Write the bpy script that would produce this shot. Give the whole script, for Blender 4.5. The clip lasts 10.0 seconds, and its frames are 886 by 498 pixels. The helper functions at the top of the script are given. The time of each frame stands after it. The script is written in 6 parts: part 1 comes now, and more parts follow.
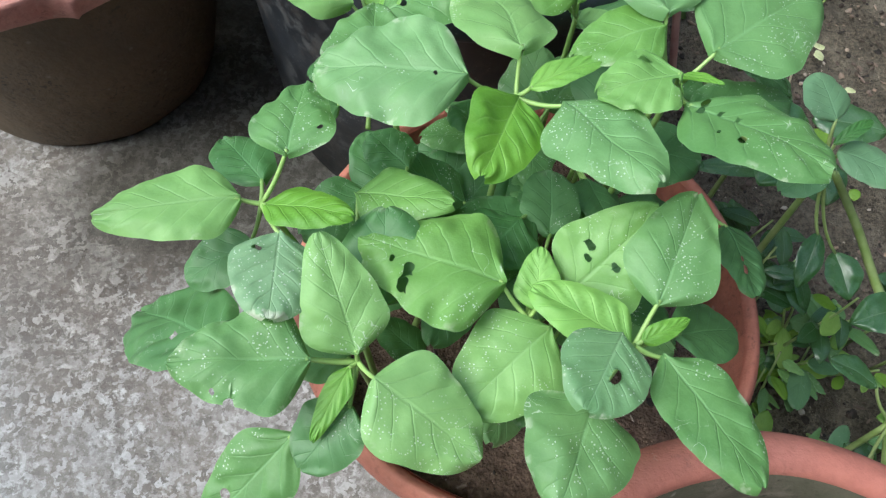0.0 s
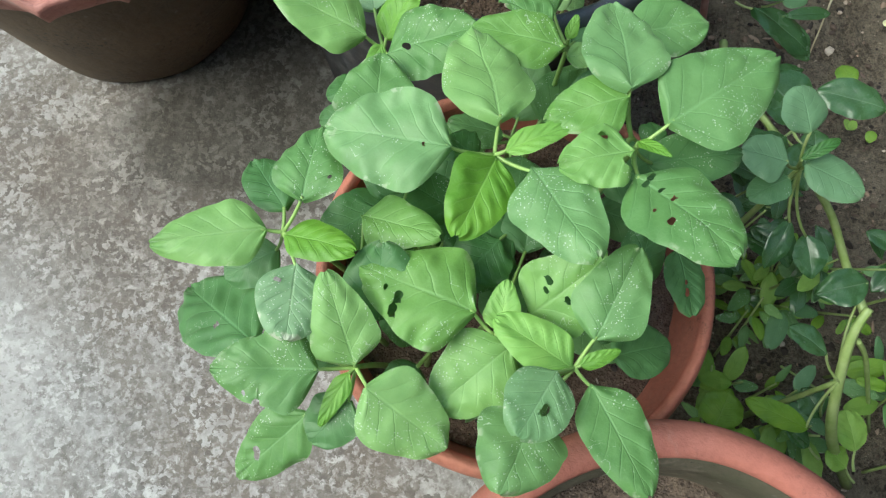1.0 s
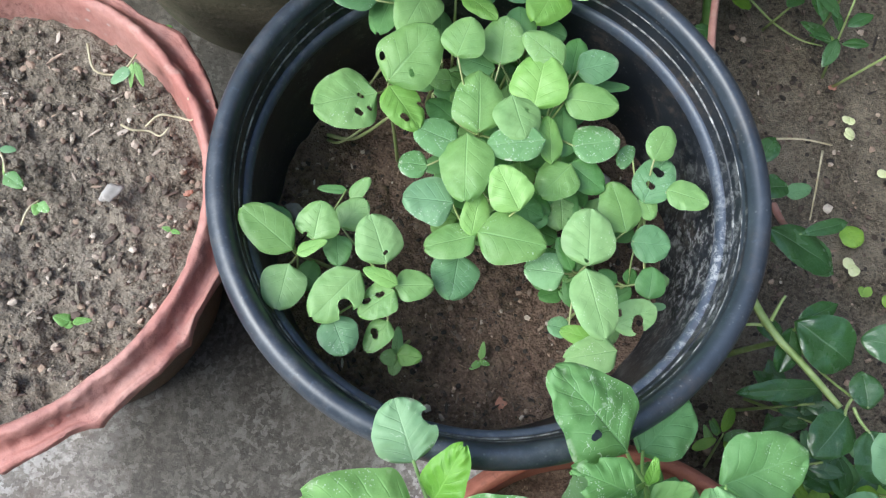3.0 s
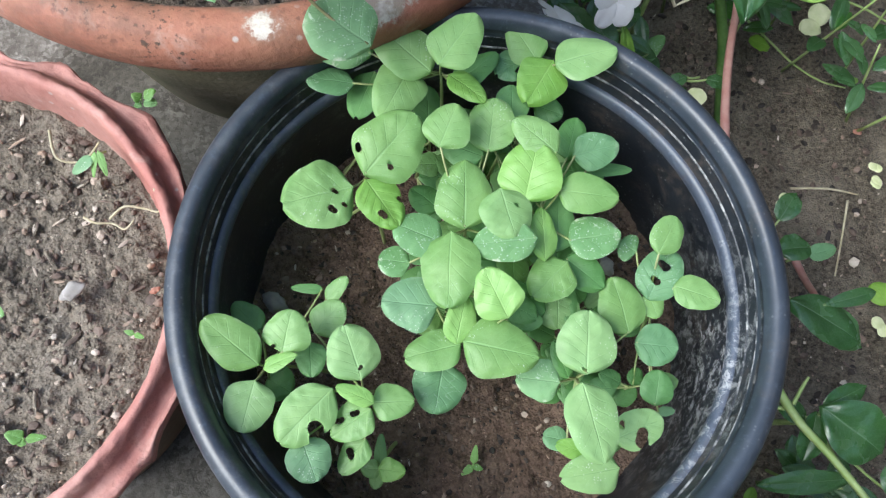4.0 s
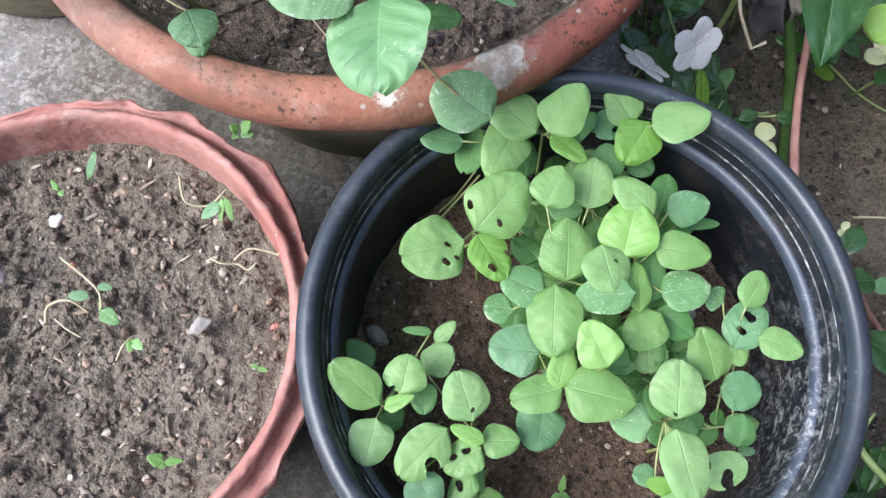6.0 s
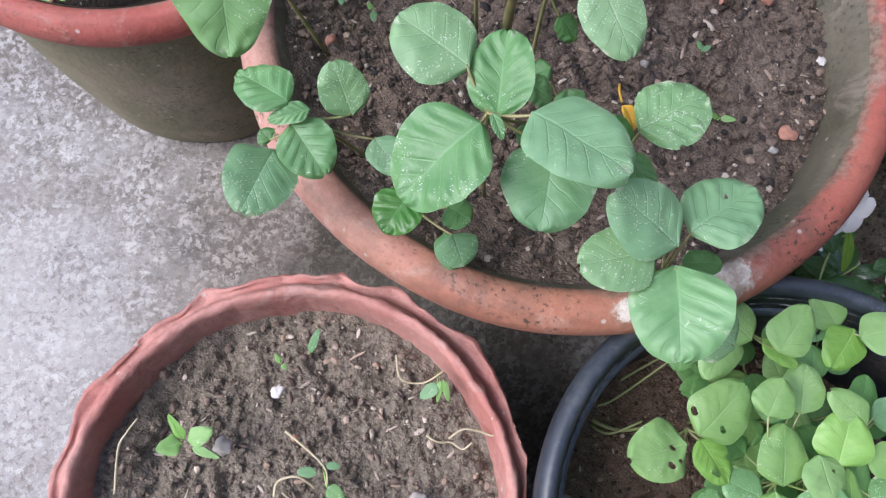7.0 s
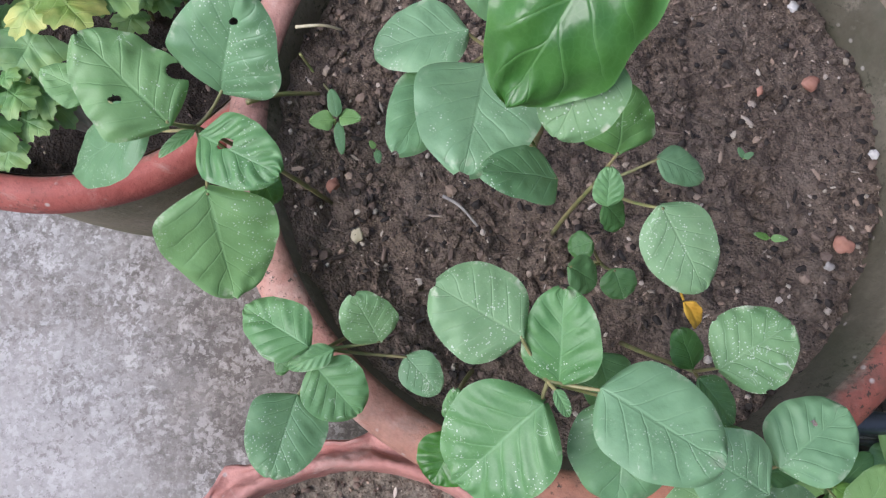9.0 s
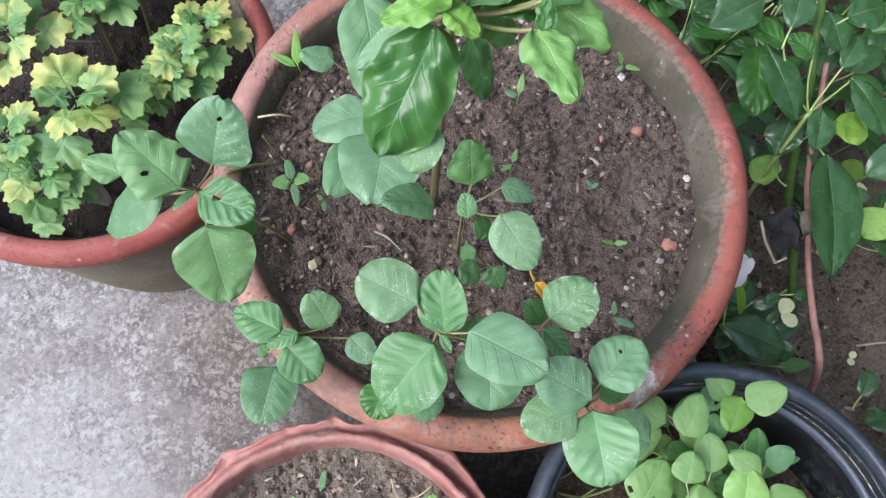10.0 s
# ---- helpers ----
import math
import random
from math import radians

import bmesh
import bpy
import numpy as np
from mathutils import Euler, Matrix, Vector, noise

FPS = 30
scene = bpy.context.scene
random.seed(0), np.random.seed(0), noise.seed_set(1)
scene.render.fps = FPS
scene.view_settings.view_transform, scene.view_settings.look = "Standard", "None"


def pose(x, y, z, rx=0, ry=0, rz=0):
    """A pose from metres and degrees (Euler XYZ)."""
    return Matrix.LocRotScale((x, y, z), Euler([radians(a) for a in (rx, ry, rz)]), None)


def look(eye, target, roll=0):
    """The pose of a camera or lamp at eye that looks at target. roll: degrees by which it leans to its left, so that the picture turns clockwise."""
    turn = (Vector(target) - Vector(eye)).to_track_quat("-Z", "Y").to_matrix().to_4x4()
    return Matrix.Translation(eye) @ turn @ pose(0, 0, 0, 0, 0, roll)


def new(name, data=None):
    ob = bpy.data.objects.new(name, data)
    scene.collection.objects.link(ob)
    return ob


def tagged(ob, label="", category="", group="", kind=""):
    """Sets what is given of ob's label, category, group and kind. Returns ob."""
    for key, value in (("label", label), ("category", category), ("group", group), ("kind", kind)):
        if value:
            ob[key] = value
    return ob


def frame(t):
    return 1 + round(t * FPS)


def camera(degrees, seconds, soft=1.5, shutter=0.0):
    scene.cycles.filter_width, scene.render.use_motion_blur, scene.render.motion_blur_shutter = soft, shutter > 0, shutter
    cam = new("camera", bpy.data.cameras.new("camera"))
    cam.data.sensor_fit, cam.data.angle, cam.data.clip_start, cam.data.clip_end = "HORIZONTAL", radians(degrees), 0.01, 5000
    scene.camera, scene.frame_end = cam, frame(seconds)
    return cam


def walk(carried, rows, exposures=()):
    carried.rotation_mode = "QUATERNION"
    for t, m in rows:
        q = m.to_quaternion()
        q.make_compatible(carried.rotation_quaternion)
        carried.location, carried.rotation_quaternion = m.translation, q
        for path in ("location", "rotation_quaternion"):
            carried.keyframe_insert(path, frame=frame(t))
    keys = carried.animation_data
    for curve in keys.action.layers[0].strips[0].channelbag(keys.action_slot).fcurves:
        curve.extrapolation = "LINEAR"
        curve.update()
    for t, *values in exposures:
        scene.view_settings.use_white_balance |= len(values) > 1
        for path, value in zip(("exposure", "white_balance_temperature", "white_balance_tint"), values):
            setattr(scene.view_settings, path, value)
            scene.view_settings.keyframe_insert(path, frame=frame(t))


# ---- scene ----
cam = camera(61.0, 10.0, 1.3)
PATH = [
    (0, (0.097, 0.083, 0.663), (0.254, 0.987, -1.114), 14.0),
    (0.5, (0.098, 0.126, 0.662), (0.21, 0.678, -1.257), 19.9),
    (1, (0.116, 0.151, 0.777), (0.188, 0.657, -1.157), 15.0),
    (1.5, (0.082, 0.183, 0.775), (0.217, 0.576, -1.181), 19.2),
    (2, (0.066, 0.214, 0.773), (0.231, 0.632, -1.176), 21.8),
    (2.5, (0.051, 0.326, 0.769), (0.215, 0.801, -1.167), 18.1),
    (3, (0.046, 0.429, 0.771), (0.233, 0.985, -1.142), 16.9),
    (3.2, (0.051, 0.451, 0.767), (0.228, 1.032, -1.138), 15.0),
    (4.5, (0.081, 0.506, 0.743), (0.201, 1.091, -1.166), 9.8),
    (5, (0.081, 0.502, 0.746), (0.198, 1.085, -1.164), 9.4),
    (5.2, (0.084, 0.499, 0.747), (0.191, 1.082, -1.163), 8.4),
    (6.3, (-0.022, 0.552, 0.841), (0.021, 1.098, -1.083), 5.1),
    (6.5, (-0.055, 0.57, 0.866), (-0.007, 1.136, -1.052), 6.0),
    (7, (-0.14, 0.64, 0.861), (-0.101, 1.25, -1.043), 5.3),
    (7.5, (-0.211, 0.742, 0.872), (-0.208, 1.348, -1.034), 1.8),
    (8, (-0.23, 0.785, 0.864), (-0.275, 1.326, -1.061), -4.1),
    (8.5, (-0.221, 0.807, 0.852), (-0.281, 1.33, -1.078), -6.3),
    (9, (-0.168, 0.826, 0.854), (-0.096, 1.246, -1.1), 5.7),
    (9.5, (-0.146, 0.77, 0.951), (-0.034, 1.2, -0.999), 8.0),
    (10, (-0.143, 0.732, 1.037), (0.024, 1.316, -0.868), 7.2),
]
EXPOSURE = [
    (0.0, 1.32, 5950, 2), (0.5, 1.22, 5950, -2), (1.0, 1.24, 6250, -3), (2.0, 1.24, 6200, -2), (2.5, 1.4, 5950, 3), (3.2, 1.5, 5850, 5), (4.5, 1.56, 5850, 6), (5.2, 1.56, 5850, 7), (6.3, 1.62, 5850, 13),
    (7.0, 1.27, 5900, 16), (7.5, 1.0, 5900, 9), (8.5, 0.82, 6050, 17), (9.0, 1.0, 5900, 16), (9.5, 1.25, 5800, 15), (10.0, 1.27, 5850, 14),
]
walk(cam, [(t, look(eye, target, roll)) for t, eye, target, roll in PATH], EXPOSURE)

# ---- light ----
world = bpy.data.worlds.new("sky")
scene.world = world
world.use_nodes = True
wn = world.node_tree
sky = wn.nodes.new("ShaderNodeTexSky")
sky.sky_type, sky.sun_disc = "NISHITA", False
sky.sun_elevation, sky.sun_rotation = radians(50), radians(-106)
sky.dust_density, sky.air_density = 3.0, 1.0
wn.links.new(sky.outputs[0], wn.nodes["Background"].inputs[0])
wn.nodes["Background"].inputs[1].default_value = 0.11
sun = new("sun", bpy.data.lights.new("sun", "SUN"))
sun.data.energy, sun.data.angle, sun.data.color = 1.5, radians(40), (1.0, 0.97, 0.93)
sun.matrix_world = look((-3.6, -0.4, 4.4), (0.0, 0.6, 0.2))


# ---- materials ----
class Nodes:
    """A short way to write node materials."""

    def __init__(self, name):
        self.m = bpy.data.materials.new(name)
        self.m.use_nodes = True
        self.t = self.m.node_tree
        self.bsdf = self.t.nodes["Principled BSDF"]
        self.out = self.t.nodes["Material Output"]

    def put(self, socket, value):
        if isinstance(value, bpy.types.NodeSocket):
            self.t.links.new(value, socket)
        elif isinstance(value, (tuple, list)) and len(value) == 3 and socket.type == "RGBA":
            socket.default_value = (*value, 1)
        else:
            socket.default_value = value

    def coords(self, kind="Object"):
        return self.t.nodes.new("ShaderNodeTexCoord").outputs[kind]

    def noise(self, scale, detail=4.0, rough=0.55, at=None, distort=0.0):
        n = self.t.nodes.new("ShaderNodeTexNoise")
        n.inputs["Scale"].default_value, n.inputs["Detail"].default_value = scale, detail
        n.inputs["Roughness"].default_value, n.inputs["Distortion"].default_value = rough, distort
        if at is not None:
            self.t.links.new(at, n.inputs["Vector"])
        return n.outputs["Fac"]

    def voronoi(self, scale, at=None, feature="F1"):
        n = self.t.nodes.new("ShaderNodeTexVoronoi")
        n.feature = feature
        n.inputs["Scale"].default_value = scale
        if at is not None:
            self.t.links.new(at, n.inputs["Vector"])
        return n

    def ramp(self, fac, *stops):
        n = self.t.nodes.new("ShaderNodeValToRGB")
        e = n.color_ramp.elements
        while len(e) < len(stops):
            e.new(0.5)
        for k, (p, c) in zip(e, stops):
            k.position = p
            k.color = (*c, 1) if isinstance(c, tuple) else (c, c, c, 1)
        self.put(n.inputs[0], fac)
        return n.outputs[0]

    def math(self, op, a, b=0.0, c=0.0, clamp=False):
        n = self.t.nodes.new("ShaderNodeMath")
        n.operation, n.use_clamp = op, clamp
        for s, v in zip(n.inputs, (a, b, c)):
            self.put(s, v)
        return n.outputs[0]

    def mix(self, fac, a, b, how="MIX"):
        n = self.t.nodes.new("ShaderNodeMix")
        n.data_type, n.blend_type = "RGBA", how
        for s, v in zip((n.inputs[0], n.inputs[6], n.inputs[7]), (fac, a, b)):
            self.put(s, v)
        return n.outputs[2]

    def bump(self, height, strength=0.4, distance=0.002):
        n = self.t.nodes.new("ShaderNodeBump")
        n.inputs["Strength"].default_value, n.inputs["Distance"].default_value = strength, distance
        self.put(n.inputs["Height"], height)
        self.put(self.bsdf.inputs["Normal"], n.outputs[0])
        return n.outputs[0]

    def random(self):
        return self.t.nodes.new("ShaderNodeObjectInfo").outputs["Random"]

    def done(self, colour, rough=0.6, spec=0.5):
        self.put(self.bsdf.inputs["Base Color"], colour)
        self.put(self.bsdf.inputs["Roughness"], rough)
        self.bsdf.inputs["Specular IOR Level"].default_value = spec
        return self.m


def leaf_material(name, dark, light, vein, rough=0.5, specks=0.0, veins=5.5, vein_mix=0.18, sheen=0.5, fade=None, midrib=0.32):
    """Leaf blade: colour drift, midrib and side veins along the blade's own coordinates, pale insect specks."""
    n = Nodes(name)
    uv = n.coords("UV")
    sep = n.t.nodes.new("ShaderNodeSeparateXYZ")
    n.put(sep.inputs[0], uv)
    across = n.math("ABSOLUTE", n.math("MULTIPLY_ADD", sep.outputs[0], 2.0, -1.0))
    along = sep.outputs[1]
    shift = n.t.nodes.new("ShaderNodeVectorMath")
    shift.operation = "MULTIPLY_ADD"
    n.put(shift.inputs[0], n.random())
    shift.inputs[1].default_value = (7.3, 11.9, 5.1)
    n.put(shift.inputs[2], n.coords("Object"))
    obj = shift.outputs[0]
    drift = n.noise(38.0, 3.0, 0.6, obj)
    base = n.mix(n.ramp(drift, (0.3, 0.0), (0.7, 1.0)), dark, light)
    tone = n.t.nodes.new("ShaderNodeHueSaturation")
    n.put(tone.inputs["Value"], n.math("MULTIPLY_ADD", n.random(), 0.36, 0.82))
    n.put(tone.inputs["Saturation"], n.math("MULTIPLY_ADD", n.random(), -0.18, 1.06))
    n.put(tone.inputs["Color"], base)
    base = tone.outputs[0]
    if fade:
        old = n.math("ADD", n.math("MULTIPLY_ADD", along, 0.5, n.math("MULTIPLY", across, 0.25)), n.math("MULTIPLY_ADD", n.noise(55.0, 3.0, 0.6, obj), 0.9, -0.45))
        base = n.mix(n.ramp(old, (0.25, 0.0), (0.6, 1.0)), base, fade)
    rib = n.ramp(n.math("MULTIPLY_ADD", along, 0.035, across), (0.0, 1.0), (0.03, 0.7), (0.06, 0.0))
    wob = n.math("MULTIPLY_ADD", n.noise(60.0, 2.0, 0.5, obj), 0.09, along)
    side = n.math("FRACT", n.math("MULTIPLY_ADD", n.math("MULTIPLY_ADD", n.math("POWER", across, 0.8), -0.32, wob), veins, n.math("MULTIPLY", n.math("GREATER_THAN", sep.outputs[0], 0.5), 0.42)))
    side = n.math("SUBTRACT", 0.5, n.math("ABSOLUTE", n.math("SUBTRACT", side, 0.5)))
    line = n.math("MULTIPLY", n.ramp(side, (0.0, 1.0), (0.035, 0.4), (0.085, 0.0)), n.ramp(across, (0.55, 1.0), (0.95, 0.0)))
    net = n.voronoi(330.0, obj, "DISTANCE_TO_EDGE").outputs["Distance"]
    net = n.ramp(net, (0.0, 1.0), (0.12, 0.0))
    col = n.mix(n.math("MULTIPLY", rib, midrib), base, vein)
    col = n.mix(n.math("MULTIPLY", line, vein_mix), col, vein)
    col = n.mix(n.math("MULTIPLY", net, 0.07), col, vein)
    if specks:
        dot = n.ramp(n.math("MULTIPLY_ADD", n.noise(900.0, 2.0, 0.5, obj), 0.3, n.voronoi(640.0, obj).outputs["Distance"]), (0.35, 1.0), (0.43, 0.0))
        where = n.math("MULTIPLY", n.ramp(n.noise(33.0, 2.0, 0.5, obj), (0.62 - 0.2 * specks, 0.0), (0.68 - 0.2 * specks, 1.0)), n.ramp(n.noise(210.0, 2.0, 0.5, obj), (0.46, 0.0), (0.53, 1.0)))
        trail = n.ramp(n.math("ABSOLUTE", n.math("SUBTRACT", n.noise(85.0, 2.0, 0.5, obj, 1.0), 0.5)), (0.0, 1.0), (0.011, 0.0))
        some = n.math("MULTIPLY", n.ramp(n.noise(26.0, 2.0, 0.5, obj), (0.56, 0.0), (0.62, 1.0)), n.ramp(n.noise(150.0, 2.0, 0.5, obj), (0.47, 0.0), (0.53, 1.0)))
        mark = n.math("MAXIMUM", n.math("MULTIPLY", n.math("MULTIPLY", dot, where), 0.9), n.math("MULTIPLY", n.math("MULTIPLY", trail, some), min(1.0, 2.0 * specks)))
        col = n.mix(n.math("MULTIPLY", mark, 0.8), col, (0.66, 0.73, 0.6))
        scar = n.math("MULTIPLY", n.ramp(n.math("MAXIMUM", across, along), (0.84, 0.0), (0.95, 1.0)), n.ramp(n.noise(95.0, 3.0, 0.6, obj), (0.57, 0.0), (0.63, 1.0)))
        col = n.mix(n.math("MULTIPLY", scar, 0.7 * specks), col, (0.6, 0.62, 0.48))
    edge = n.ramp(across, (0.965, 0.0), (1.0, 0.22))
    col = n.mix(edge, col, vein)
    height = n.math("ADD", n.math("MULTIPLY", line, -min(0.6, 3.0 * vein_mix)), n.math("ADD", n.math("MULTIPLY", n.noise(300.0, 3.0, 0.6, obj), 0.45), n.math("MULTIPLY", n.noise(110.0, 2.0, 0.5, obj), 0.9)))
    normal = n.bump(n.math("ADD", height, n.math("MULTIPLY", rib, -0.8)), 0.42, 0.0009)
    m = n.done(col, n.math("MULTIPLY_ADD", drift, 0.16, rough - 0.06), sheen)
    thin = n.t.nodes.new("ShaderNodeBsdfTranslucent")
    n.put(thin.inputs[0], n.mix(0.6, col, (0.30, 0.52, 0.05)))
    n.put(thin.inputs["Normal"], normal)
    both = n.t.nodes.new("ShaderNodeMixShader")
    both.inputs[0].default_value = 0.22
    n.t.links.new(n.bsdf.outputs[0], both.inputs[1])
    n.t.links.new(thin.outputs[0], both.inputs[2])
    n.t.links.new(both.outputs[0], n.out.inputs[0])
    return m


LEAF = {
    "m": leaf_material("leaf_mid", (0.108, 0.25, 0.074), (0.15, 0.315, 0.1), (0.26, 0.47, 0.21), specks=0.6),
    "l": leaf_material("leaf_light", (0.148, 0.32, 0.074), (0.2, 0.4, 0.098), (0.32, 0.54, 0.22), specks=0.4),
    "y": leaf_material("leaf_young", (0.135, 0.33, 0.045), (0.2, 0.42, 0.06), (0.34, 0.55, 0.16), vein_mix=0.22),
    # low leaves: darker green with the canopy's shade in the colour
    "d": leaf_material("leaf_low_shaded", (0.06, 0.165, 0.05), (0.085, 0.215, 0.068), (0.16, 0.35, 0.15), specks=0.2),
    "s": leaf_material("leaf_specked", (0.14, 0.285, 0.122), (0.19, 0.345, 0.158), (0.33, 0.48, 0.27), specks=1.0),
    "n": leaf_material("leaf_deep", (0.115, 0.25, 0.12), (0.17, 0.335, 0.165), (0.24, 0.42, 0.23), rough=0.47, specks=0.45, vein_mix=0.24, sheen=0.5),
    "b": leaf_material("leaf_bluish", (0.115, 0.255, 0.11), (0.155, 0.315, 0.142), (0.22, 0.4, 0.22), specks=0.2),
    "k": leaf_material("leaf_crinkled", (0.026, 0.115, 0.016), (0.062, 0.195, 0.032), (0.22, 0.44, 0.16), rough=0.3, vein_mix=0.22),
    "e": leaf_material("leaf_quilted", (0.078, 0.215, 0.07), (0.14, 0.305, 0.115), (0.26, 0.46, 0.23), rough=0.44, specks=0.45, vein_mix=0.24, veins=5.5, sheen=0.5),
    "q": leaf_material("leaf_seedling", (0.172, 0.33, 0.1), (0.235, 0.405, 0.133), (0.32, 0.53, 0.23), rough=0.46, specks=0.15, vein_mix=0.08),
    "r": leaf_material("leaf_seedling_young", (0.178, 0.372, 0.07), (0.24, 0.44, 0.104), (0.36, 0.56, 0.18), rough=0.44, vein_mix=0.12),
    "t": leaf_material("leaf_seedling_specked", (0.14, 0.305, 0.115), (0.185, 0.365, 0.145), (0.36, 0.52, 0.3), specks=1.1, vein_mix=0.06),
    # seedling green darkened for low leaves, shade from above painted in
    "u": leaf_material("leaf_seedling_low_shaded", (0.085, 0.22, 0.062), (0.125, 0.285, 0.085), (0.2, 0.38, 0.16), vein_mix=0.08),
    "v": leaf_material("leaf_vinca", (0.028, 0.096, 0.027), (0.052, 0.142, 0.043), (0.3, 0.42, 0.25), rough=0.24, vein_mix=0.08, veins=12.0, sheen=0.7, midrib=0.4),
    "w": leaf_material("leaf_clover", (0.15, 0.31, 0.03), (0.26, 0.45, 0.06), (0.3, 0.45, 0.12), vein_mix=0.2),
    "c": leaf_material("leaf_lobed", (0.1, 0.24, 0.075), (0.165, 0.335, 0.11), (0.26, 0.43, 0.2), rough=0.5, vein_mix=0.25, veins=4.0, fade=(0.23, 0.37, 0.11)),
    "g": leaf_material("leaf_lobed_yellow", (0.2, 0.34, 0.085), (0.29, 0.43, 0.115), (0.42, 0.5, 0.22), rough=0.5, vein_mix=0.25, veins=4.0, fade=(0.58, 0.58, 0.18)),
}


def stalk_material(name, a, b):
    n = Nodes(name)
    obj = n.coords()
    col = n.mix(n.ramp(n.noise(60.0, 3.0, 0.6, obj), (0.35, 0.0), (0.65, 1.0)), a, b)
    n.bump(n.noise(400.0, 2.0, 0.5, obj), 0.25, 0.0005)
    return n.done(col, 0.45)


STALK = stalk_material("stalk_green", (0.22, 0.36, 0.09), (0.30, 0.46, 0.14))
STALK_C = stalk_material("stalk_seedling", (0.24, 0.33, 0.10), (0.34, 0.36, 0.17))
STALK_E = stalk_material("stalk_reddish", (0.15, 0.19, 0.06), (0.27, 0.23, 0.11))
STALK_V = stalk_material("stalk_vine", (0.25, 0.36, 0.1), (0.36, 0.46, 0.18))
# darker stalk green, with the shade behind leaves put into it
STALK_DARK = stalk_material("stalk_shaded_green", (0.06, 0.13, 0.025), (0.11, 0.2, 0.05))
STALK_PINK = stalk_material("stalk_pink", (0.42, 0.2, 0.17), (0.5, 0.29, 0.24))
STALK_DRY = stalk_material("stalk_dry", (0.35, 0.3, 0.18), (0.5, 0.46, 0.32))


def terracotta(name, a, b, pale=0.3, dirt=0.3, dirt_colour=(0.07, 0.06, 0.045), patch=None, crust=None, relief=0.5, side_tones=None):
    """Fired clay: drift of the clay's colour, lime bloom, soil stains; patch: a place where lime has run."""
    n = Nodes(name)
    obj = n.coords()
    big = n.noise(9.0, 4.0, 0.6, obj)
    fine = n.noise(160.0, 4.0, 0.65, obj)
    col = n.mix(n.ramp(big, (0.35, 0.0), (0.65, 1.0)), a, b)
    if side_tones:  # colour changes from one side of the pot to the other
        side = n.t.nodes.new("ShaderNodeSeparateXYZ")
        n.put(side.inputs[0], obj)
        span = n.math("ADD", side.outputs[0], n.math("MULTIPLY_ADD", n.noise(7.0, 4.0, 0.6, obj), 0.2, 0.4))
        col = n.mix(0.7, col, n.ramp(span, (0.27, side_tones[0]), (0.42, side_tones[1]), (0.56, side_tones[1]), (0.66, side_tones[2])))
    col = n.mix(n.math("MULTIPLY", n.ramp(fine, (0.35, 1.0), (0.6, 0.0)), 0.28), col, tuple(0.55 * v for v in a))
    bloom = n.math("MULTIPLY", n.ramp(n.noise(22.0, 6.0, 0.7, obj, 0.6), (0.56, 0.0), (0.74, 1.0)), pale)
    col = n.mix(bloom, col, (0.52, 0.43, 0.37))
    soil = n.math("MULTIPLY", n.ramp(n.noise(14.0, 6.0, 0.7, obj), (0.48, 0.0), (0.68, 1.0)), dirt)
    col = n.mix(soil, col, dirt_colour)
    spots = n.ramp(n.voronoi(85.0, obj).outputs["Distance"], (0.1, 1.0), (0.2, 0.0))
    spots = n.math("MULTIPLY", spots, n.ramp(n.noise(30.0, 2.0, 0.5, obj), (0.55, 0.0), (0.65, min(0.8, 2 * pale))))
    col = n.mix(spots, col, (0.5, 0.46, 0.42))
    pores = n.math("MULTIPLY", n.ramp(n.noise(210.0, 4.0, 0.7, obj), (0.38, 1.0), (0.44, 0.0)), n.ramp(n.noise(12.0, 4.0, 0.6, obj), (0.45, 0.0), (0.6, 1.0)))
    col = n.mix(n.math("MULTIPLY", pores, min(0.9, 2.2 * dirt)), col, tuple(0.6 * v for v in dirt_colour))
    for place, grow in patch or ():
        geo = n.t.nodes.new("ShaderNodeNewGeometry")
        far = n.t.nodes.new("ShaderNodeVectorMath")
        far.operation = "DISTANCE"
        n.put(far.inputs[0], geo.outputs["Position"])
        far.inputs[1].default_value = place
        ragged = n.math("MULTIPLY_ADD", n.noise(75.0, 5.0, 0.75, obj), 0.042, far.outputs["Value"])
        lime = n.mix(n.ramp(n.noise(48.0, 4.0, 0.65, obj), (0.44, 0.0), (0.58, 1.0)), (0.36, 0.295, 0.23), (0.66, 0.62, 0.55))
        col = n.mix(n.ramp(ragged, (0.0385 + grow, 0.92), (0.0405 + grow, 0.0)), col, lime)
    if crust:
        flat = n.t.nodes.new("ShaderNodeVectorMath")
        flat.operation = "MULTIPLY"
        n.put(flat.inputs[0], obj)
        flat.inputs[1].default_value = (1.0, 1.0, 0.0)
        span = n.t.nodes.new("ShaderNodeVectorMath")
        span.operation = "LENGTH"
        n.put(span.inputs[0], flat.outputs[0])
        ragged = n.math("ADD", span.outputs["Value"], n.math("MULTIPLY_ADD", n.noise(26.0, 5.0, 0.7, obj), 0.03, -0.015))
        apart = n.t.nodes.new("ShaderNodeSeparateXYZ")
        n.put(apart.inputs[0], obj)
        edge = n.math("MULTIPLY", n.ramp(n.math("SUBTRACT", ragged, crust - 0.5), (0.498, 0.9), (0.503, 0.0)), n.ramp(n.math("ADD", apart.outputs[0], 0.5), (0.42, 0.15), (0.55, 1.0)))
        col = n.mix(edge, col, n.mix(n.ramp(fine, (0.4, 0.0), (0.6, 1.0)), (0.095, 0.085, 0.06), (0.2, 0.17, 0.13)))
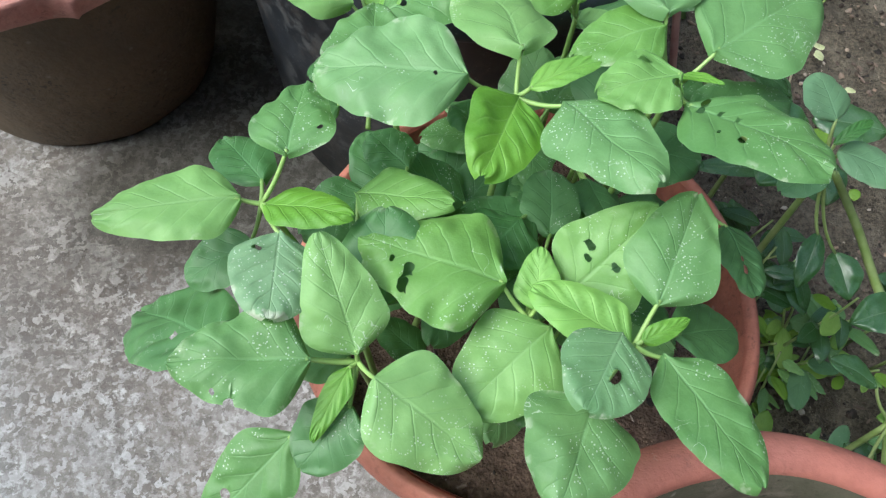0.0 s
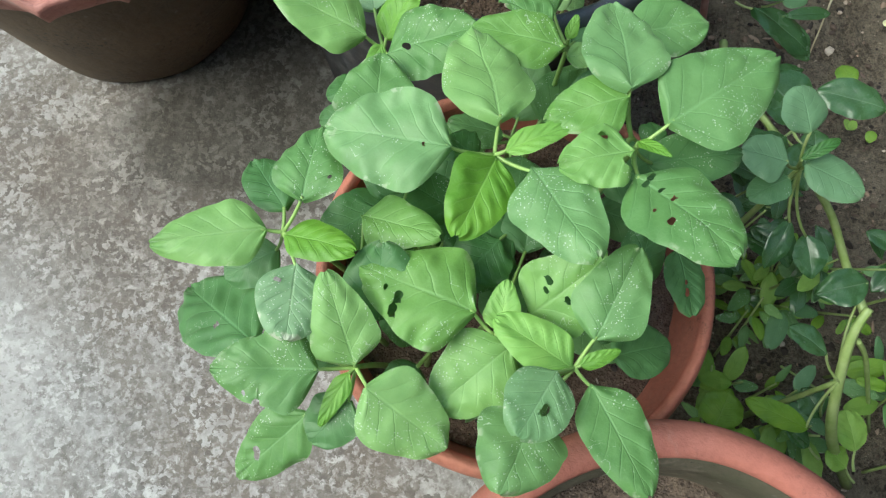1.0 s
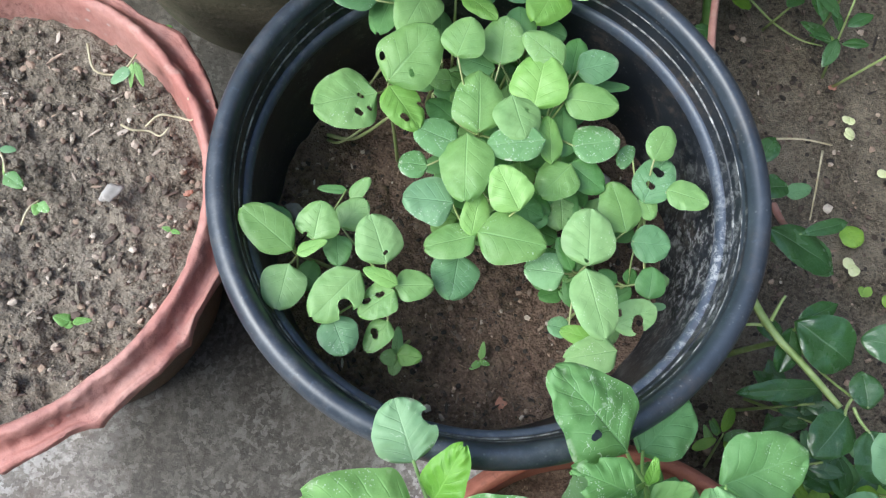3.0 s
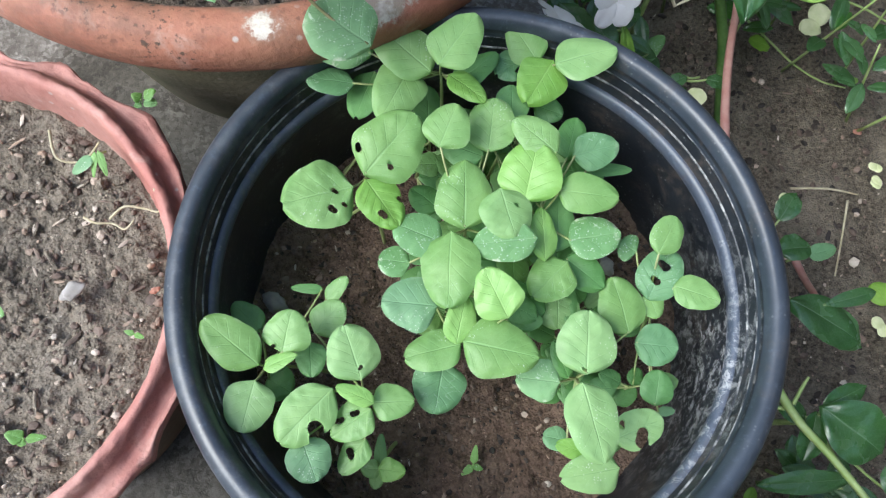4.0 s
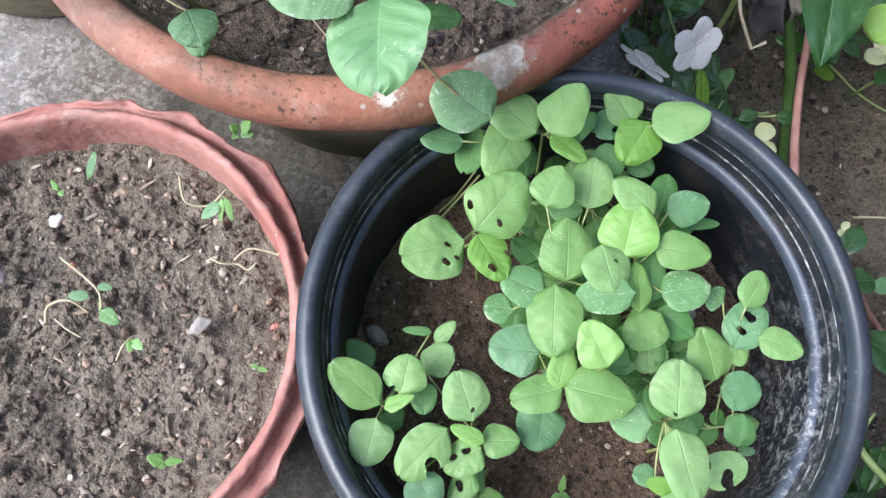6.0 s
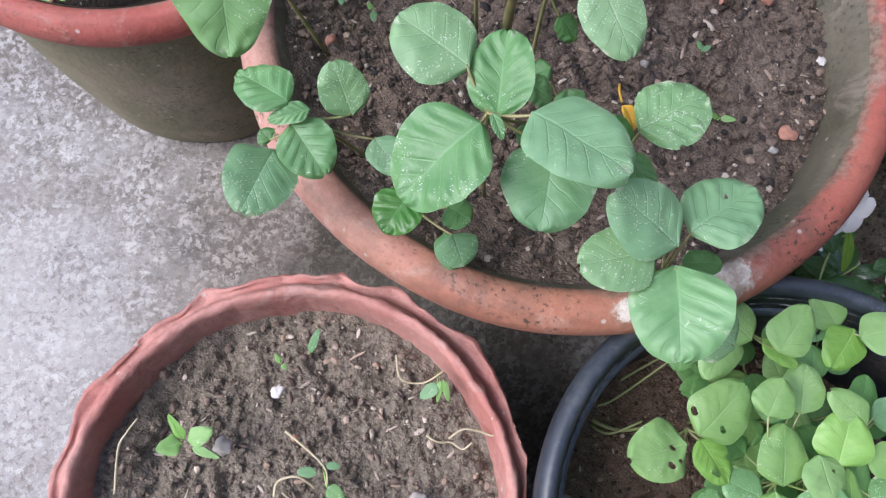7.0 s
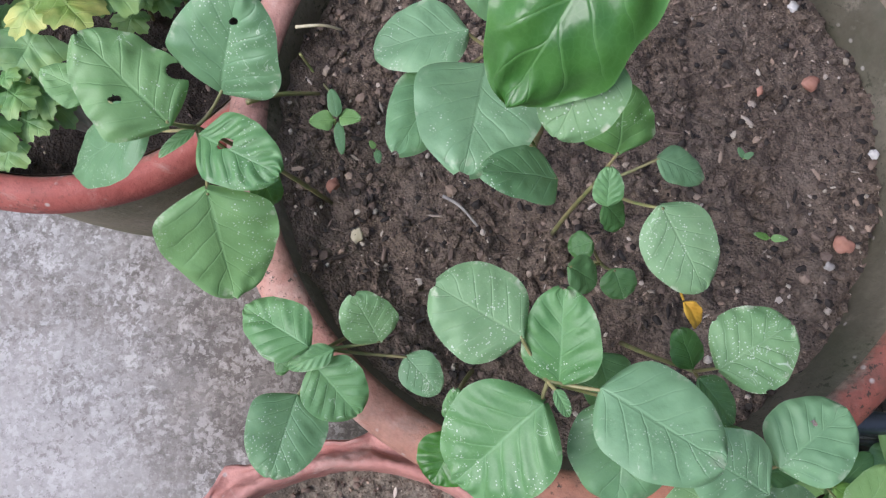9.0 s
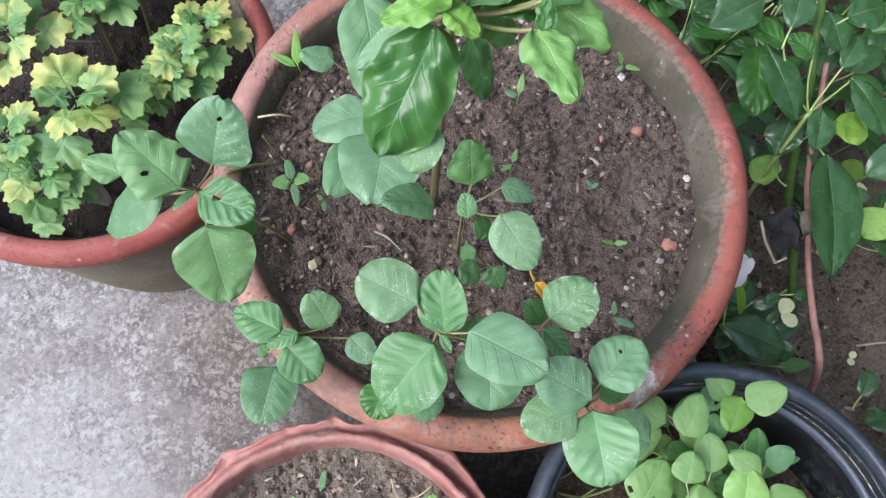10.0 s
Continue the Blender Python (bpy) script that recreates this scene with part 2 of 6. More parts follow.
    n.bump(n.math("ADD", n.math("MULTIPLY", fine, 0.6), n.math("MULTIPLY", n.noise(45.0, 5.0, 0.65, obj), 1.6)), relief, 0.0022)
    return n.done(col, n.math("MULTIPLY_ADD", fine, 0.2, 0.55), 0.35)


CLAY_A = terracotta("clay_orange", (0.40, 0.135, 0.09), (0.46, 0.185, 0.13), 0.15, 0.2)
CLAY_B = terracotta("clay_rose", (0.38, 0.135, 0.10), (0.44, 0.175, 0.135), 0.3, 0.12, patch=(((0.2447, 0.1535, 0.283), -0.0125), ((0.245, 0.160, 0.281), -0.0135)))
CLAY_D = terracotta("clay_pink", (0.38, 0.155, 0.128), (0.49, 0.28, 0.238), 0.6, 0.2, (0.16, 0.065, 0.05), relief=0.55)
CLAY_E = terracotta("clay_red", (0.33, 0.1, 0.068), (0.42, 0.225, 0.145), 0.5, 0.6, patch=(((0.074, 0.785, 0.362), 0.005), ((0.001, 0.764, 0.354), -0.009)), crust=0.2425, relief=0.5, side_tones=((0.41, 0.25, 0.215), (0.37, 0.165, 0.105), (0.31, 0.08, 0.062)))
CLAY_F = terracotta("clay_brick", (0.33, 0.085, 0.068), (0.41, 0.14, 0.11), 0.55, 0.2, crust=0.186)
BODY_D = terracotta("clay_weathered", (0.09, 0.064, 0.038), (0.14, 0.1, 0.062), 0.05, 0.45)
BODY_F = terracotta("clay_mossy", (0.155, 0.145, 0.082), (0.25, 0.215, 0.15), 0.25, 0.4, (0.085, 0.105, 0.05))
INNER = terracotta("clay_grey_inside", (0.085, 0.078, 0.052), (0.165, 0.148, 0.11), 0.35, 0.6, (0.06, 0.07, 0.04))
INNER_PALE = terracotta("clay_pale_inside", (0.22, 0.2, 0.155), (0.36, 0.32, 0.255), 0.6, 0.5, (0.1, 0.1, 0.06))


def plastic(name, dark, worn, rough, chalk, splash=None):
    """Blow-moulded plastic: dusty, scuffed, with lime where water dries; rim and step colours also hold painted sky
    sheen.
    """
    n = Nodes(name)
    obj = n.coords()
    dust = n.noise(30.0, 6.0, 0.7, obj)
    scuff = n.noise(210.0, 3.0, 0.6, obj)
    lime = n.math("MULTIPLY", n.ramp(n.noise(60.0, 7.0, 0.78, obj), (0.5, 0.0), (0.6, 1.0)), n.ramp(n.noise(11.0, 3.0, 0.5, obj), (0.44, 0.0), (0.56, 1.0)))
    col = n.mix(n.ramp(dust, (0.35, 0.0), (0.75, 0.6)), dark, worn)
    col = n.mix(n.math("MULTIPLY", n.ramp(scuff, (0.58, 0.0), (0.72, 1.0)), 0.25), col, tuple(2 * v for v in worn))
    col = n.mix(n.math("MULTIPLY", lime, chalk), col, (0.32, 0.32, 0.31))
    mud = n.math("MULTIPLY", n.ramp(n.noise(26.0, 6.0, 0.75, obj, 0.5), (0.5, 0.0), (0.62, 1.0)), n.ramp(n.noise(150.0, 4.0, 0.7, obj), (0.42, 0.0), (0.55, 1.0)))
    col = n.mix(n.math("MULTIPLY", mud, min(0.6, 2.6 * chalk)), col, (0.085, 0.068, 0.055))
    drip = n.math("MULTIPLY", n.ramp(n.voronoi(260.0, obj).outputs["Distance"], (0.14, 1.0), (0.26, 0.0)), n.ramp(n.noise(45.0, 4.0, 0.7, obj), (0.52, 0.0), (0.6, 1.0)))
    col = n.mix(n.math("MULTIPLY", drip, min(0.5, 0.1 + 1.2 * chalk)), col, (0.3, 0.31, 0.3))
    if splash:
        far = n.t.nodes.new("ShaderNodeVectorMath")
        far.operation = "DISTANCE"
        n.put(far.inputs[0], obj)
        far.inputs[1].default_value = splash
        near = n.ramp(far.outputs["Value"], (0.02, 1.0), (0.11, 0.0))
        drops = n.ramp(n.noise(130.0, 8.0, 0.8, obj, 0.5), (0.5, 0.0), (0.58, 1.0))
        col = n.mix(n.math("MULTIPLY", n.math("MULTIPLY", near, drops), 0.75), col, (0.36, 0.37, 0.37))
    n.bump(n.math("ADD", scuff, dust), 0.16, 0.0008)
    return n.done(col, n.math("MULTIPLY_ADD", dust, 0.3, rough), 0.6)


PLASTIC = plastic("black_plastic", (0.006, 0.008, 0.012), (0.022, 0.028, 0.036), 0.3, 0.22, (0.155, -0.05, 0.235))
# bluish rim colour: the sky's soft highlight is painted in
PLASTIC_RIM = plastic("black_plastic_rim_sheen", (0.02, 0.027, 0.038), (0.05, 0.064, 0.085), 0.26, 0.1)
# paler blue step colour, standing in for its sky highlight
PLASTIC_STEP = plastic("black_plastic_step_sheen", (0.045, 0.058, 0.083), (0.098, 0.116, 0.15), 0.32, 0.12, (0.15, -0.08, 0.28))


def chalk_line():
    n = Nodes("scuffed_plastic_ridge")
    obj = n.coords()
    col = n.mix(n.ramp(n.noise(70.0, 5.0, 0.7, obj), (0.46, 0.0), (0.66, 1.0)), (0.02, 0.023, 0.028), (0.36, 0.36, 0.35))
    return n.done(col, 0.5)


RIDGE = chalk_line()


def soil_material(name, dark, mid, pale, wet=0.0, relief=1.0):
    n = Nodes(name)
    obj = n.coords()
    big = n.noise(17.0, 5.0, 0.65, obj)
    fine = n.noise(190.0, 6.0, 0.75, obj)
    grain = n.voronoi(420.0, obj)
    col = n.mix(n.ramp(fine, (0.38, 0.0), (0.58, 1.0)), dark, mid)
    col = n.mix(n.ramp(big, (0.45, 0.0), (0.72, 0.6)), col, pale)
    bits = n.math("MULTIPLY", n.ramp(grain.outputs["Distance"], (0.18, 1.0), (0.3, 0.0)), n.ramp(n.noise(90.0, 2.0, 0.5, obj), (0.55, 0.0), (0.68, 0.8)))
    col = n.mix(bits, col, tuple(min(1.0, 1.7 * v) for v in pale))
    n.bump(n.math("ADD", fine, n.math("MULTIPLY", grain.outputs["Distance"], 0.5)), relief, 0.004)
    return n.done(col, n.math("MULTIPLY_ADD", big, -0.25 * wet, 0.8 - 0.15 * wet), 0.35)


SOIL_C = soil_material("soil_brown", (0.075, 0.047, 0.034), (0.19, 0.128, 0.092), (0.26, 0.185, 0.138))
SOIL_D = soil_material("soil_grey", (0.086, 0.07, 0.052), (0.245, 0.206, 0.158), (0.335, 0.288, 0.228), relief=0.9)
SOIL_E = soil_material("soil_dark", (0.068, 0.049, 0.037), (0.2, 0.15, 0.113), (0.28, 0.224, 0.178), 0.4)
# near black: shade under the chrysanthemums is put into this colour
SOIL_F = soil_material("soil_black_shaded", (0.014, 0.011, 0.009), (0.05, 0.036, 0.029), (0.085, 0.064, 0.052), 0.3)
SOIL_G = soil_material("soil_garden", (0.034, 0.027, 0.018), (0.172, 0.143, 0.104), (0.265, 0.228, 0.174), 0.5)


def stones_material(name, dark):
    n = Nodes(name)
    r = n.t.nodes.new("ShaderNodeNewGeometry").outputs["Random Per Island"]
    col = n.ramp(n.math("MULTIPLY_ADD", r, 1.0 - dark, dark), (0.0, (0.018, 0.014, 0.012)), (0.3, (0.035, 0.026, 0.02)), (0.5, (0.085, 0.06, 0.046)), (0.72, (0.14, 0.1, 0.078)), (0.84, (0.21, 0.155, 0.12)), (0.92, (0.32, 0.23, 0.165)), (1.0, (0.5, 0.44, 0.37)))
    n.bump(n.noise(300.0, 3.0, 0.6, n.coords()), 0.5, 0.001)
    return n.done(col, 0.75)


PEBBLES = stones_material("pebbles", 0.0)
CLODS = stones_material("grey_clods", 0.42)


def concrete():
    """Worn yard concrete: brown stains, cement wash with sky glare, pale flecks, dark pits, damp and painted shade
    between the pots.
    """
    n = Nodes("worn_concrete")
    obj = n.coords()
    big = n.noise(3.0, 5.0, 0.62, obj)
    mid = n.noise(26.0, 8.0, 0.75, obj, 0.4)
    fine = n.noise(150.0, 5.0, 0.72, obj)
    wash = n.noise(6.0, 6.0, 0.68, obj, 0.5)
    col = n.mix(n.ramp(mid, (0.36, 0.0), (0.64, 1.0)), (0.1, 0.093, 0.085), (0.215, 0.209, 0.2))
    col = n.mix(n.ramp(big, (0.43, 0.85), (0.62, 0.0)), col, (0.152, 0.129, 0.108))
    col = n.mix(n.ramp(wash, (0.48, 0.0), (0.68, 0.6)), col, (0.42, 0.418, 0.41))
    flecks = n.math("MULTIPLY", n.ramp(n.noise(150.0, 4.0, 0.65, obj, 0.3), (0.50, 0.0), (0.58, 1.0)), n.ramp(n.noise(38.0, 4.0, 0.65, obj), (0.42, 0.15), (0.6, 1.0)))
    col = n.mix(n.math("MULTIPLY", flecks, 0.4), col, (0.45, 0.442, 0.426))
    blots = n.math("MULTIPLY", n.ramp(n.noise(62.0, 4.0, 0.6, obj, 0.6), (0.36, 1.0), (0.47, 0.0)), n.ramp(n.noise(7.0, 4.0, 0.6, obj), (0.4, 0.35), (0.6, 1.0)))
    col = n.mix(n.math("MULTIPLY", blots, 0.6), col, (0.12, 0.105, 0.092))
    scabs = n.math("MULTIPLY", n.ramp(n.noise(58.0, 5.0, 0.68, obj, 0.5), (0.565, 0.0), (0.63, 1.0)), n.ramp(n.noise(9.0, 4.0, 0.6, obj), (0.42, 0.15), (0.58, 1.0)))
    col = n.mix(n.math("MULTIPLY", scabs, 0.85), col, (0.5, 0.495, 0.48))
    patchy = n.ramp(n.noise(21.0, 4.0, 0.62, obj), (0.4, 0.12), (0.58, 1.0))
    swirl = n.t.nodes.new("ShaderNodeTexNoise")
    swirl.inputs["Scale"].default_value, swirl.inputs["Detail"].default_value = 150.0, 3.0
    n.put(swirl.inputs["Vector"], obj)
    bent = n.t.nodes.new("ShaderNodeVectorMath")
    bent.operation = "MULTIPLY_ADD"
    n.put(bent.inputs[0], swirl.outputs["Color"])
    bent.inputs[1].default_value = (0.012, 0.012, 0.012)
    n.put(bent.inputs[2], obj)
    cell = n.math("MULTIPLY_ADD", fine, 0.5, n.math("ADD", n.voronoi(185.0, bent.outputs[0]).outputs["Color"], -0.25))
    col = n.mix(n.math("MULTIPLY", n.math("MULTIPLY", n.ramp(cell, (0.56, 0.0), (0.66, 1.0)), patchy), 0.62), col, (0.46, 0.457, 0.45))
    col = n.mix(n.math("MULTIPLY", n.math("MULTIPLY", n.ramp(cell, (0.24, 1.0), (0.34, 0.0)), patchy), 0.45), col, (0.085, 0.08, 0.072))
    small = n.ramp(n.noise(240.0, 3.0, 0.6, obj), (0.58, 0.0), (0.7, 1.0))
    col = n.mix(n.math("MULTIPLY", small, 0.35), col, (0.5, 0.495, 0.48))
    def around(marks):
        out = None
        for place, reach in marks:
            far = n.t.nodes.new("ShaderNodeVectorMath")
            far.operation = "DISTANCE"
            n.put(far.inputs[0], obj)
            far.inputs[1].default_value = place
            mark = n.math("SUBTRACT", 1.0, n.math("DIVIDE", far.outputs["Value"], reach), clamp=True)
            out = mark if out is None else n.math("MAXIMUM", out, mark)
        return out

    # pale wash that also carries sky glare in the slab colour
    wash_glare = n.ramp(n.math("ADD", around(WASH_GLARE), n.math("MULTIPLY_ADD", n.noise(17.0, 6.0, 0.7, obj, 0.4), 0.9, -0.45)), (0.1, 0.0), (0.7, 0.62))
    col = n.mix(wash_glare, col, (0.44, 0.433, 0.42))
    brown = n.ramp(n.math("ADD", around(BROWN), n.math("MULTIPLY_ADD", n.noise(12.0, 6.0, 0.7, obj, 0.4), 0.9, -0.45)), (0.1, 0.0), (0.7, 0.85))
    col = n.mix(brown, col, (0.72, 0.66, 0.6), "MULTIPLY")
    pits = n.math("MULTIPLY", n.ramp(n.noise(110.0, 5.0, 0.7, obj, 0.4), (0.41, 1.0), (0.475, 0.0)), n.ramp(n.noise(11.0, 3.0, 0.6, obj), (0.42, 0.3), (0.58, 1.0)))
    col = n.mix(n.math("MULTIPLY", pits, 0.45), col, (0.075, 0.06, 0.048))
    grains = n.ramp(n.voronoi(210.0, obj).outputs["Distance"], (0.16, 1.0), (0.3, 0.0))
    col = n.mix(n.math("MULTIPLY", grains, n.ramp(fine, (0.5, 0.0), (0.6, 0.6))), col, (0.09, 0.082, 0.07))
    # damp and the shade between pots, both multiplied into the slab colour
    wet = around(DAMP_SHADE)
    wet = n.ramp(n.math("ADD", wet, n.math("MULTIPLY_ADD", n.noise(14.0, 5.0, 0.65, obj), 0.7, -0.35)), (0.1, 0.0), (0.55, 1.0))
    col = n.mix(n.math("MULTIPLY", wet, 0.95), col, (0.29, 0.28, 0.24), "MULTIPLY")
    n.bump(n.math("ADD", n.math("MULTIPLY", mid, 0.8), n.math("ADD", fine, n.math("MULTIPLY", pits, -0.8))), 0.35, 0.0016)
    return n.done(col, n.math("MULTIPLY_ADD", mid, 0.25, 0.42), 0.32)


# dark slab marks beside the pots, damp and painted shade together: place and reach
DAMP_SHADE = (((-0.10, 0.56, 0.0), 0.17), ((-0.03, 0.46, 0.0), 0.15), ((-0.12, 0.45, 0.0), 0.13), ((-0.05, 0.76, 0.0), 0.17), ((-0.17, 0.81, 0.0), 0.16), ((-0.08, 0.84, 0.0), 0.16), ((-0.20, 0.88, 0.0), 0.15))
# pale wash spots with the left side's sky glare painted in
WASH_GLARE = (((-0.68, 0.78, 0.0), 0.34), ((-0.35, 0.16, 0.0), 0.2))
# darker brown patches beside the pots: place and reach
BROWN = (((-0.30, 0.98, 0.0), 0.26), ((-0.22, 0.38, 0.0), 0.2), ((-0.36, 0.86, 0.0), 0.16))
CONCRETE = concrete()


def plain(name, a, b, scale=40.0, rough=0.6):
    n = Nodes(name)
    obj = n.coords()
    n.bump(n.noise(scale * 5, 3.0, 0.6, obj), 0.3, 0.0008)
    return n.done(n.mix(n.ramp(n.noise(scale, 4.0, 0.6, obj), (0.35, 0.0), (0.65, 1.0)), a, b), rough)


PETAL = plain("white_petal", (0.84, 0.83, 0.79), (0.88, 0.87, 0.83), 60.0, 0.5)
CLOTH = plain("black_cloth", (0.012, 0.012, 0.013), (0.035, 0.034, 0.033), 80.0, 0.85)
CLOTH_GREY = plain("grey_cloth", (0.14, 0.125, 0.11), (0.22, 0.2, 0.18), 80.0, 0.85)
STRAW = plain("straw_edge", (0.42, 0.36, 0.23), (0.55, 0.5, 0.36), 60.0, 0.7)
YELLOW = plain("yellow_leaf", (0.62, 0.33, 0.03), (0.7, 0.45, 0.06), 70.0, 0.5)
FADED = plain("faded_leaf", (0.55, 0.6, 0.3), (0.66, 0.68, 0.42), 60.0, 0.55)
FLECKS = plain("pale_flecks", (0.3, 0.25, 0.19), (0.52, 0.47, 0.39), 30.0, 0.75)
DEAD = plain("dead_leaf", (0.2, 0.17, 0.125), (0.36, 0.32, 0.255), 55.0, 0.8)
BRICK = plain("brick_bit", (0.33, 0.15, 0.1), (0.42, 0.22, 0.16), 70.0, 0.8)
GREYSTONE = plain("grey_stone", (0.24, 0.22, 0.2), (0.36, 0.34, 0.31), 70.0, 0.75)
# grey of the added unseen walls, kept dark to cut their bounce
WALL_GREY = plain("unseen_wall_grey", (0.09, 0.085, 0.076), (0.145, 0.137, 0.122), 4.0, 0.85)
PALESTONE = plain("pale_stone", (0.5, 0.48, 0.45), (0.65, 0.63, 0.6), 70.0, 0.7)


# ---- building ----
def part(name, mesh, material, parent=None, label=""):
    """One mesh object from a bmesh or from (vertices, faces), under a thing or a part."""
    me = bpy.data.meshes.new(name)
    if isinstance(mesh, bmesh.types.BMesh):
        mesh.to_mesh(me)
        mesh.free()
    else:
        me.from_pydata(mesh[0], [], mesh[1])
    for p in me.polygons:
        p.use_smooth = True
    me.materials.append(material)
    ob = new(name, me)
    if parent is not None:
        ob.parent = parent
    if label:
        tagged(ob, label)
    return ob


def thing(name, at, label, category, group="", kind=""):
    ob = new(name)
    ob.empty_display_size = 0.02
    ob.location = at
    return tagged(ob, label, category, group, kind)


def local(parent, points):
    o = parent.location
    return [(p[0] - o[0], p[1] - o[1], p[2] - o[2]) for p in points]


def tube(points, radii, seg=7):
    """Vertices and faces of a round stalk through the points."""
    pts = [Vector(p) for p in points]
    verts, faces = [], []
    for i, p in enumerate(pts):
        d = (pts[min(i + 1, len(pts) - 1)] - pts[max(i - 1, 0)]).normalized()
        a = d.orthogonal().normalized() if i == 0 else (a - a.dot(d) * d).normalized()
        b = d.cross(a)
        for k in range(seg):
            w = 2 * math.pi * k / seg
            verts.append(p + radii[i] * (math.cos(w) * a + math.sin(w) * b))
    for i in range(len(pts) - 1):
        for k in range(seg):
            j = (k + 1) % seg
            faces.append((i * seg + k, i * seg + j, (i + 1) * seg + j, (i + 1) * seg + k))
    faces.append(tuple(range(seg))[::-1])
    faces.append(tuple(range((len(pts) - 1) * seg, len(pts) * seg)))
    return verts, faces


def arc(a, b, lift, n=7):
    """Points of a bowed line from a to b."""
    a, b = Vector(a), Vector(b)
    return [a.lerp(b, k / n) + Vector((0, 0, lift * 4 * (k / n) * (1 - k / n))) for k in range(n + 1)]


def lathe(profile, seg=96, wobble=0.0, seed=0.0, wave=None):
    """Vertices and faces of a turned form; profile: (radius, height) from inside to outside, wave(angle, r, z) moves a point."""
    verts, faces = [], []
    for i, (r, z) in enumerate(profile):
        for k in range(seg):
            a = 2 * math.pi * k / seg
            rr, zz = r, z
            if wobble:
                rr += wobble * noise.noise(Vector((2.2 * math.cos(a), 2.2 * math.sin(a), seed + 9 * z)))
                zz += wobble * noise.noise(Vector((2.0 * math.cos(a), 2.0 * math.sin(a), seed + 30 + 6 * r)))
            if wave:
                rr, zz = wave(a, i, rr, zz)
            verts.append((rr * math.cos(a), rr * math.sin(a), zz))
    for i in range(len(profile) - 1):
        for k in range(seg):
            j = (k + 1) % seg
            faces.append((i * seg + k, i * seg + j, (i + 1) * seg + j, (i + 1) * seg + k))
    return verts, faces


def soft(profile, steps=3):
    """A profile with its corners rounded (corner cutting)."""
    for _ in range(steps):
        out = [profile[0]]
        for (a, b), (c, d) in zip(profile, profile[1:]):
            out += [(0.75 * a + 0.25 * c, 0.75 * b + 0.25 * d), (0.25 * a + 0.75 * c, 0.25 * b + 0.75 * d)]
        profile = out + [profile[-1]]
    return profile


def rough_ground(p, amp, size, seed):
    """Height of lumpy soil at a place."""
    q = Vector((p[0] / size, p[1] / size, seed))
    h = noise.fractal(q, 0.7, 2.1, 5) * amp
    c = noise.voronoi(Vector((q.x * 1.9, q.y * 1.9, seed)))[0]
    crack = min(1.0, 5.0 * (c[1] - c[0]))
    q2 = Vector((p[0] / size * 3.7 + 5, p[1] / size * 3.7, seed))
    fine = noise.fractal(q2, 0.6, 2.2, 3) * 0.2 * amp
    big = 0.6 * amp * noise.noise(q * 0.35)
    hole = max(0.0, min(1.0, (noise.noise(q * 0.9 + Vector((7, 3, 1))) - 0.28) * 5))
    return h - 0.9 * amp * hole + big + fine + amp * 0.3 * (1.0 - c[0]) + 0.3 * amp * (crack - 1.0) * max(0.0, min(1.0, 0.5 + 2 * noise.noise(q * 0.5)))


def edge_rise(f, a, bank, lip):
    """How far soil climbs a pot's wall at a share f of its radius, towards the angle a."""
    h = lip * max(0.0, (f - 0.7) / 0.3) ** 2
    if bank:
        h += bank[1] * max(0.0, math.cos(a - bank[0])) ** 0.5 * max(0.0, (f - 0.72) / 0.28) ** 2
    return h


def soil(name, at, radius, z, material, label, amp=0.006, size=0.035, seed=1.0, dome=0.0, rings=70, seg=170, bank=None, lip=0.0):
    """A lumpy disc of soil in a pot."""
    verts, faces = [(0, 0, rough_ground(at, amp, size, seed) + dome)], []
    for i in range(1, rings + 1):
        f = i / rings
        for k in range(seg):
            a = 2 * math.pi * k / seg
            x, y = radius * f * math.cos(a), radius * f * math.sin(a)
            h = rough_ground((at[0] + x, at[1] + y), amp, size, seed) + dome * (1 - f * f) - 0.004 * max(0, f - 0.9) * 10
            h += edge_rise(f, a, bank, lip)
            verts.append((x, y, h))
    for k in range(seg):
        faces.append((0, 1 + k, 1 + (k + 1) % seg))
    for i in range(rings - 1):
        for k in range(seg):
            a, b = 1 + i * seg, 1 + (i + 1) * seg
            j = (k + 1) % seg
            faces.append((a + k, b + k, b + j, a + j))
    ob = part(name, (verts, faces), material)
    ob.location = (at[0], at[1], z)
    return tagged(ob, label, "soil", kind="stuff")


ICO = None


def pebble_shape(rng, size, flat=0.7):
    """A small irregular stone: vertices and faces."""
    global ICO
    if ICO is None:
        bm = bmesh.new()
        bmesh.ops.create_icosphere(bm, subdivisions=1, radius=1.0)
        ICO = ([v.co.copy() for v in bm.verts], [tuple(v.index for v in f.verts) for f in bm.faces])
        bm.free()
    s = [rng.uniform(0.6, 1.25) for _ in range(3)]
    if rng.random() < 0.3:
        s[0], s[1], s[2] = 1.7 * s[0], 0.5 * s[1], 0.5 * s[2]
    turn = Euler((rng.uniform(-0.4, 0.4), rng.uniform(-0.4, 0.4), rng.uniform(0, 6.3))).to_matrix()
    out = []
    for v in ICO[0]:
        k = size * rng.uniform(0.75, 1.2)
        out.append(turn @ Vector((v.x * s[0] * k, v.y * s[1] * k, v.z * s[2] * k * flat)))
    return out, ICO[1]


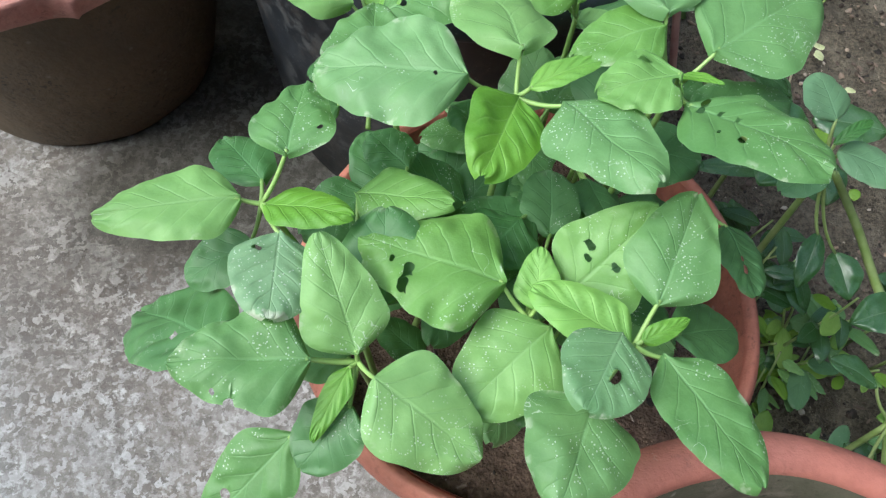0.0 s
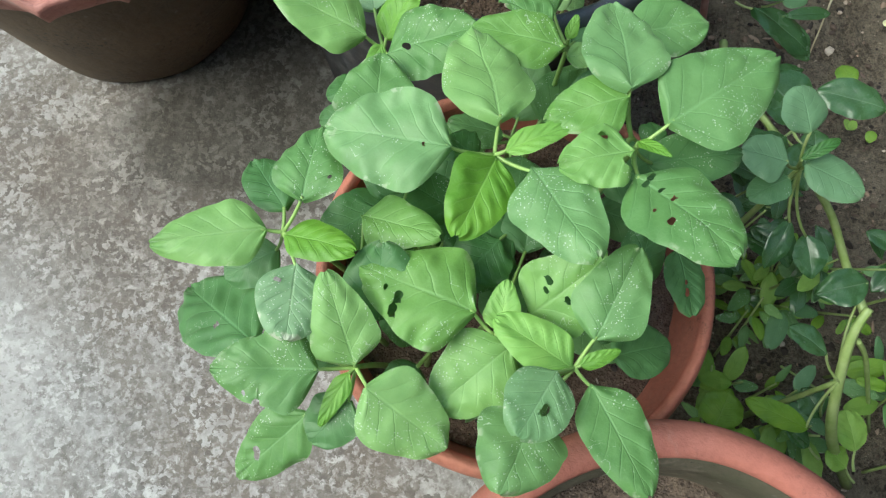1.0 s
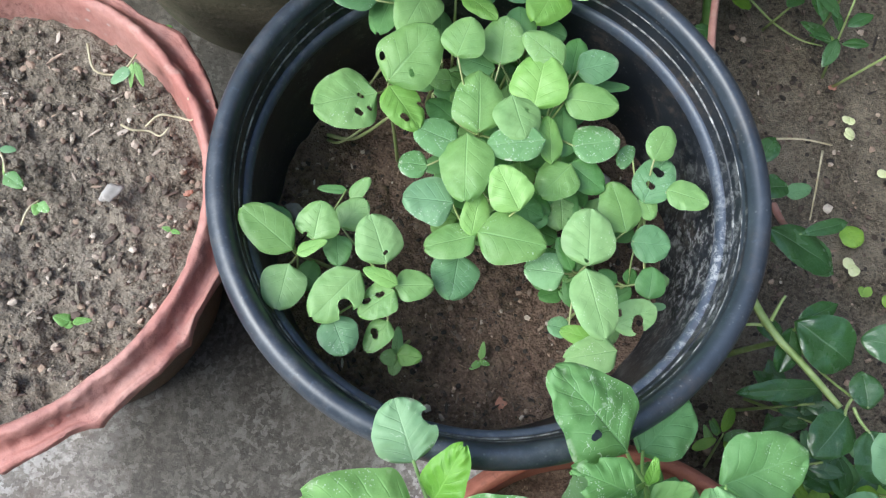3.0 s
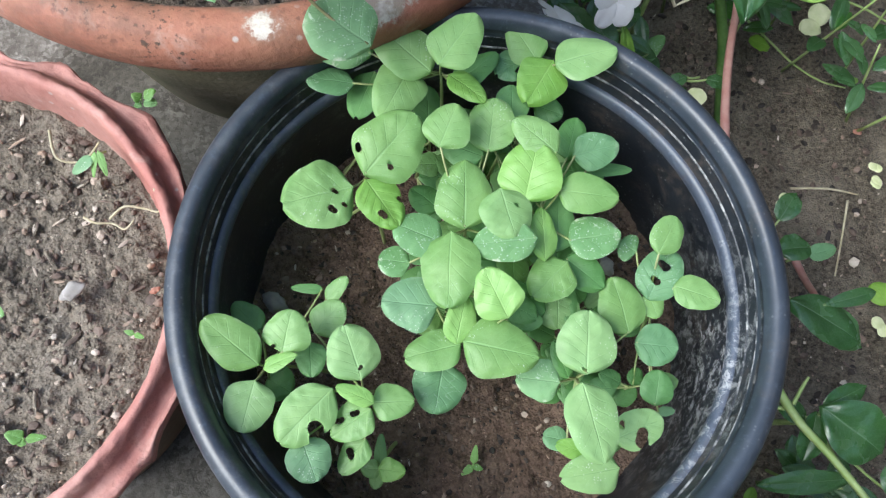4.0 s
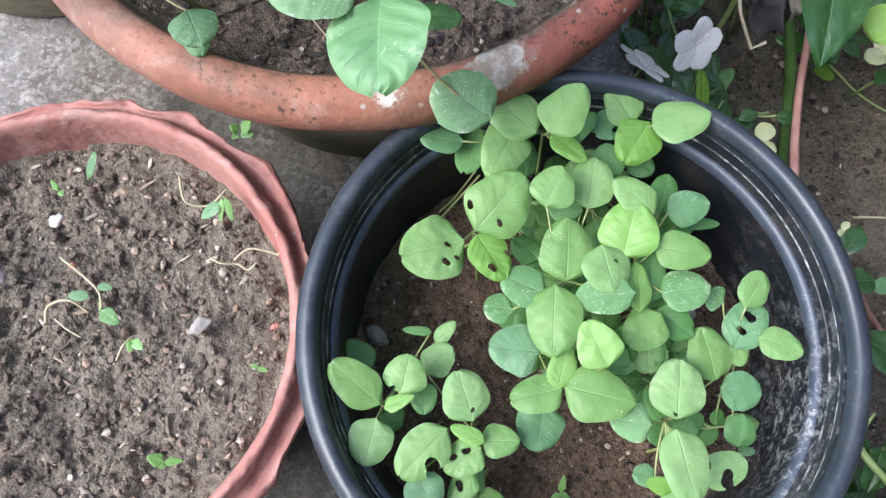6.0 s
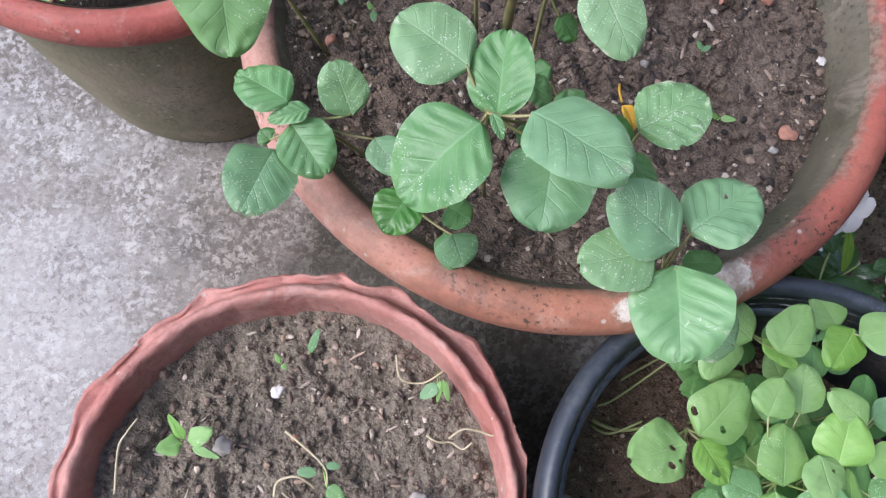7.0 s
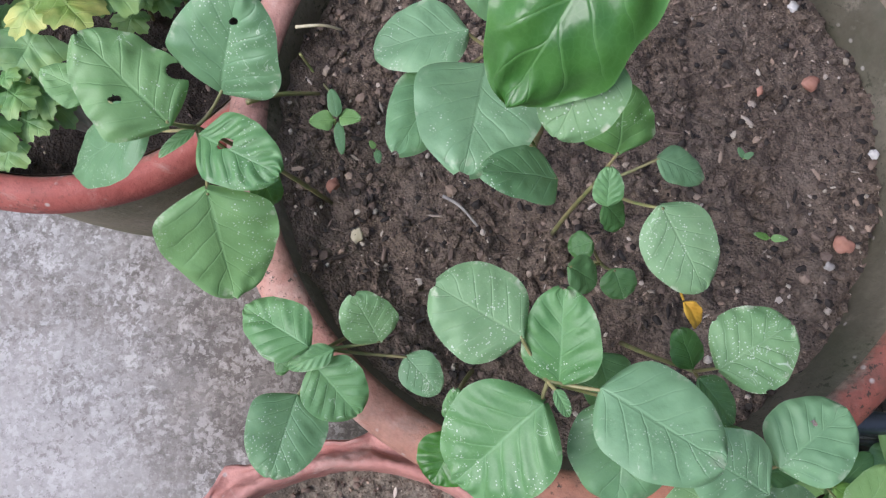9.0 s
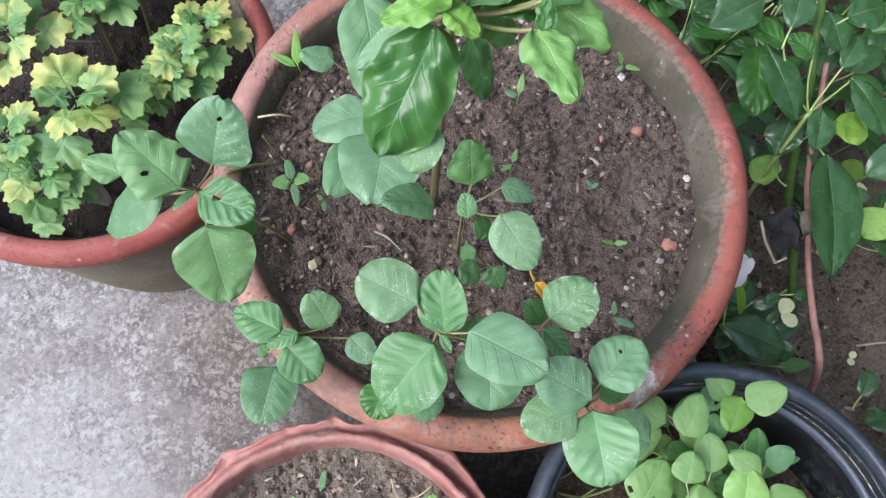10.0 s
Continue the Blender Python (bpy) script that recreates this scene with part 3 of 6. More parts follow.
def crumbs(name, at, radius, z, count, label, amp, size, seed, small=0.0008, large=0.0035, inner=0.0, material=None, power=4, wide=None, bank=None, lip=0.0):
    """Grit and clods lying on a pot's soil, one loose scatter."""
    rng = random.Random(int(seed * 100) + 7)
    verts, faces = [], []
    for _ in range(count):
        f, a = math.sqrt(rng.uniform(inner, 0.96)), rng.uniform(0, 2 * math.pi)
        x, y = radius * f * math.cos(a), radius * f * math.sin(a)
        s = small + (large - small) * rng.random() ** power
        vs, fs = pebble_shape(rng, s)
        h = rough_ground((at[0] + x, at[1] + y), amp, size, seed)
        if wide:
            h += edge_rise(radius * f / wide, a, bank, lip) - 0.04 * max(0.0, radius * f / wide - 0.9)
        o = len(verts)
        verts += [(v.x + x, v.y + y, v.z + h + 0.3 * s) for v in vs]
        faces += [tuple(o + i for i in f) for f in fs]
    ob = part(name, (verts, faces), material or PEBBLES)
    for p in ob.data.polygons:
        p.use_smooth = False
    ob.location = (at[0], at[1], z)
    return tagged(ob, label, "grit", kind="stuff")


def stone(name, at, size, material, label, seed=1, flat=0.6):
    rng = random.Random(seed)
    bm = bmesh.new()
    bmesh.ops.create_icosphere(bm, subdivisions=3, radius=1.0)
    s = (rng.uniform(0.85, 1.2), rng.uniform(0.65, 0.95), flat)
    for v in bm.verts:
        k = size * (1 + 0.5 * noise.noise(v.co * 1.4 + Vector((seed, 0, 0))) + 0.15 * noise.noise(v.co * 4 + Vector((0, seed, 0))))
        v.co = Vector((v.co.x * s[0] * k, v.co.y * s[1] * k, v.co.z * s[2] * k))
    ob = part(name, bm, material)
    ob.location, ob.rotation_euler = at, (0, 0, rng.uniform(0, 6))
    return tagged(ob, label, "stone")


LEAVES = 0
FORM = {  # fullness towards base and tip, fold, arch, quilting
    "m": (0.56, 0.62, 0.1, 0.06, 0.011), "l": (0.54, 0.66, 0.09, 0.06, 0.012), "y": (0.58, 0.72, 0.16, 0.08, 0.034),
    "n": (0.55, 0.58, 0.12, 0.08, 0.015), "d": (0.52, 0.54, 0.08, 0.06, 0.014), "s": (0.5, 0.5, 0.06, 0.05, 0.014),
    "b": (0.5, 0.5, 0.06, 0.05, 0.010), "k": (0.54, 0.58, 0.18, 0.1, 0.055), "e": (0.54, 0.58, 0.22, 0.1, 0.045), "v": (0.75, 0.72, 0.2, 0.12, 0.005),
    "q": (0.5, 0.58, 0.05, 0.05, 0.006), "r": (0.5, 0.62, 0.1, 0.06, 0.010), "t": (0.48, 0.5, 0.05, 0.04, 0.006), "u": (0.5, 0.52, 0.06, 0.05, 0.006),
    "w": (0.55, 0.5, 0.12, 0.08, 0.008), "c": (0.8, 0.5, 0.08, 0.1, 0.012), "g": (0.8, 0.5, 0.08, 0.1, 0.012),
}


SPAN = np.linspace(0, 1, 201)
OUTLINE_AT = (0.0, 0.04, 0.1, 0.18, 0.27, 0.36, 0.48, 0.6, 0.72, 0.83, 0.91, 0.96, 1.0)
OUTLINE = {  # half width along the blade: wedge-based rhombic leaf, round leaf
    "rhombic": (0.03, 0.19, 0.52, 0.86, 1.0, 0.99, 0.9, 0.78, 0.65, 0.5, 0.37, 0.27, 0.1),
    "round": (0.03, 0.32, 0.61, 0.82, 0.94, 1.0, 1.0, 0.95, 0.86, 0.72, 0.56, 0.41, 0.13),
}
for key, wide in OUTLINE.items():
    line = np.interp(SPAN, OUTLINE_AT, wide)
    for _ in range(3):
        line[6:-6] = np.convolve(line, np.ones(13) / 13, "valid")
    OUTLINE[key] = line
CALM = {"e": 0.7, "n": 0.6, "q": 0.55, "r": 0.6, "t": 0.5, "u": 0.6, "b": 0.6, "s": 0.6}
SHAPE = {"m": 0.3, "l": 0.2, "y": 0.4, "n": 0.75, "e": 0.8, "d": 0.85, "s": 0.95, "b": 0.95, "q": 0.7, "r": 0.6, "t": 1.0, "u": 0.9}


def lobed(length, width, seed, around=72, rings=7):
    """A chrysanthemum leaf along +x: five blunt toothed lobes round a centre, vertices, faces and blade coordinates."""
    rng = random.Random(seed)
    lobe = [(0.0, 0.57), (1.0, 0.55), (-1.0, 0.55), (2.05, 0.46), (-2.05, 0.46)]
    lobe = [(a + rng.uniform(-0.1, 0.1), r * rng.uniform(0.9, 1.1)) for a, r in lobe]
    phase = rng.uniform(0, 6)
    verts, uv = [], []
    for i in range(rings + 1):
        f = i / rings
        for k in range(around):
            a = 2 * math.pi * k / around - math.pi
            r = max(w / (1 + (abs((a - c + math.pi) % (2 * math.pi) - math.pi) / 0.52) ** 3.2) ** 0.42 for c, w in lobe)
            r = max(r, 0.42 * max(0.0, 1 - ((math.pi - abs(a)) / 0.22) ** 2), 0.2)
            r *= 1 + 0.055 * math.cos(17 * a + phase)
            x, y = 0.42 + r * f * math.cos(a), r * f * math.sin(a)
            crease = max(math.cos((a - c)) ** 24 if abs((a - c + math.pi) % (2 * math.pi) - math.pi) < 1 else 0.0 for c, w in lobe)
            z = 0.1 * f * (1 - crease) * r - 0.3 * (r * f) ** 2 + 0.05 * noise.noise(Vector((3 * x, 3 * y, seed))) + 0.03 * noise.noise(Vector((8 * x, 8 * y, seed)))
            verts.append((length * x, width * y, length * z))
            uv.append((0.5 + y * 0.9, x))
    faces = [(i * around + k, (i + 1) * around + k, (i + 1) * around + (k + 1) % around, i * around + (k + 1) % around) for i in range(rings) for k in range(around)]
    return verts, faces, uv


def blade(length, width, kind, seed, holes=(), nx=36, ny=20, fold=None, arch=None, veins=5.5, wavy=1.0, quilt=None):
    """A leaf blade along +x from its stalk: vertices, faces and blade coordinates. holes: (share of the length, offset, radius) eaten out."""
    p, q, f0, a0, q0 = FORM[kind]
    if holes:
        nx, ny = 2 * nx, 2 * ny
    quilt = q0 if quilt is None else quilt
    vary = random.Random(int(seed * 10))
    p, q = p * vary.uniform(0.8, 1.15), q * vary.uniform(0.85, 1.2)
    wavy = wavy * CALM.get(kind, 1.0)
    fold = f0 * vary.uniform(0.6, 1.9) if fold is None else fold
    tilt, notch = vary.uniform(-0.6, 0.6), vary.uniform(0.0, 0.035)
    own = None
    if kind in SHAPE:
        k = min(1.0, max(0.0, SHAPE[kind] + vary.uniform(-0.3, 0.3)))
        bend = vary.uniform(0.86, 1.04)
        own = np.interp(SPAN ** bend, SPAN, k * OUTLINE["round"] + (1 - k) * OUTLINE["rhombic"])
    arch = a0 if arch is None else arch
    peak = (p / (p + q)) ** p * (q / (p + q)) ** q
    rows = [(1 - math.cos(math.pi * i / nx)) / 2 for i in range(nx + 1)]
    verts, uv, keep = [], [], []
    for i, s in enumerate(rows):
        half = 0.5 * width * (max(s, 1e-4) ** p) * (max(1 - s, 1e-4) ** q) / peak
        if own is not None:
            half = 0.5 * width * float(np.interp(s, SPAN, own))
        for j in range(ny + 1):
            u = 2 * j / ny - 1
            edge = 1 + wavy * 0.09 * noise.noise(Vector((s * 4.5, 3 * math.copysign(1, u), seed))) * abs(u)
            y = half * u * edge
            x = length * (s - (notch * max(0.0, 1 - abs(u)) * max(0.0, (s - 0.9) / 0.1) if own is not None else 0.0))
            ridge = math.cos(2 * math.pi * (veins * (s + 0.05 * noise.noise(Vector((s * 4, u, seed))) - 0.32 * abs(u) ** 0.8) + (0.42 if u > 0 else 0.0)))
            z = fold * abs(y) * (1 + tilt * math.copysign(1, u)) + 4 * arch * length * s * (1 - s) * 0.5
            z -= quilt * length * ridge * min(1, 2.2 * abs(u)) * (1 - abs(u) ** 4) * min(1, 5 * s) * 0.5
            z -= 0.55 * width * abs(u) ** 2.6 * 0.16
            z += wavy * 0.05 * width * noise.noise(Vector((s * 3.2, u * 1.7, seed + 40))) + 0.05 * width * wavy * noise.noise(Vector((s * 8, u * 2 + 5, seed))) * abs(u)
            verts.append([x, y, z])
            uv.append((0.5 + 0.5 * u, s))
    gone = set()
    n = ny + 1
    for hs, cy, hr in holes:
        near = min(range(len(verts)), key=lambda i: (verts[i][0] - hs * length) ** 2 + (verts[i][1] - cy) ** 2)
        cx, cy = verts[near][0], verts[near][1]
        ring = {near + i * n + j for i in (-1, 0, 1) for j in (-1, 0, 1)}
        for i, v in enumerate(verts):
            dx, dy = v[0] - cx, v[1] - cy
            a, d = math.atan2(dy, dx), math.hypot(dx, dy)
            r = hr * (1 + 0.28 * math.sin(2 * a + seed) + 0.08 * math.sin(3 * a + 2 * seed))
            if i == near or d < 0.75 * r:
                gone.add(i)
            elif d < r + 0.0012 or i in ring:
                v[0], v[1] = cx + dx * r / max(d, 1e-6), cy + dy * r / max(d, 1e-6)
    faces = []
    for i in range(nx):
        for j in range(ny):
            f = (i * n + j, (i + 1) * n + j, (i + 1) * n + j + 1, i * n + j + 1)
            if not gone.intersection(f):
                faces.append(f)
    return verts, faces, uv


def add_blade(name, parent, base, tip, width, kind, material, roll=0.0, nx=36, ny=20, lobes=False, **more):
    """A blade from base to tip, under its plant."""
    global LEAVES
    LEAVES += 1
    rng = random.Random(LEAVES)
    a, b = Vector(base), Vector(tip)
    ahead = (b - a).normalized()
    up = (Vector((0, 0, 1)) - ahead.z * ahead).normalized()
    side = up.cross(ahead)
    r = radians(roll + rng.uniform(-13, 13))
    side, up = math.cos(r) * side + math.sin(r) * up, math.cos(r) * up - math.sin(r) * side
    verts, faces, uv = lobed((b - a).length, width, LEAVES * 3.7) if lobes else blade((b - a).length, width, kind, LEAVES * 3.7, nx=nx, ny=ny, **more)
    m = Matrix((ahead, side, up)).transposed()
    o = Vector(parent.location)
    me = bpy.data.meshes.new(name)
    me.from_pydata(verts, [], faces)
    layer = me.uv_layers.new(name="blade")
    idx = np.empty(len(me.loops), int)
    me.loops.foreach_get("vertex_index", idx)
    layer.data.foreach_set("uv", np.array(uv)[idx].ravel())
    me.polygons.foreach_set("use_smooth", [True] * len(me.polygons))
    me.materials.append(material)
    ob = new(name, me)
    ob.parent = parent
    ob.matrix_local = Matrix.Translation(a - o) @ m.to_4x4()
    return ob


PLANT = {
    "green": ("amaranth_plant", "leafy green amaranth plant growing in a terracotta pot", "plant", "amaranth plants in the terracotta pot", STALK, 0.0026, 0.0012),
    "seedling": ("amaranth_seedling", "young green seedling with round leaves in black pot", "seedling", "seedlings in the black pot", STALK_C, 0.0017, 0.0008),
    "broad": ("broadleaf_plant", "broad-leaved green plant with reddish stem in clay pot", "plant", "broad-leaved plants in the large pot", STALK_E, 0.0019, 0.0010),
    "pepper": ("pepper_plant", "young pepper plant with glossy crinkled leaves in clay pot", "plant", "", STALK_E, 0.0045, 0.0016),
    "vine": ("garden_plant", "dark green leafy plant sprawling on garden soil", "plant", "plants on the garden bed", STALK_V, 0.0042, 0.0014),
}


def plant(kind, root, node):
    """A plant with its main stem from root to node."""
    name, label, cat, group, stalk, thick, thin = PLANT[kind]
    p = thing(name, root, label, cat, group)
    p["node"], p["stalk"] = node, kind
    pts = arc(root, node, 0.0)
    side = (Vector(node) - Vector(root)).cross(Vector((0, 0, 1)))
    pts = [q + 0.06 * side * math.sin(math.pi * k / 7) for k, q in enumerate(pts)]
    part("stem", tube(local(p, pts), [thick - 0.4 * thick * k / 7 for k in range(8)]), stalk, p)
    return p


def leaf(p, base, tip, width, kind, holes=(), **more):
    """A leaf of a plant with its stalk from the plant's node."""
    stalk, thin = PLANT[p["stalk"]][4], PLANT[p["stalk"]][6]
    ob = add_blade("leaf", p, base, tip, width, kind, LEAF[kind], holes=holes, **more)
    a, b, c = Vector(tuple(p["node"])), Vector(base), Vector(tip)
    if (a - b).length > 0.10:
        a = b + (b - c).normalized() * 0.02 + Vector((0, 0, -0.012))
    if (a - b).length > 0.002:
        end = b + (c - b) * 0.04
        pts = [a.lerp(end, k / 6) + Vector((0, 0, -0.12 * (a - b).length * 4 * (k / 6) * (1 - k / 6))) for k in range(7)]
        back = ob.matrix_basis.inverted()
        part("petiole", tube([back @ Vector(v) for v in local(p, pts)], [thin * (1.15 - 0.3 * k / 6) for k in range(7)], 6), stalk, ob)
    return ob


# ---- ground ----
def sheet(xs, ys, height):
    verts = [(x, y, height(x, y)) for y in ys for x in xs]
    n = len(xs)
    faces = [(j * n + i, j * n + i + 1, (j + 1) * n + i + 1, (j + 1) * n + i) for j in range(len(ys) - 1) for i in range(n - 1)]
    return verts, faces


def garden_height(x, y):
    near = 1.0 if -0.6 < y < 2.2 and 0.2 < x < 1.6 else 0.0
    return -0.130 + near * (rough_ground((x, y), 0.008, 0.07, 5.0) + rough_ground((x, y), 0.0035, 0.016, 8.0))


xs = [-60, -12, -3, 0.0] + [0.25 + 0.005 * i for i in range(110)] + [0.8 + 0.02 * i for i in range(42)] + [1.7, 2.2, 4, 12, 60]
ys = [-60, -12, -3, -1] + [-0.55 + 0.02 * i for i in range(25)] + [-0.05 + 0.0055 * i for i in range(235)] + [1.25 + 0.02 * i for i in range(30)] + [2.0, 2.4, 4, 12, 60]
garden = part("ground", sheet(xs, ys, garden_height), SOIL_G)
tagged(garden, "damp dark brown garden soil with small clods", "ground", kind="structure")


def slab():
    """Concrete slab with an uneven edge along the bed."""
    bm = bmesh.new()
    ys = [-4.0, -1.0] + [-0.5 + 0.025 * i for i in range(100)] + [3.0, 6.0]
    edge = lambda y: (0.395 - 0.123 * max(0.0, min(1.0, (y - 0.06) / 0.09))) + 0.008 * noise.noise(Vector((y * 9, 0, 0)))
    top = [(bm.verts.new((-5.0, y, 0.0)), bm.verts.new((edge(y), y, 0.0)), bm.verts.new((edge(y) + 0.004, y, -0.008)), bm.verts.new((edge(y) + 0.006, y, -0.24)), bm.verts.new((-5.0, y, -0.24))) for y in ys]
    for a, b in zip(top, top[1:]):
        for k in range(4):
            bm.faces.new((a[k], a[k + 1], b[k + 1], b[k]))
    bmesh.ops.recalc_face_normals(bm, faces=bm.faces)
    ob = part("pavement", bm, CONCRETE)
    for p in ob.data.polygons:
        p.use_smooth = False
    return tagged(ob, "worn grey concrete yard slab with pale flecks and brown stains", "pavement", kind="structure")


slab()


def unseen_wall(name, x0, x1, y0, y1, top):
    """Unseen plain wall added to block low sky light, sunk into the ground."""
    bm = bmesh.new()
    bmesh.ops.create_cube(bm, size=1.0)
    for v in bm.verts:
        v.co = Vector(((x0 + x1) / 2 + v.co.x * (x1 - x0), (y0 + y1) / 2 + v.co.y * (y1 - y0), -0.3 + (v.co.z + 0.5) * (top + 0.3)))
    tagged(part(name, bm, WALL_GREY), "plain grey unseen wall added to block sky light", "wall", kind="structure")


# added walls, all out of view, that deepen shade in gaps and bed
unseen_wall("wall_east", 1.75, 1.95, -1.7, 0.8, 2.3)
unseen_wall("wall_shed", 1.15, 1.95, 0.8, 3.4, 2.3)
unseen_wall("wall_south", -3.0, 1.75, -1.7, -1.5, 2.6)
unseen_wall("wall_north", -3.0, 1.75, 3.2, 3.4, 2.2)


# ---- pots ----
def pot(name, at, label, rim, body, rim_material, body_material, inside=None, inside_material=None, group="", wobble=0.002, seed=1.0, wave=None, seg=120):
    """A turned pot: rim, outer body and inner wall, each a part."""
    p = thing(name, (at[0], at[1], 0.0), label, "flower pot", group)
    part("rim", lathe(rim, seg, wobble, seed, wave), rim_material, p)
    part("body", lathe(body, seg, wobble, seed), body_material, p)
    if inside:
        part("inner_wall", lathe(inside, seg, wobble, seed), inside_material, p)
    return p


def rolled(r, top, wide, tall):
    """Profile of a thick rounded rim, outer radius r, from the inside over the top to the underside."""
    return soft([(r - wide - 0.001, top - tall), (r - wide, top - 0.3 * tall), (r - wide + 0.004, top), (r - 0.35 * wide, top + 0.002), (r, top - 0.22 * tall), (r + 0.001, top - 0.6 * tall), (r - 0.006, top - tall), (r - wide, top - tall - 0.002)])


A_AT, B_AT, C_AT, D_AT, E_AT, F_AT = (0.1977, 0.2873), (0.305, 0.0116), (0.129, 0.615), (-0.2375, 0.6245), (-0.029, 1.018), (-0.430, 1.201)
CLAY = "terracotta pots in the yard"
pot("terracotta_pot", A_AT, "plain orange terracotta pot holding tall amaranth plants", rolled(0.156, 0.220, 0.014, 0.028),
    soft([(0.150, 0.195), (0.145, 0.19), (0.112, 0.0), (0.0, 0.0)], 1), CLAY_A, CLAY_A, [(0.143, 0.218), (0.139, 0.19), (0.128, 0.13)], CLAY_A, CLAY, seed=2.0)
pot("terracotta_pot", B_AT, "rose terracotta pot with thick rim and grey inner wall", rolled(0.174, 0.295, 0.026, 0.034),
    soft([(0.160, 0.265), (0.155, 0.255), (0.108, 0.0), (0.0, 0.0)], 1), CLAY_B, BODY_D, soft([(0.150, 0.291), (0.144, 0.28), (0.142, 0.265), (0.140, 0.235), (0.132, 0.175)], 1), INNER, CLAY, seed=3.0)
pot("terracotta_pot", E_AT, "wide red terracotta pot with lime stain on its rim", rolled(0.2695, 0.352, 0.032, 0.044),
    soft([(0.249, 0.314), (0.236, 0.30), (0.228, 0.27), (0.165, 0.0), (0.0, 0.0)], 1), CLAY_E, BODY_F, soft([(0.2395, 0.346), (0.2335, 0.336), (0.2295, 0.316), (0.22, 0.26)], 1), INNER, CLAY, seed=5.0)
pot("terracotta_pot", F_AT, "terracotta pot with mossy side holding chrysanthemums", rolled(0.2075, 0.318, 0.026, 0.036),
    soft([(0.194, 0.288), (0.192, 0.268), (0.183, 0.15), (0.164, 0.02), (0.157, 0.0), (0.0, 0.0)], 1), CLAY_F, BODY_F, soft([(0.1825, 0.314), (0.178, 0.296), (0.171, 0.22)], 1), INNER_PALE, CLAY, seed=6.0)


def pie_crust(a, i, r, z):
    """Pressed waves of the skirt below the rim."""
    w = 1 - 2 * abs(math.sin(9 * a + 1.1 * math.sin(3 * a + 1) + 0.7 * math.sin(5 * a))) ** 0.7
    w *= 0.75 + 0.6 * noise.noise(Vector((4 * math.cos(a), 4 * math.sin(a), 9)))
    k = (0.0, 0.0, 0.0, 0.1, 0.2, 0.3, 0.7, 1.0, 1.0, 0.6, 0.1)[min(10, i * 11 // D_ROWS)]
    crumb = noise.noise(Vector((60 * r * math.cos(a), 60 * r * math.sin(a), 60 * z))) * 0.0016 + noise.noise(Vector((190 * r * math.cos(a), 190 * r * math.sin(a), 190 * z))) * 0.0007
    r, z = r + crumb, z + crumb
    r = r + 0.0045 * k * w + 0.006 * k * noise.noise(Vector((6 * math.cos(a), 6 * math.sin(a), 2)))
    if math.cos(a + 0.03) > 0.5:  # pressed in where the bowl stands against the black pot
        r = min(r, 0.179 / math.cos(a + 0.03))
    return r, z - 0.0045 * k * w


d_rim = soft([(0.155, 0.190), (0.158, 0.215), (0.1605, 0.240), (0.163, 0.2475), (0.168, 0.2485), (0.171, 0.244), (0.1735, 0.236), (0.177, 0.2325), (0.1815, 0.2345), (0.184, 0.235), (0.186, 0.231), (0.185, 0.222), (0.181, 0.208), (0.170, 0.198), (0.160, 0.194)], 2)
d_rim = [(1.012 * r, z + 0.014) for r, z in d_rim]
D_ROWS = len(d_rim)
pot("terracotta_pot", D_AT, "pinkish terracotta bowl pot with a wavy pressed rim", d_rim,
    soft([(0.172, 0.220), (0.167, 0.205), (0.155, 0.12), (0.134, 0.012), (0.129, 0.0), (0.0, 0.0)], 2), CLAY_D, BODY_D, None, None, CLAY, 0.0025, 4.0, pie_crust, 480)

black = thing("black_plastic_pot", (C_AT[0], C_AT[1], 0.0), "large black plastic nursery pot with ridged inner wall", "flower pot")
part("rim", lathe(soft([(0.1726, 0.2944), (0.1736, 0.3073), (0.1765, 0.3157), (0.1828, 0.3170), (0.1886, 0.3125), (0.1905, 0.3022), (0.1890, 0.2867), (0.1857, 0.2854)], 2), 160), PLASTIC_RIM, black)
part("outer_wall", lathe([(0.1866, 0.2892), (0.1799, 0.2867), (0.1715, 0.1808), (0.1500, 0.0000), (0.0000, 0.0000)], 160), PLASTIC, black)
part("inner_wall", lathe(soft([(0.1736, 0.3073), (0.1732, 0.2996), (0.1712, 0.2905), (0.1700, 0.2850), (0.1695, 0.2815), (0.1662, 0.2790), (0.1655, 0.2720), (0.1635, 0.1950), (0.1480, 0.1162)], 2), 160), PLASTIC, black)
for r, z in ((0.1731, 0.3000), (0.1708, 0.2905)):
    part("ridge", lathe([(r + 0.0008, z + 0.0009), (r - 0.0005, z + 0.0003), (r - 0.0005, z - 0.0003), (r + 0.0008, z - 0.0009)], 160), RIDGE, black, "scuffed pale ridge")
part("step", lathe(soft([(0.1702, 0.2826), (0.1680, 0.2829), (0.1656, 0.2810), (0.1646, 0.2772), (0.1654, 0.2725)], 2), 160), PLASTIC_STEP, black, "moulded step with sky sheen in its colour")

soil("potting_soil", A_AT, 0.136, 0.180, SOIL_C, "dark brown potting soil", seed=2.0, amp=0.005)
soil("potting_soil", B_AT, 0.146, 0.221, SOIL_E, "dark grey-brown potting soil with clods", seed=3.0, amp=0.007)
soil("potting_soil", C_AT, 0.1640, 0.176, SOIL_C, "reddish brown potting soil with pebbles", seed=4.0, amp=0.006, size=0.035, rings=90, seg=220, lip=0.014)
soil("potting_soil", D_AT, 0.162, 0.221, SOIL_D, "cracked grey-brown soil with clods and grit", seed=5.0, amp=0.0062, size=0.026, rings=130, seg=360, bank=(3.2, 0.006), lip=0.005)
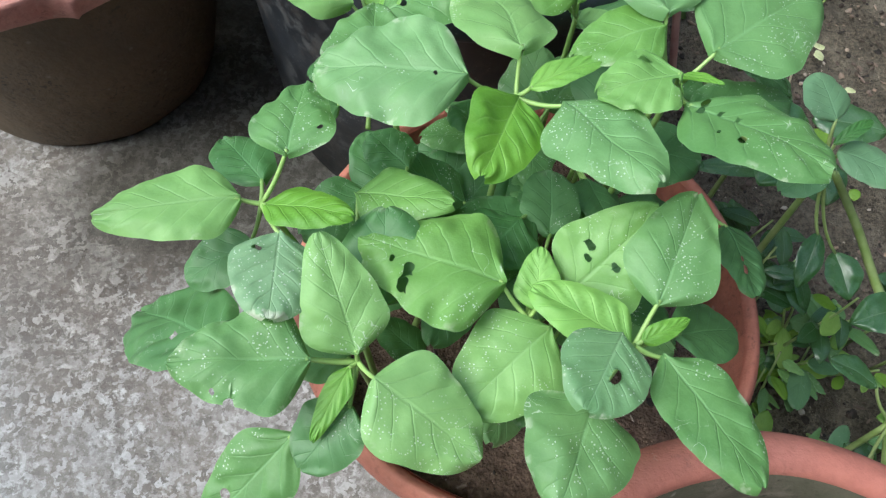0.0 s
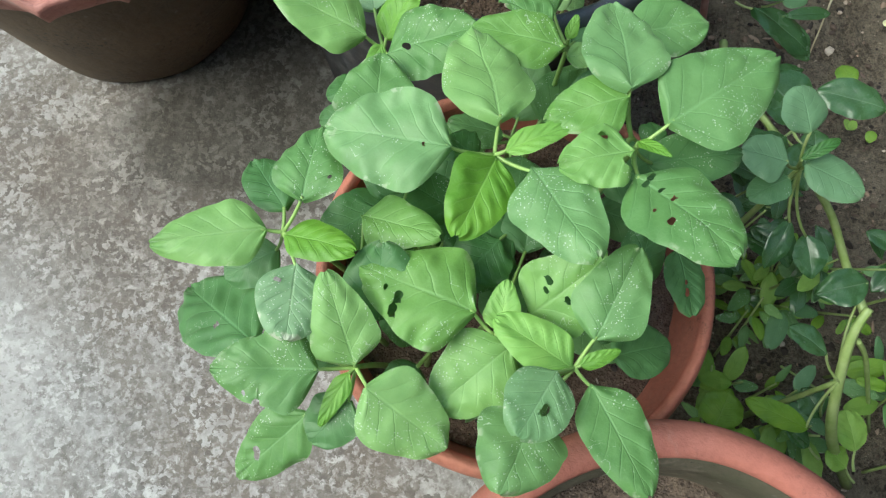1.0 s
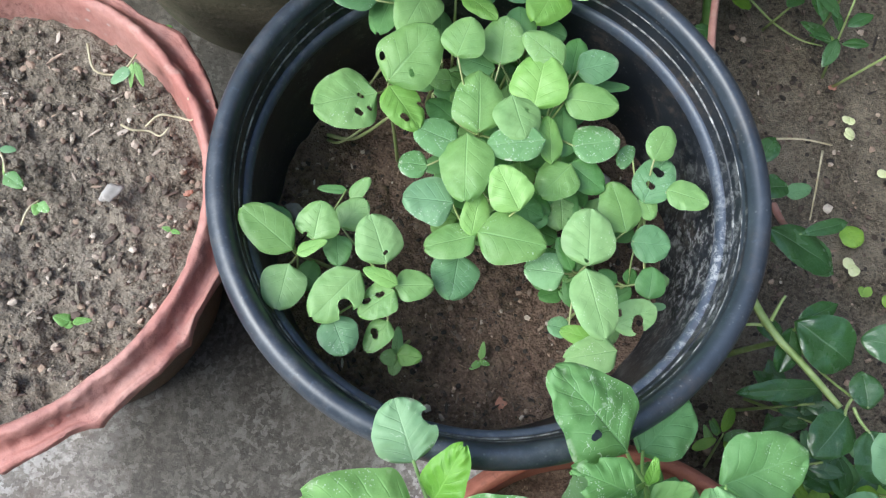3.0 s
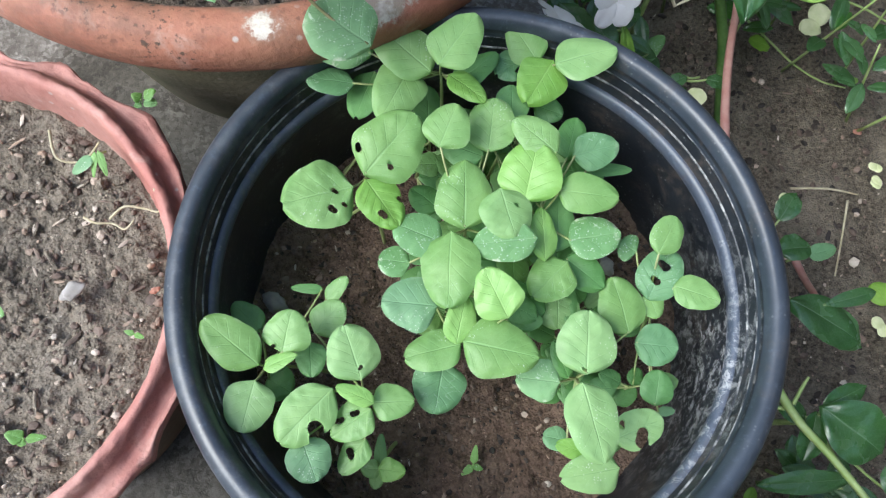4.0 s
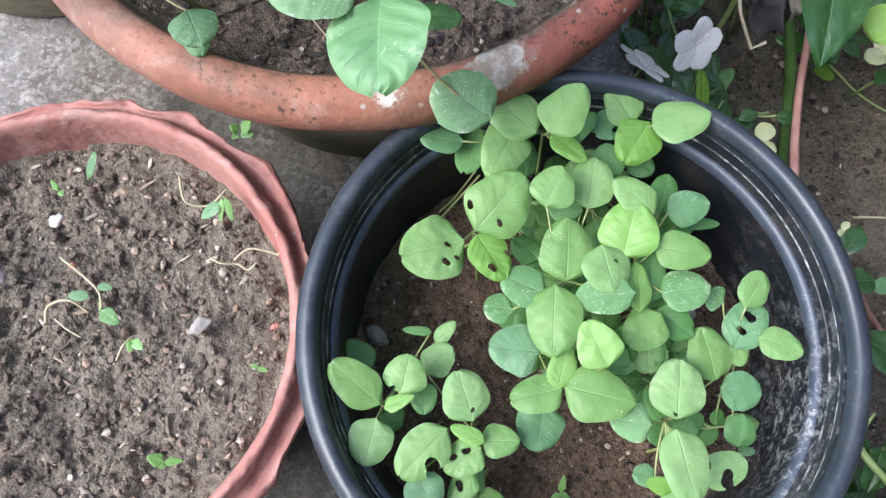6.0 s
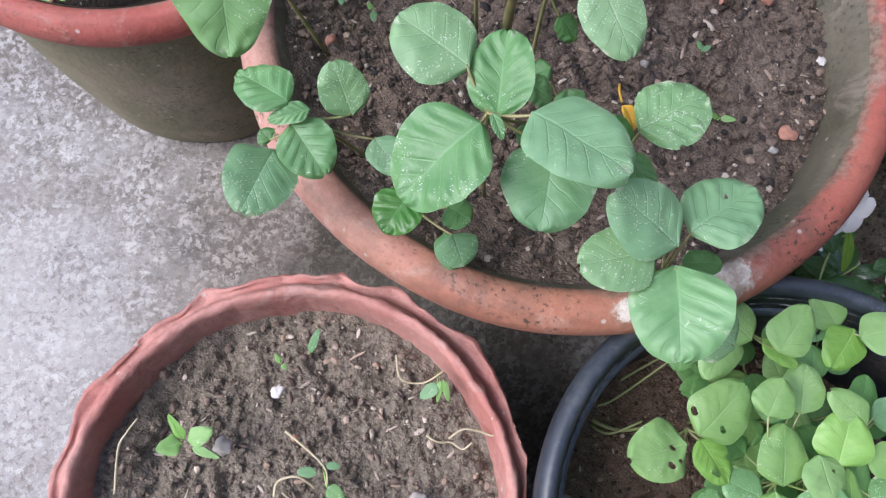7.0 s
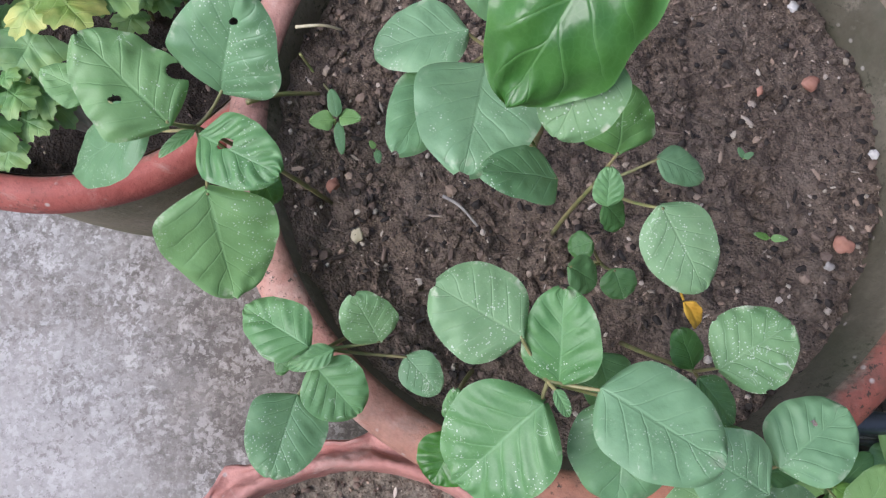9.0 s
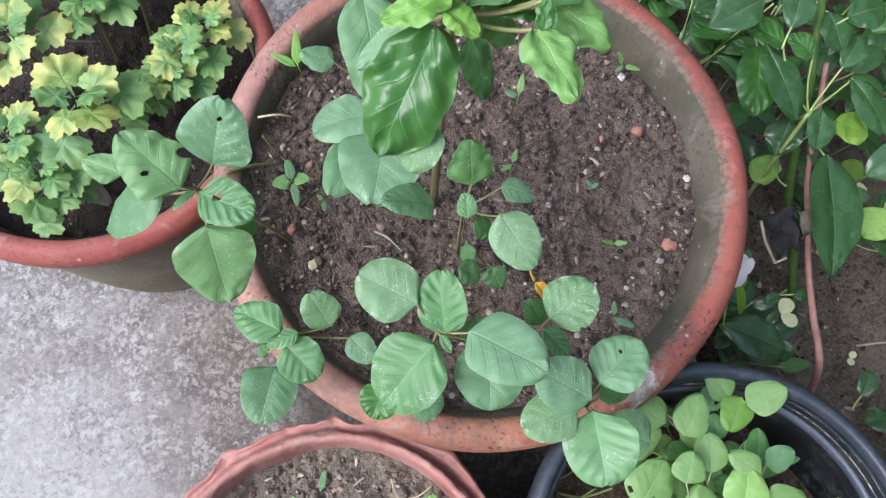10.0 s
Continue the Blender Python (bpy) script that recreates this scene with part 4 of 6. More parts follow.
soil("potting_soil", E_AT, 0.2385, 0.303, SOIL_E, "damp dark brown potting soil with grit", seed=6.0, amp=0.0055, size=0.024, rings=120, seg=320, bank=(3.65, 0.042))
soil("potting_soil", F_AT, 0.1775, 0.263, SOIL_F, "dark potting soil with chrysanthemum shade in its colour", seed=7.0, amp=0.006)

# ---- plants ----
p = plant('green', (0.159, 0.310, 0.171), (0.154, 0.315, 0.376))
leaf(p, (0.128, 0.308, 0.397), (0.055, 0.316, 0.381), 0.061, 'm', holes=((0.19, 0.0019, 0.0012),))
leaf(p, (0.154, 0.329, 0.395), (0.133, 0.395, 0.374), 0.056, 'l')
leaf(p, (0.159, 0.315, 0.384), (0.198, 0.335, 0.389), 0.016, 'y')
leaf(p, (0.155, 0.313, 0.379), (0.137, 0.261, 0.385), 0.040, 'y')
leaf(p, (0.174, 0.305, 0.388), (0.210, 0.253, 0.406), 0.053, 'm')
p = plant('green', (0.225, 0.320, 0.171), (0.233, 0.327, 0.383))
leaf(p, (0.227, 0.317, 0.403), (0.187, 0.305, 0.398), 0.039, 'l', holes=((0.34, -0.0120, 0.0022), (0.12, 0.0056, 0.0028),))
leaf(p, (0.248, 0.339, 0.397), (0.312, 0.392, 0.395), 0.063, 'm')
leaf(p, (0.230, 0.306, 0.396), (0.280, 0.259, 0.419), 0.057, 'm', holes=((0.11, 0.0043, 0.0023), (0.11, -0.0011, 0.0023), (0.23, 0.0007, 0.0014), (0.34, 0.0018, 0.0014), (0.33, -0.0109, 0.0011), (0.48, -0.0100, 0.0023),))
leaf(p, (0.233, 0.330, 0.387), (0.250, 0.319, 0.397), 0.009, 'y')
leaf(p, (0.247, 0.327, 0.364), (0.305, 0.342, 0.364), 0.033, 'd')
p = plant('green', (0.113, 0.363, 0.171), (0.078, 0.402, 0.322))
leaf(p, (0.083, 0.384, 0.349), (0.137, 0.399, 0.370), 0.052, 'm', holes=((0.24, -0.0004, 0.0026),))
leaf(p, (0.067, 0.402, 0.336), (0.006, 0.418, 0.352), 0.047, 'l')
leaf(p, (0.078, 0.410, 0.320), (0.095, 0.440, 0.343), 0.028, 'y')
leaf(p, (0.078, 0.399, 0.334), (0.070, 0.380, 0.334), 0.010, 'y')
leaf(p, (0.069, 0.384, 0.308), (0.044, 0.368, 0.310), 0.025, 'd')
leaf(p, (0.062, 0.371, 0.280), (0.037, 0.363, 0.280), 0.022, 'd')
leaf(p, (0.068, 0.432, 0.318), (0.057, 0.469, 0.320), 0.039, 's', holes=((0.55, -0.0176, 0.0045),))
p = plant('green', (0.196, 0.389, 0.171), (0.199, 0.415, 0.334))
leaf(p, (0.190, 0.391, 0.374), (0.133, 0.396, 0.374), 0.037, 'l')
leaf(p, (0.184, 0.410, 0.360), (0.149, 0.425, 0.364), 0.032, 'm', holes=((0.9, 0.0060, 0.0050), (0.75, -0.0090, 0.0030),))
leaf(p, (0.188, 0.432, 0.342), (0.146, 0.480, 0.357), 0.055, 'm', holes=((0.35, 0.0097, 0.0029),))
leaf(p, (0.206, 0.432, 0.311), (0.243, 0.462, 0.306), 0.038, 'd')
leaf(p, (0.197, 0.414, 0.344), (0.201, 0.429, 0.351), 0.009, 'y')
leaf(p, (0.198, 0.405, 0.339), (0.226, 0.411, 0.339), 0.018, 'l')
p = plant('green', (0.226, 0.330, 0.171), (0.234, 0.339, 0.372))
leaf(p, (0.223, 0.353, 0.404), (0.213, 0.414, 0.392), 0.052, 'm')
leaf(p, (0.225, 0.352, 0.397), (0.179, 0.335, 0.387), 0.039, 'l')
leaf(p, (0.231, 0.413, 0.362), (0.283, 0.429, 0.362), 0.042, 'm')
leaf(p, (0.245, 0.341, 0.360), (0.258, 0.353, 0.360), 0.021, 'd')
p = plant('green', (0.083, 0.268, 0.171), (0.036, 0.264, 0.338))
leaf(p, (0.048, 0.277, 0.365), (0.051, 0.327, 0.356), 0.042, 'm', holes=((0.31, -0.0132, 0.0013),))
leaf(p, (0.034, 0.280, 0.332), (0.005, 0.315, 0.315), 0.031, 'd')
leaf(p, (0.027, 0.263, 0.345), (-0.039, 0.246, 0.343), 0.042, 'l')
leaf(p, (0.037, 0.262, 0.341), (0.082, 0.254, 0.353), 0.028, 'y')
leaf(p, (0.049, 0.243, 0.352), (0.051, 0.198, 0.357), 0.041, 's', holes=((0.25, -0.0089, 0.0019),))
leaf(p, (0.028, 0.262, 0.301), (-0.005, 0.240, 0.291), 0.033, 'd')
p = plant('green', (0.111, 0.208, 0.171), (0.090, 0.190, 0.333))
leaf(p, (0.024, 0.200, 0.314), (-0.042, 0.241, 0.238), 0.056, 'd', holes=((0.34, 0.0064, 0.0021),))
leaf(p, (0.070, 0.185, 0.347), (0.010, 0.179, 0.346), 0.051, 'm', holes=((0.54, 0.0200, 0.0028), (0.67, 0.0140, 0.0013),))
leaf(p, (0.090, 0.190, 0.342), (0.067, 0.238, 0.364), 0.041, 'l')
leaf(p, (0.087, 0.187, 0.336), (0.073, 0.154, 0.325), 0.013, 'y')
leaf(p, (0.098, 0.178, 0.349), (0.148, 0.150, 0.333), 0.051, 'l')
leaf(p, (0.063, 0.161, 0.306), (0.020, 0.117, 0.265), 0.040, 'm', holes=((0.62, -0.0029, 0.0036),))
leaf(p, (0.089, 0.171, 0.327), (0.068, 0.144, 0.312), 0.034, 'd')
leaf(p, (0.086, 0.203, 0.297), (0.048, 0.201, 0.297), 0.027, 'd')
p = plant('green', (0.173, 0.227, 0.171), (0.169, 0.218, 0.333))
leaf(p, (0.155, 0.228, 0.350), (0.084, 0.248, 0.343), 0.067, 'l', holes=((0.61, 0.0089, 0.0032), (0.62, 0.0174, 0.0032), (0.73, 0.0061, 0.0016),))
leaf(p, (0.171, 0.219, 0.341), (0.172, 0.250, 0.347), 0.023, 'y')
leaf(p, (0.179, 0.213, 0.338), (0.138, 0.172, 0.329), 0.053, 'l')
leaf(p, (0.180, 0.267, 0.306), (0.135, 0.285, 0.311), 0.055, 'd')
leaf(p, (0.187, 0.278, 0.306), (0.187, 0.319, 0.311), 0.035, 'd')
p = plant('green', (0.211, 0.215, 0.171), (0.215, 0.203, 0.348))
leaf(p, (0.214, 0.202, 0.349), (0.166, 0.226, 0.352), 0.032, 'y')
leaf(p, (0.199, 0.197, 0.378), (0.179, 0.160, 0.388), 0.038, 's', holes=((0.54, 0.0042, 0.0028),))
leaf(p, (0.194, 0.177, 0.352), (0.177, 0.129, 0.350), 0.058, 'm')
leaf(p, (0.220, 0.193, 0.367), (0.253, 0.137, 0.375), 0.039, 'm')
leaf(p, (0.240, 0.214, 0.339), (0.283, 0.229, 0.314), 0.034, 'd')
leaf(p, (0.217, 0.204, 0.351), (0.239, 0.215, 0.356), 0.010, 'y')
leaf(p, (0.222, 0.218, 0.362), (0.242, 0.273, 0.374), 0.045, 'm')
p = plant('green', (0.192, 0.240, 0.171), (0.192, 0.232, 0.322))
leaf(p, (0.189, 0.233, 0.333), (0.227, 0.267, 0.366), 0.053, 'l', holes=((0.39, 0.0099, 0.0025), (0.30, 0.0070, 0.0019), (0.41, -0.0061, 0.0022),))
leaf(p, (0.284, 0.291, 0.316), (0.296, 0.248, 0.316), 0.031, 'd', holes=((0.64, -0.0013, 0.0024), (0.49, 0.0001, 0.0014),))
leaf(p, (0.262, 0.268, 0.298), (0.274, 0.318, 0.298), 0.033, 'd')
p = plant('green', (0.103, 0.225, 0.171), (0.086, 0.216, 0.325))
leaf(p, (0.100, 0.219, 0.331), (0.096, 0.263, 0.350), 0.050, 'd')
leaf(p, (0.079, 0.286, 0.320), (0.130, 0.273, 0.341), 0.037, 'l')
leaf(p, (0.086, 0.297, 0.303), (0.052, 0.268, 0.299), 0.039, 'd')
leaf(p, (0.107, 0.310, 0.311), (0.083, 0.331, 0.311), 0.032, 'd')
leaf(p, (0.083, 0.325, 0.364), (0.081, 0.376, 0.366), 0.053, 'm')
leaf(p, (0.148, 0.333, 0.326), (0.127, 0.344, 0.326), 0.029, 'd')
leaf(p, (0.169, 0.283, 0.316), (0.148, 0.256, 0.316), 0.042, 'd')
p = plant('seedling', (0.028, 0.579, 0.172), (-0.004, 0.569, 0.281))
leaf(p, (-0.005, 0.567, 0.300), (-0.037, 0.594, 0.309), 0.028, 'q')
leaf(p, (0.008, 0.574, 0.298), (0.014, 0.599, 0.304), 0.030, 'q', holes=((0.06, 0.0063, 0.0020),))
leaf(p, (-0.003, 0.565, 0.298), (0.017, 0.573, 0.301), 0.011, 'r')
leaf(p, (-0.008, 0.559, 0.296), (-0.015, 0.529, 0.296), 0.030, 'q')
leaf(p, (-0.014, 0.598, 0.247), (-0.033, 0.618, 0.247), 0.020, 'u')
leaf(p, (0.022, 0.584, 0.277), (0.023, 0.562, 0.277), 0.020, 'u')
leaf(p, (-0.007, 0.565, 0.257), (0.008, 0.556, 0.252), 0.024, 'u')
leaf(p, (0.029, 0.620, 0.267), (0.008, 0.622, 0.267), 0.007, 'u')
leaf(p, (0.031, 0.612, 0.271), (0.045, 0.626, 0.276), 0.012, 'q')
p = plant('seedling', (0.067, 0.562, 0.172), (0.055, 0.552, 0.276))
leaf(p, (0.038, 0.552, 0.301), (0.007, 0.522, 0.299), 0.031, 'q', holes=((0.57, 0.0115, 0.0058),))
leaf(p, (0.055, 0.556, 0.302), (0.045, 0.588, 0.309), 0.033, 'q', holes=((0.22, -0.0011, 0.0014),))
leaf(p, (0.062, 0.543, 0.299), (0.040, 0.553, 0.303), 0.011, 'r')
leaf(p, (0.060, 0.544, 0.292), (0.086, 0.544, 0.292), 0.023, 'q')
leaf(p, (0.060, 0.540, 0.295), (0.036, 0.525, 0.291), 0.025, 'q', holes=((0.33, -0.0033, 0.0024), (0.67, -0.0045, 0.0024),))
leaf(p, (0.056, 0.524, 0.276), (0.040, 0.504, 0.273), 0.019, 'q', holes=((0.47, -0.0023, 0.0029),))
leaf(p, (0.019, 0.525, 0.291), (0.028, 0.500, 0.288), 0.027, 'b')
leaf(p, (0.024, 0.590, 0.274), (0.042, 0.609, 0.279), 0.024, 'q')
p = plant('seedling', (0.113, 0.734, 0.172), (0.110, 0.762, 0.296))
leaf(p, (0.064, 0.763, 0.318), (0.018, 0.791, 0.327), 0.043, 't')
leaf(p, (0.102, 0.751, 0.316), (0.065, 0.784, 0.322), 0.034, 'q')
leaf(p, (0.105, 0.737, 0.349), (0.130, 0.770, 0.353), 0.033, 'q')
leaf(p, (0.052, 0.750, 0.304), (0.021, 0.752, 0.308), 0.022, 'b')
leaf(p, (0.090, 0.761, 0.308), (0.069, 0.722, 0.308), 0.036, 'q')
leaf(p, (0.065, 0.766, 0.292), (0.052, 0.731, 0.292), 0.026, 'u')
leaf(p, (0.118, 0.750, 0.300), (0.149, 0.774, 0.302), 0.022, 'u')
leaf(p, (0.114, 0.754, 0.308), (0.138, 0.734, 0.308), 0.018, 'r')
p = plant('seedling', (0.165, 0.734, 0.172), (0.179, 0.777, 0.281))
leaf(p, (0.175, 0.765, 0.304), (0.158, 0.794, 0.308), 0.028, 'q')
leaf(p, (0.184, 0.756, 0.317), (0.225, 0.765, 0.321), 0.034, 'q')
leaf(p, (0.185, 0.764, 0.308), (0.165, 0.734, 0.304), 0.035, 'r')
leaf(p, (0.169, 0.774, 0.296), (0.148, 0.760, 0.296), 0.025, 'b', holes=((0.43, 0.0057, 0.0020),))
leaf(p, (0.176, 0.747, 0.277), (0.196, 0.739, 0.277), 0.019, 'u')
leaf(p, (0.157, 0.727, 0.292), (0.158, 0.754, 0.294), 0.024, 'u')
p = plant('seedling', (0.069, 0.678, 0.172), (0.058, 0.688, 0.290))
leaf(p, (0.058, 0.681, 0.313), (0.092, 0.718, 0.323), 0.046, 'q', holes=((0.21, 0.0137, 0.0026), (0.29, -0.0093, 0.0023),))
leaf(p, (0.051, 0.676, 0.306), (0.008, 0.663, 0.313), 0.046, 'q', holes=((0.26, 0.0004, 0.0020), (0.38, 0.0117, 0.0026), (0.20, 0.0104, 0.0016),))
leaf(p, (0.059, 0.679, 0.311), (0.079, 0.649, 0.305), 0.029, 'r', holes=((0.60, 0.0112, 0.0020), (0.68, -0.0045, 0.0027),))
p = plant('seedling', (0.123, 0.648, 0.172), (0.122, 0.652, 0.290))
leaf(p, (0.105, 0.695, 0.322), (0.117, 0.722, 0.328), 0.031, 'q')
leaf(p, (0.136, 0.701, 0.294), (0.109, 0.711, 0.294), 0.025, 'u')
leaf(p, (0.138, 0.700, 0.304), (0.144, 0.737, 0.308), 0.032, 'q')
leaf(p, (0.120, 0.648, 0.303), (0.122, 0.692, 0.309), 0.039, 'q')
leaf(p, (0.142, 0.670, 0.315), (0.150, 0.638, 0.313), 0.035, 'q', holes=((0.40, 0.0073, 0.0013),))
leaf(p, (0.111, 0.645, 0.309), (0.107, 0.596, 0.309), 0.038, 'q')
leaf(p, (0.106, 0.639, 0.302), (0.076, 0.652, 0.304), 0.030, 't')
leaf(p, (0.106, 0.671, 0.276), (0.088, 0.687, 0.276), 0.023, 'u')
leaf(p, (0.086, 0.633, 0.280), (0.065, 0.636, 0.280), 0.022, 't')
leaf(p, (0.164, 0.638, 0.312), (0.124, 0.635, 0.310), 0.026, 't')
p = plant('seedling', (0.165, 0.655, 0.172), (0.171, 0.661, 0.284))
leaf(p, (0.180, 0.692, 0.317), (0.153, 0.715, 0.321), 0.025, 'q')
leaf(p, (0.158, 0.663, 0.309), (0.168, 0.701, 0.318), 0.041, 'r')
leaf(p, (0.180, 0.670, 0.310), (0.218, 0.663, 0.312), 0.027, 'q')
leaf(p, (0.195, 0.699, 0.297), (0.226, 0.706, 0.299), 0.026, 'b')
leaf(p, (0.194, 0.703, 0.283), (0.203, 0.733, 0.285), 0.023, 'u')
leaf(p, (0.199, 0.707, 0.270), (0.221, 0.699, 0.270), 0.019, 'u')
leaf(p, (0.208, 0.698, 0.275), (0.241, 0.698, 0.275), 0.011, 'u')
leaf(p, (0.171, 0.628, 0.294), (0.170, 0.662, 0.300), 0.018, 'r')
leaf(p, (0.181, 0.637, 0.285), (0.185, 0.676, 0.287), 0.025, 'u')
leaf(p, (0.188, 0.642, 0.292), (0.222, 0.646, 0.294), 0.030, 't')
p = plant('seedling', (0.182, 0.633, 0.172), (0.191, 0.635, 0.268))
leaf(p, (0.186, 0.628, 0.292), (0.162, 0.606, 0.290), 0.031, 'q')
leaf(p, (0.187, 0.633, 0.283), (0.211, 0.613, 0.279), 0.025, 'u')
leaf(p, (0.184, 0.614, 0.263), (0.183, 0.590, 0.261), 0.031, 'q')
leaf(p, (0.195, 0.623, 0.254), (0.203, 0.610, 0.254), 0.022, 'u')
p = plant('seedling', (0.118, 0.586, 0.172), (0.115, 0.579, 0.276))
leaf(p, (0.102, 0.602, 0.289), (0.067, 0.606, 0.291), 0.036, 'b')
leaf(p, (0.143, 0.589, 0.308), (0.129, 0.619, 0.314), 0.031, 'r')
leaf(p, (0.112, 0.577, 0.293), (0.119, 0.606, 0.299), 0.021, 'r')
leaf(p, (0.115, 0.577, 0.292), (0.080, 0.570, 0.290), 0.027, 'q')
leaf(p, (0.116, 0.578, 0.298), (0.161, 0.566, 0.302), 0.039, 'q')
leaf(p, (0.105, 0.569, 0.279), (0.098, 0.537, 0.275), 0.035, 'b')
leaf(p, (0.162, 0.604, 0.272), (0.155, 0.589, 0.269), 0.025, 'u')
p = plant('seedling', (0.184, 0.568, 0.172), (0.192, 0.558, 0.261))
leaf(p, (0.193, 0.557, 0.284), (0.197, 0.597, 0.290), 0.039, 'q', holes=((0.08, 0.0017, 0.0014),))
leaf(p, (0.227, 0.584, 0.272), (0.218, 0.621, 0.278), 0.032, 'q')
leaf(p, (0.185, 0.550, 0.304), (0.195, 0.503, 0.300), 0.033, 'q')
leaf(p, (0.178, 0.554, 0.276), (0.150, 0.558, 0.276), 0.027, 't')
leaf(p, (0.184, 0.556, 0.274), (0.175, 0.579, 0.280), 0.012, 'u')
leaf(p, (0.211, 0.518, 0.266), (0.243, 0.530, 0.270), 0.025, 'q', holes=((0.47, -0.0064, 0.0051), (0.25, 0.0061, 0.0022),))
leaf(p, (0.185, 0.519, 0.251), (0.169, 0.523, 0.251), 0.016, 'b')
leaf(p, (0.213, 0.501, 0.266), (0.175, 0.496, 0.266), 0.028, 'q')
leaf(p, (0.198, 0.510, 0.261), (0.175, 0.517, 0.261), 0.014, 'r')
p = plant('seedling', (0.230, 0.607, 0.172), (0.248, 0.604, 0.258))
leaf(p, (0.238, 0.639, 0.273), (0.227, 0.646, 0.273), 0.020, 't')
leaf(p, (0.241, 0.606, 0.274), (0.261, 0.639, 0.278), 0.030, 'b', holes=((0.64, -0.0003, 0.0036), (0.34, 0.0009, 0.0029),))
leaf(p, (0.247, 0.633, 0.288), (0.261, 0.657, 0.292), 0.022, 'q')
leaf(p, (0.257, 0.613, 0.281), (0.285, 0.601, 0.285), 0.023, 'q')
leaf(p, (0.242, 0.611, 0.273), (0.248, 0.594, 0.270), 0.017, 'q')
leaf(p, (0.232, 0.579, 0.266), (0.261, 0.575, 0.266), 0.028, 'b')
leaf(p, (0.244, 0.539, 0.254), (0.249, 0.562, 0.258), 0.023, 'u')
leaf(p, (0.237, 0.555, 0.234), (0.243, 0.567, 0.234), 0.012, 'u')
leaf(p, (0.251, 0.536, 0.238), (0.263, 0.537, 0.238), 0.007, 'b')
p = plant('seedling', (0.076, 0.528, 0.172), (0.062, 0.506, 0.216))
leaf(p, (0.062, 0.507, 0.237), (0.080, 0.504, 0.237), 0.016, 'r')
leaf(p, (0.063, 0.507, 0.222), (0.050, 0.507, 0.222), 0.013, 'q')
leaf(p, (0.063, 0.507, 0.218), (0.064, 0.530, 0.222), 0.009, 'u')
leaf(p, (0.062, 0.506, 0.221), (0.059, 0.494, 0.221), 0.011, 'q')
p = plant('broad', (-0.229, 0.985, 0.306), (-0.278, 0.980, 0.481))
leaf(p, (-0.284, 0.972, 0.504), (-0.323, 1.014, 0.524), 0.053, 'm', holes=((0.42, 0.0104, 0.0025), (0.25, -0.0245, 0.0061),))
leaf(p, (-0.261, 0.991, 0.496), (-0.241, 1.021, 0.542), 0.058, 'n', holes=((0.73, -0.0007, 0.0021),))
leaf(p, (-0.275, 0.973, 0.488), (-0.233, 0.946, 0.496), 0.038, 'e', holes=((0.36, 0.0016, 0.0037),))
leaf(p, (-0.270, 0.942, 0.492), (-0.267, 0.893, 0.446), 0.064, 'm')
leaf(p, (-0.315, 0.993, 0.456), (-0.375, 0.985, 0.408), 0.048, 'n')
leaf(p, (-0.349, 1.020, 0.441), (-0.381, 1.038, 0.441), 0.028, 'm')
leaf(p, (-0.277, 0.976, 0.487), (-0.297, 0.964, 0.483), 0.008, 'e')
leaf(p, (-0.248, 0.957, 0.472), (-0.243, 0.942, 0.457), 0.018, 'd')
p = plant('broad', (-0.188, 0.891, 0.306), (-0.223, 0.865, 0.425))
leaf(p, (-0.229, 0.865, 0.446), (-0.266, 0.891, 0.434), 0.035, 'e')
leaf(p, (-0.191, 0.866, 0.428), (-0.203, 0.890, 0.453), 0.032, 's')
leaf(p, (-0.229, 0.857, 0.433), (-0.206, 0.827, 0.421), 0.038, 'e')
leaf(p, (-0.239, 0.841, 0.427), (-0.255, 0.797, 0.430), 0.046, 'n')
leaf(p, (-0.178, 0.859, 0.412), (-0.160, 0.836, 0.407), 0.025, 'n')
leaf(p, (-0.216, 0.863, 0.441), (-0.242, 0.855, 0.439), 0.014, 'e')
leaf(p, (-0.246, 0.856, 0.409), (-0.254, 0.863, 0.409), 0.014, 'd')
p = plant('broad', (-0.097, 0.863, 0.306), (-0.110, 0.836, 0.495))
leaf(p, (-0.121, 0.856, 0.508), (-0.161, 0.883, 0.514), 0.046, 's')
leaf(p, (-0.105, 0.833, 0.494), (-0.101, 0.878, 0.512), 0.037, 'e')
leaf(p, (-0.114, 0.826, 0.502), (-0.157, 0.792, 0.475), 0.058, 'e')
leaf(p, (-0.088, 0.831, 0.506), (-0.039, 0.793, 0.516), 0.053, 'n')
leaf(p, (-0.071, 0.826, 0.484), (-0.079, 0.776, 0.474), 0.053, 'n')
leaf(p, (-0.108, 0.832, 0.502), (-0.102, 0.819, 0.497), 0.007, 'e')
leaf(p, (-0.077, 0.850, 0.463), (-0.073, 0.819, 0.463), 0.031, 'd')
p = plant('broad', (-0.105, 1.016, 0.306), (-0.119, 1.016, 0.478))
leaf(p, (-0.126, 0.996, 0.503), (-0.143, 0.936, 0.511), 0.067, 'n')
leaf(p, (-0.132, 1.024, 0.486), (-0.184, 1.017, 0.481), 0.044, 'n')
leaf(p, (-0.144, 1.005, 0.477), (-0.175, 0.957, 0.487), 0.040, 'n')
leaf(p, (-0.121, 1.006, 0.503), (-0.081, 1.011, 0.513), 0.031, 'e')
leaf(p, (-0.097, 0.931, 0.507), (-0.136, 0.930, 0.531), 0.031, 'n')
leaf(p, (-0.160, 1.123, 0.408), (-0.191, 1.136, 0.413), 0.032, 'b')
p = plant('broad', (-0.065, 0.950, 0.306), (-0.071, 0.938, 0.471))
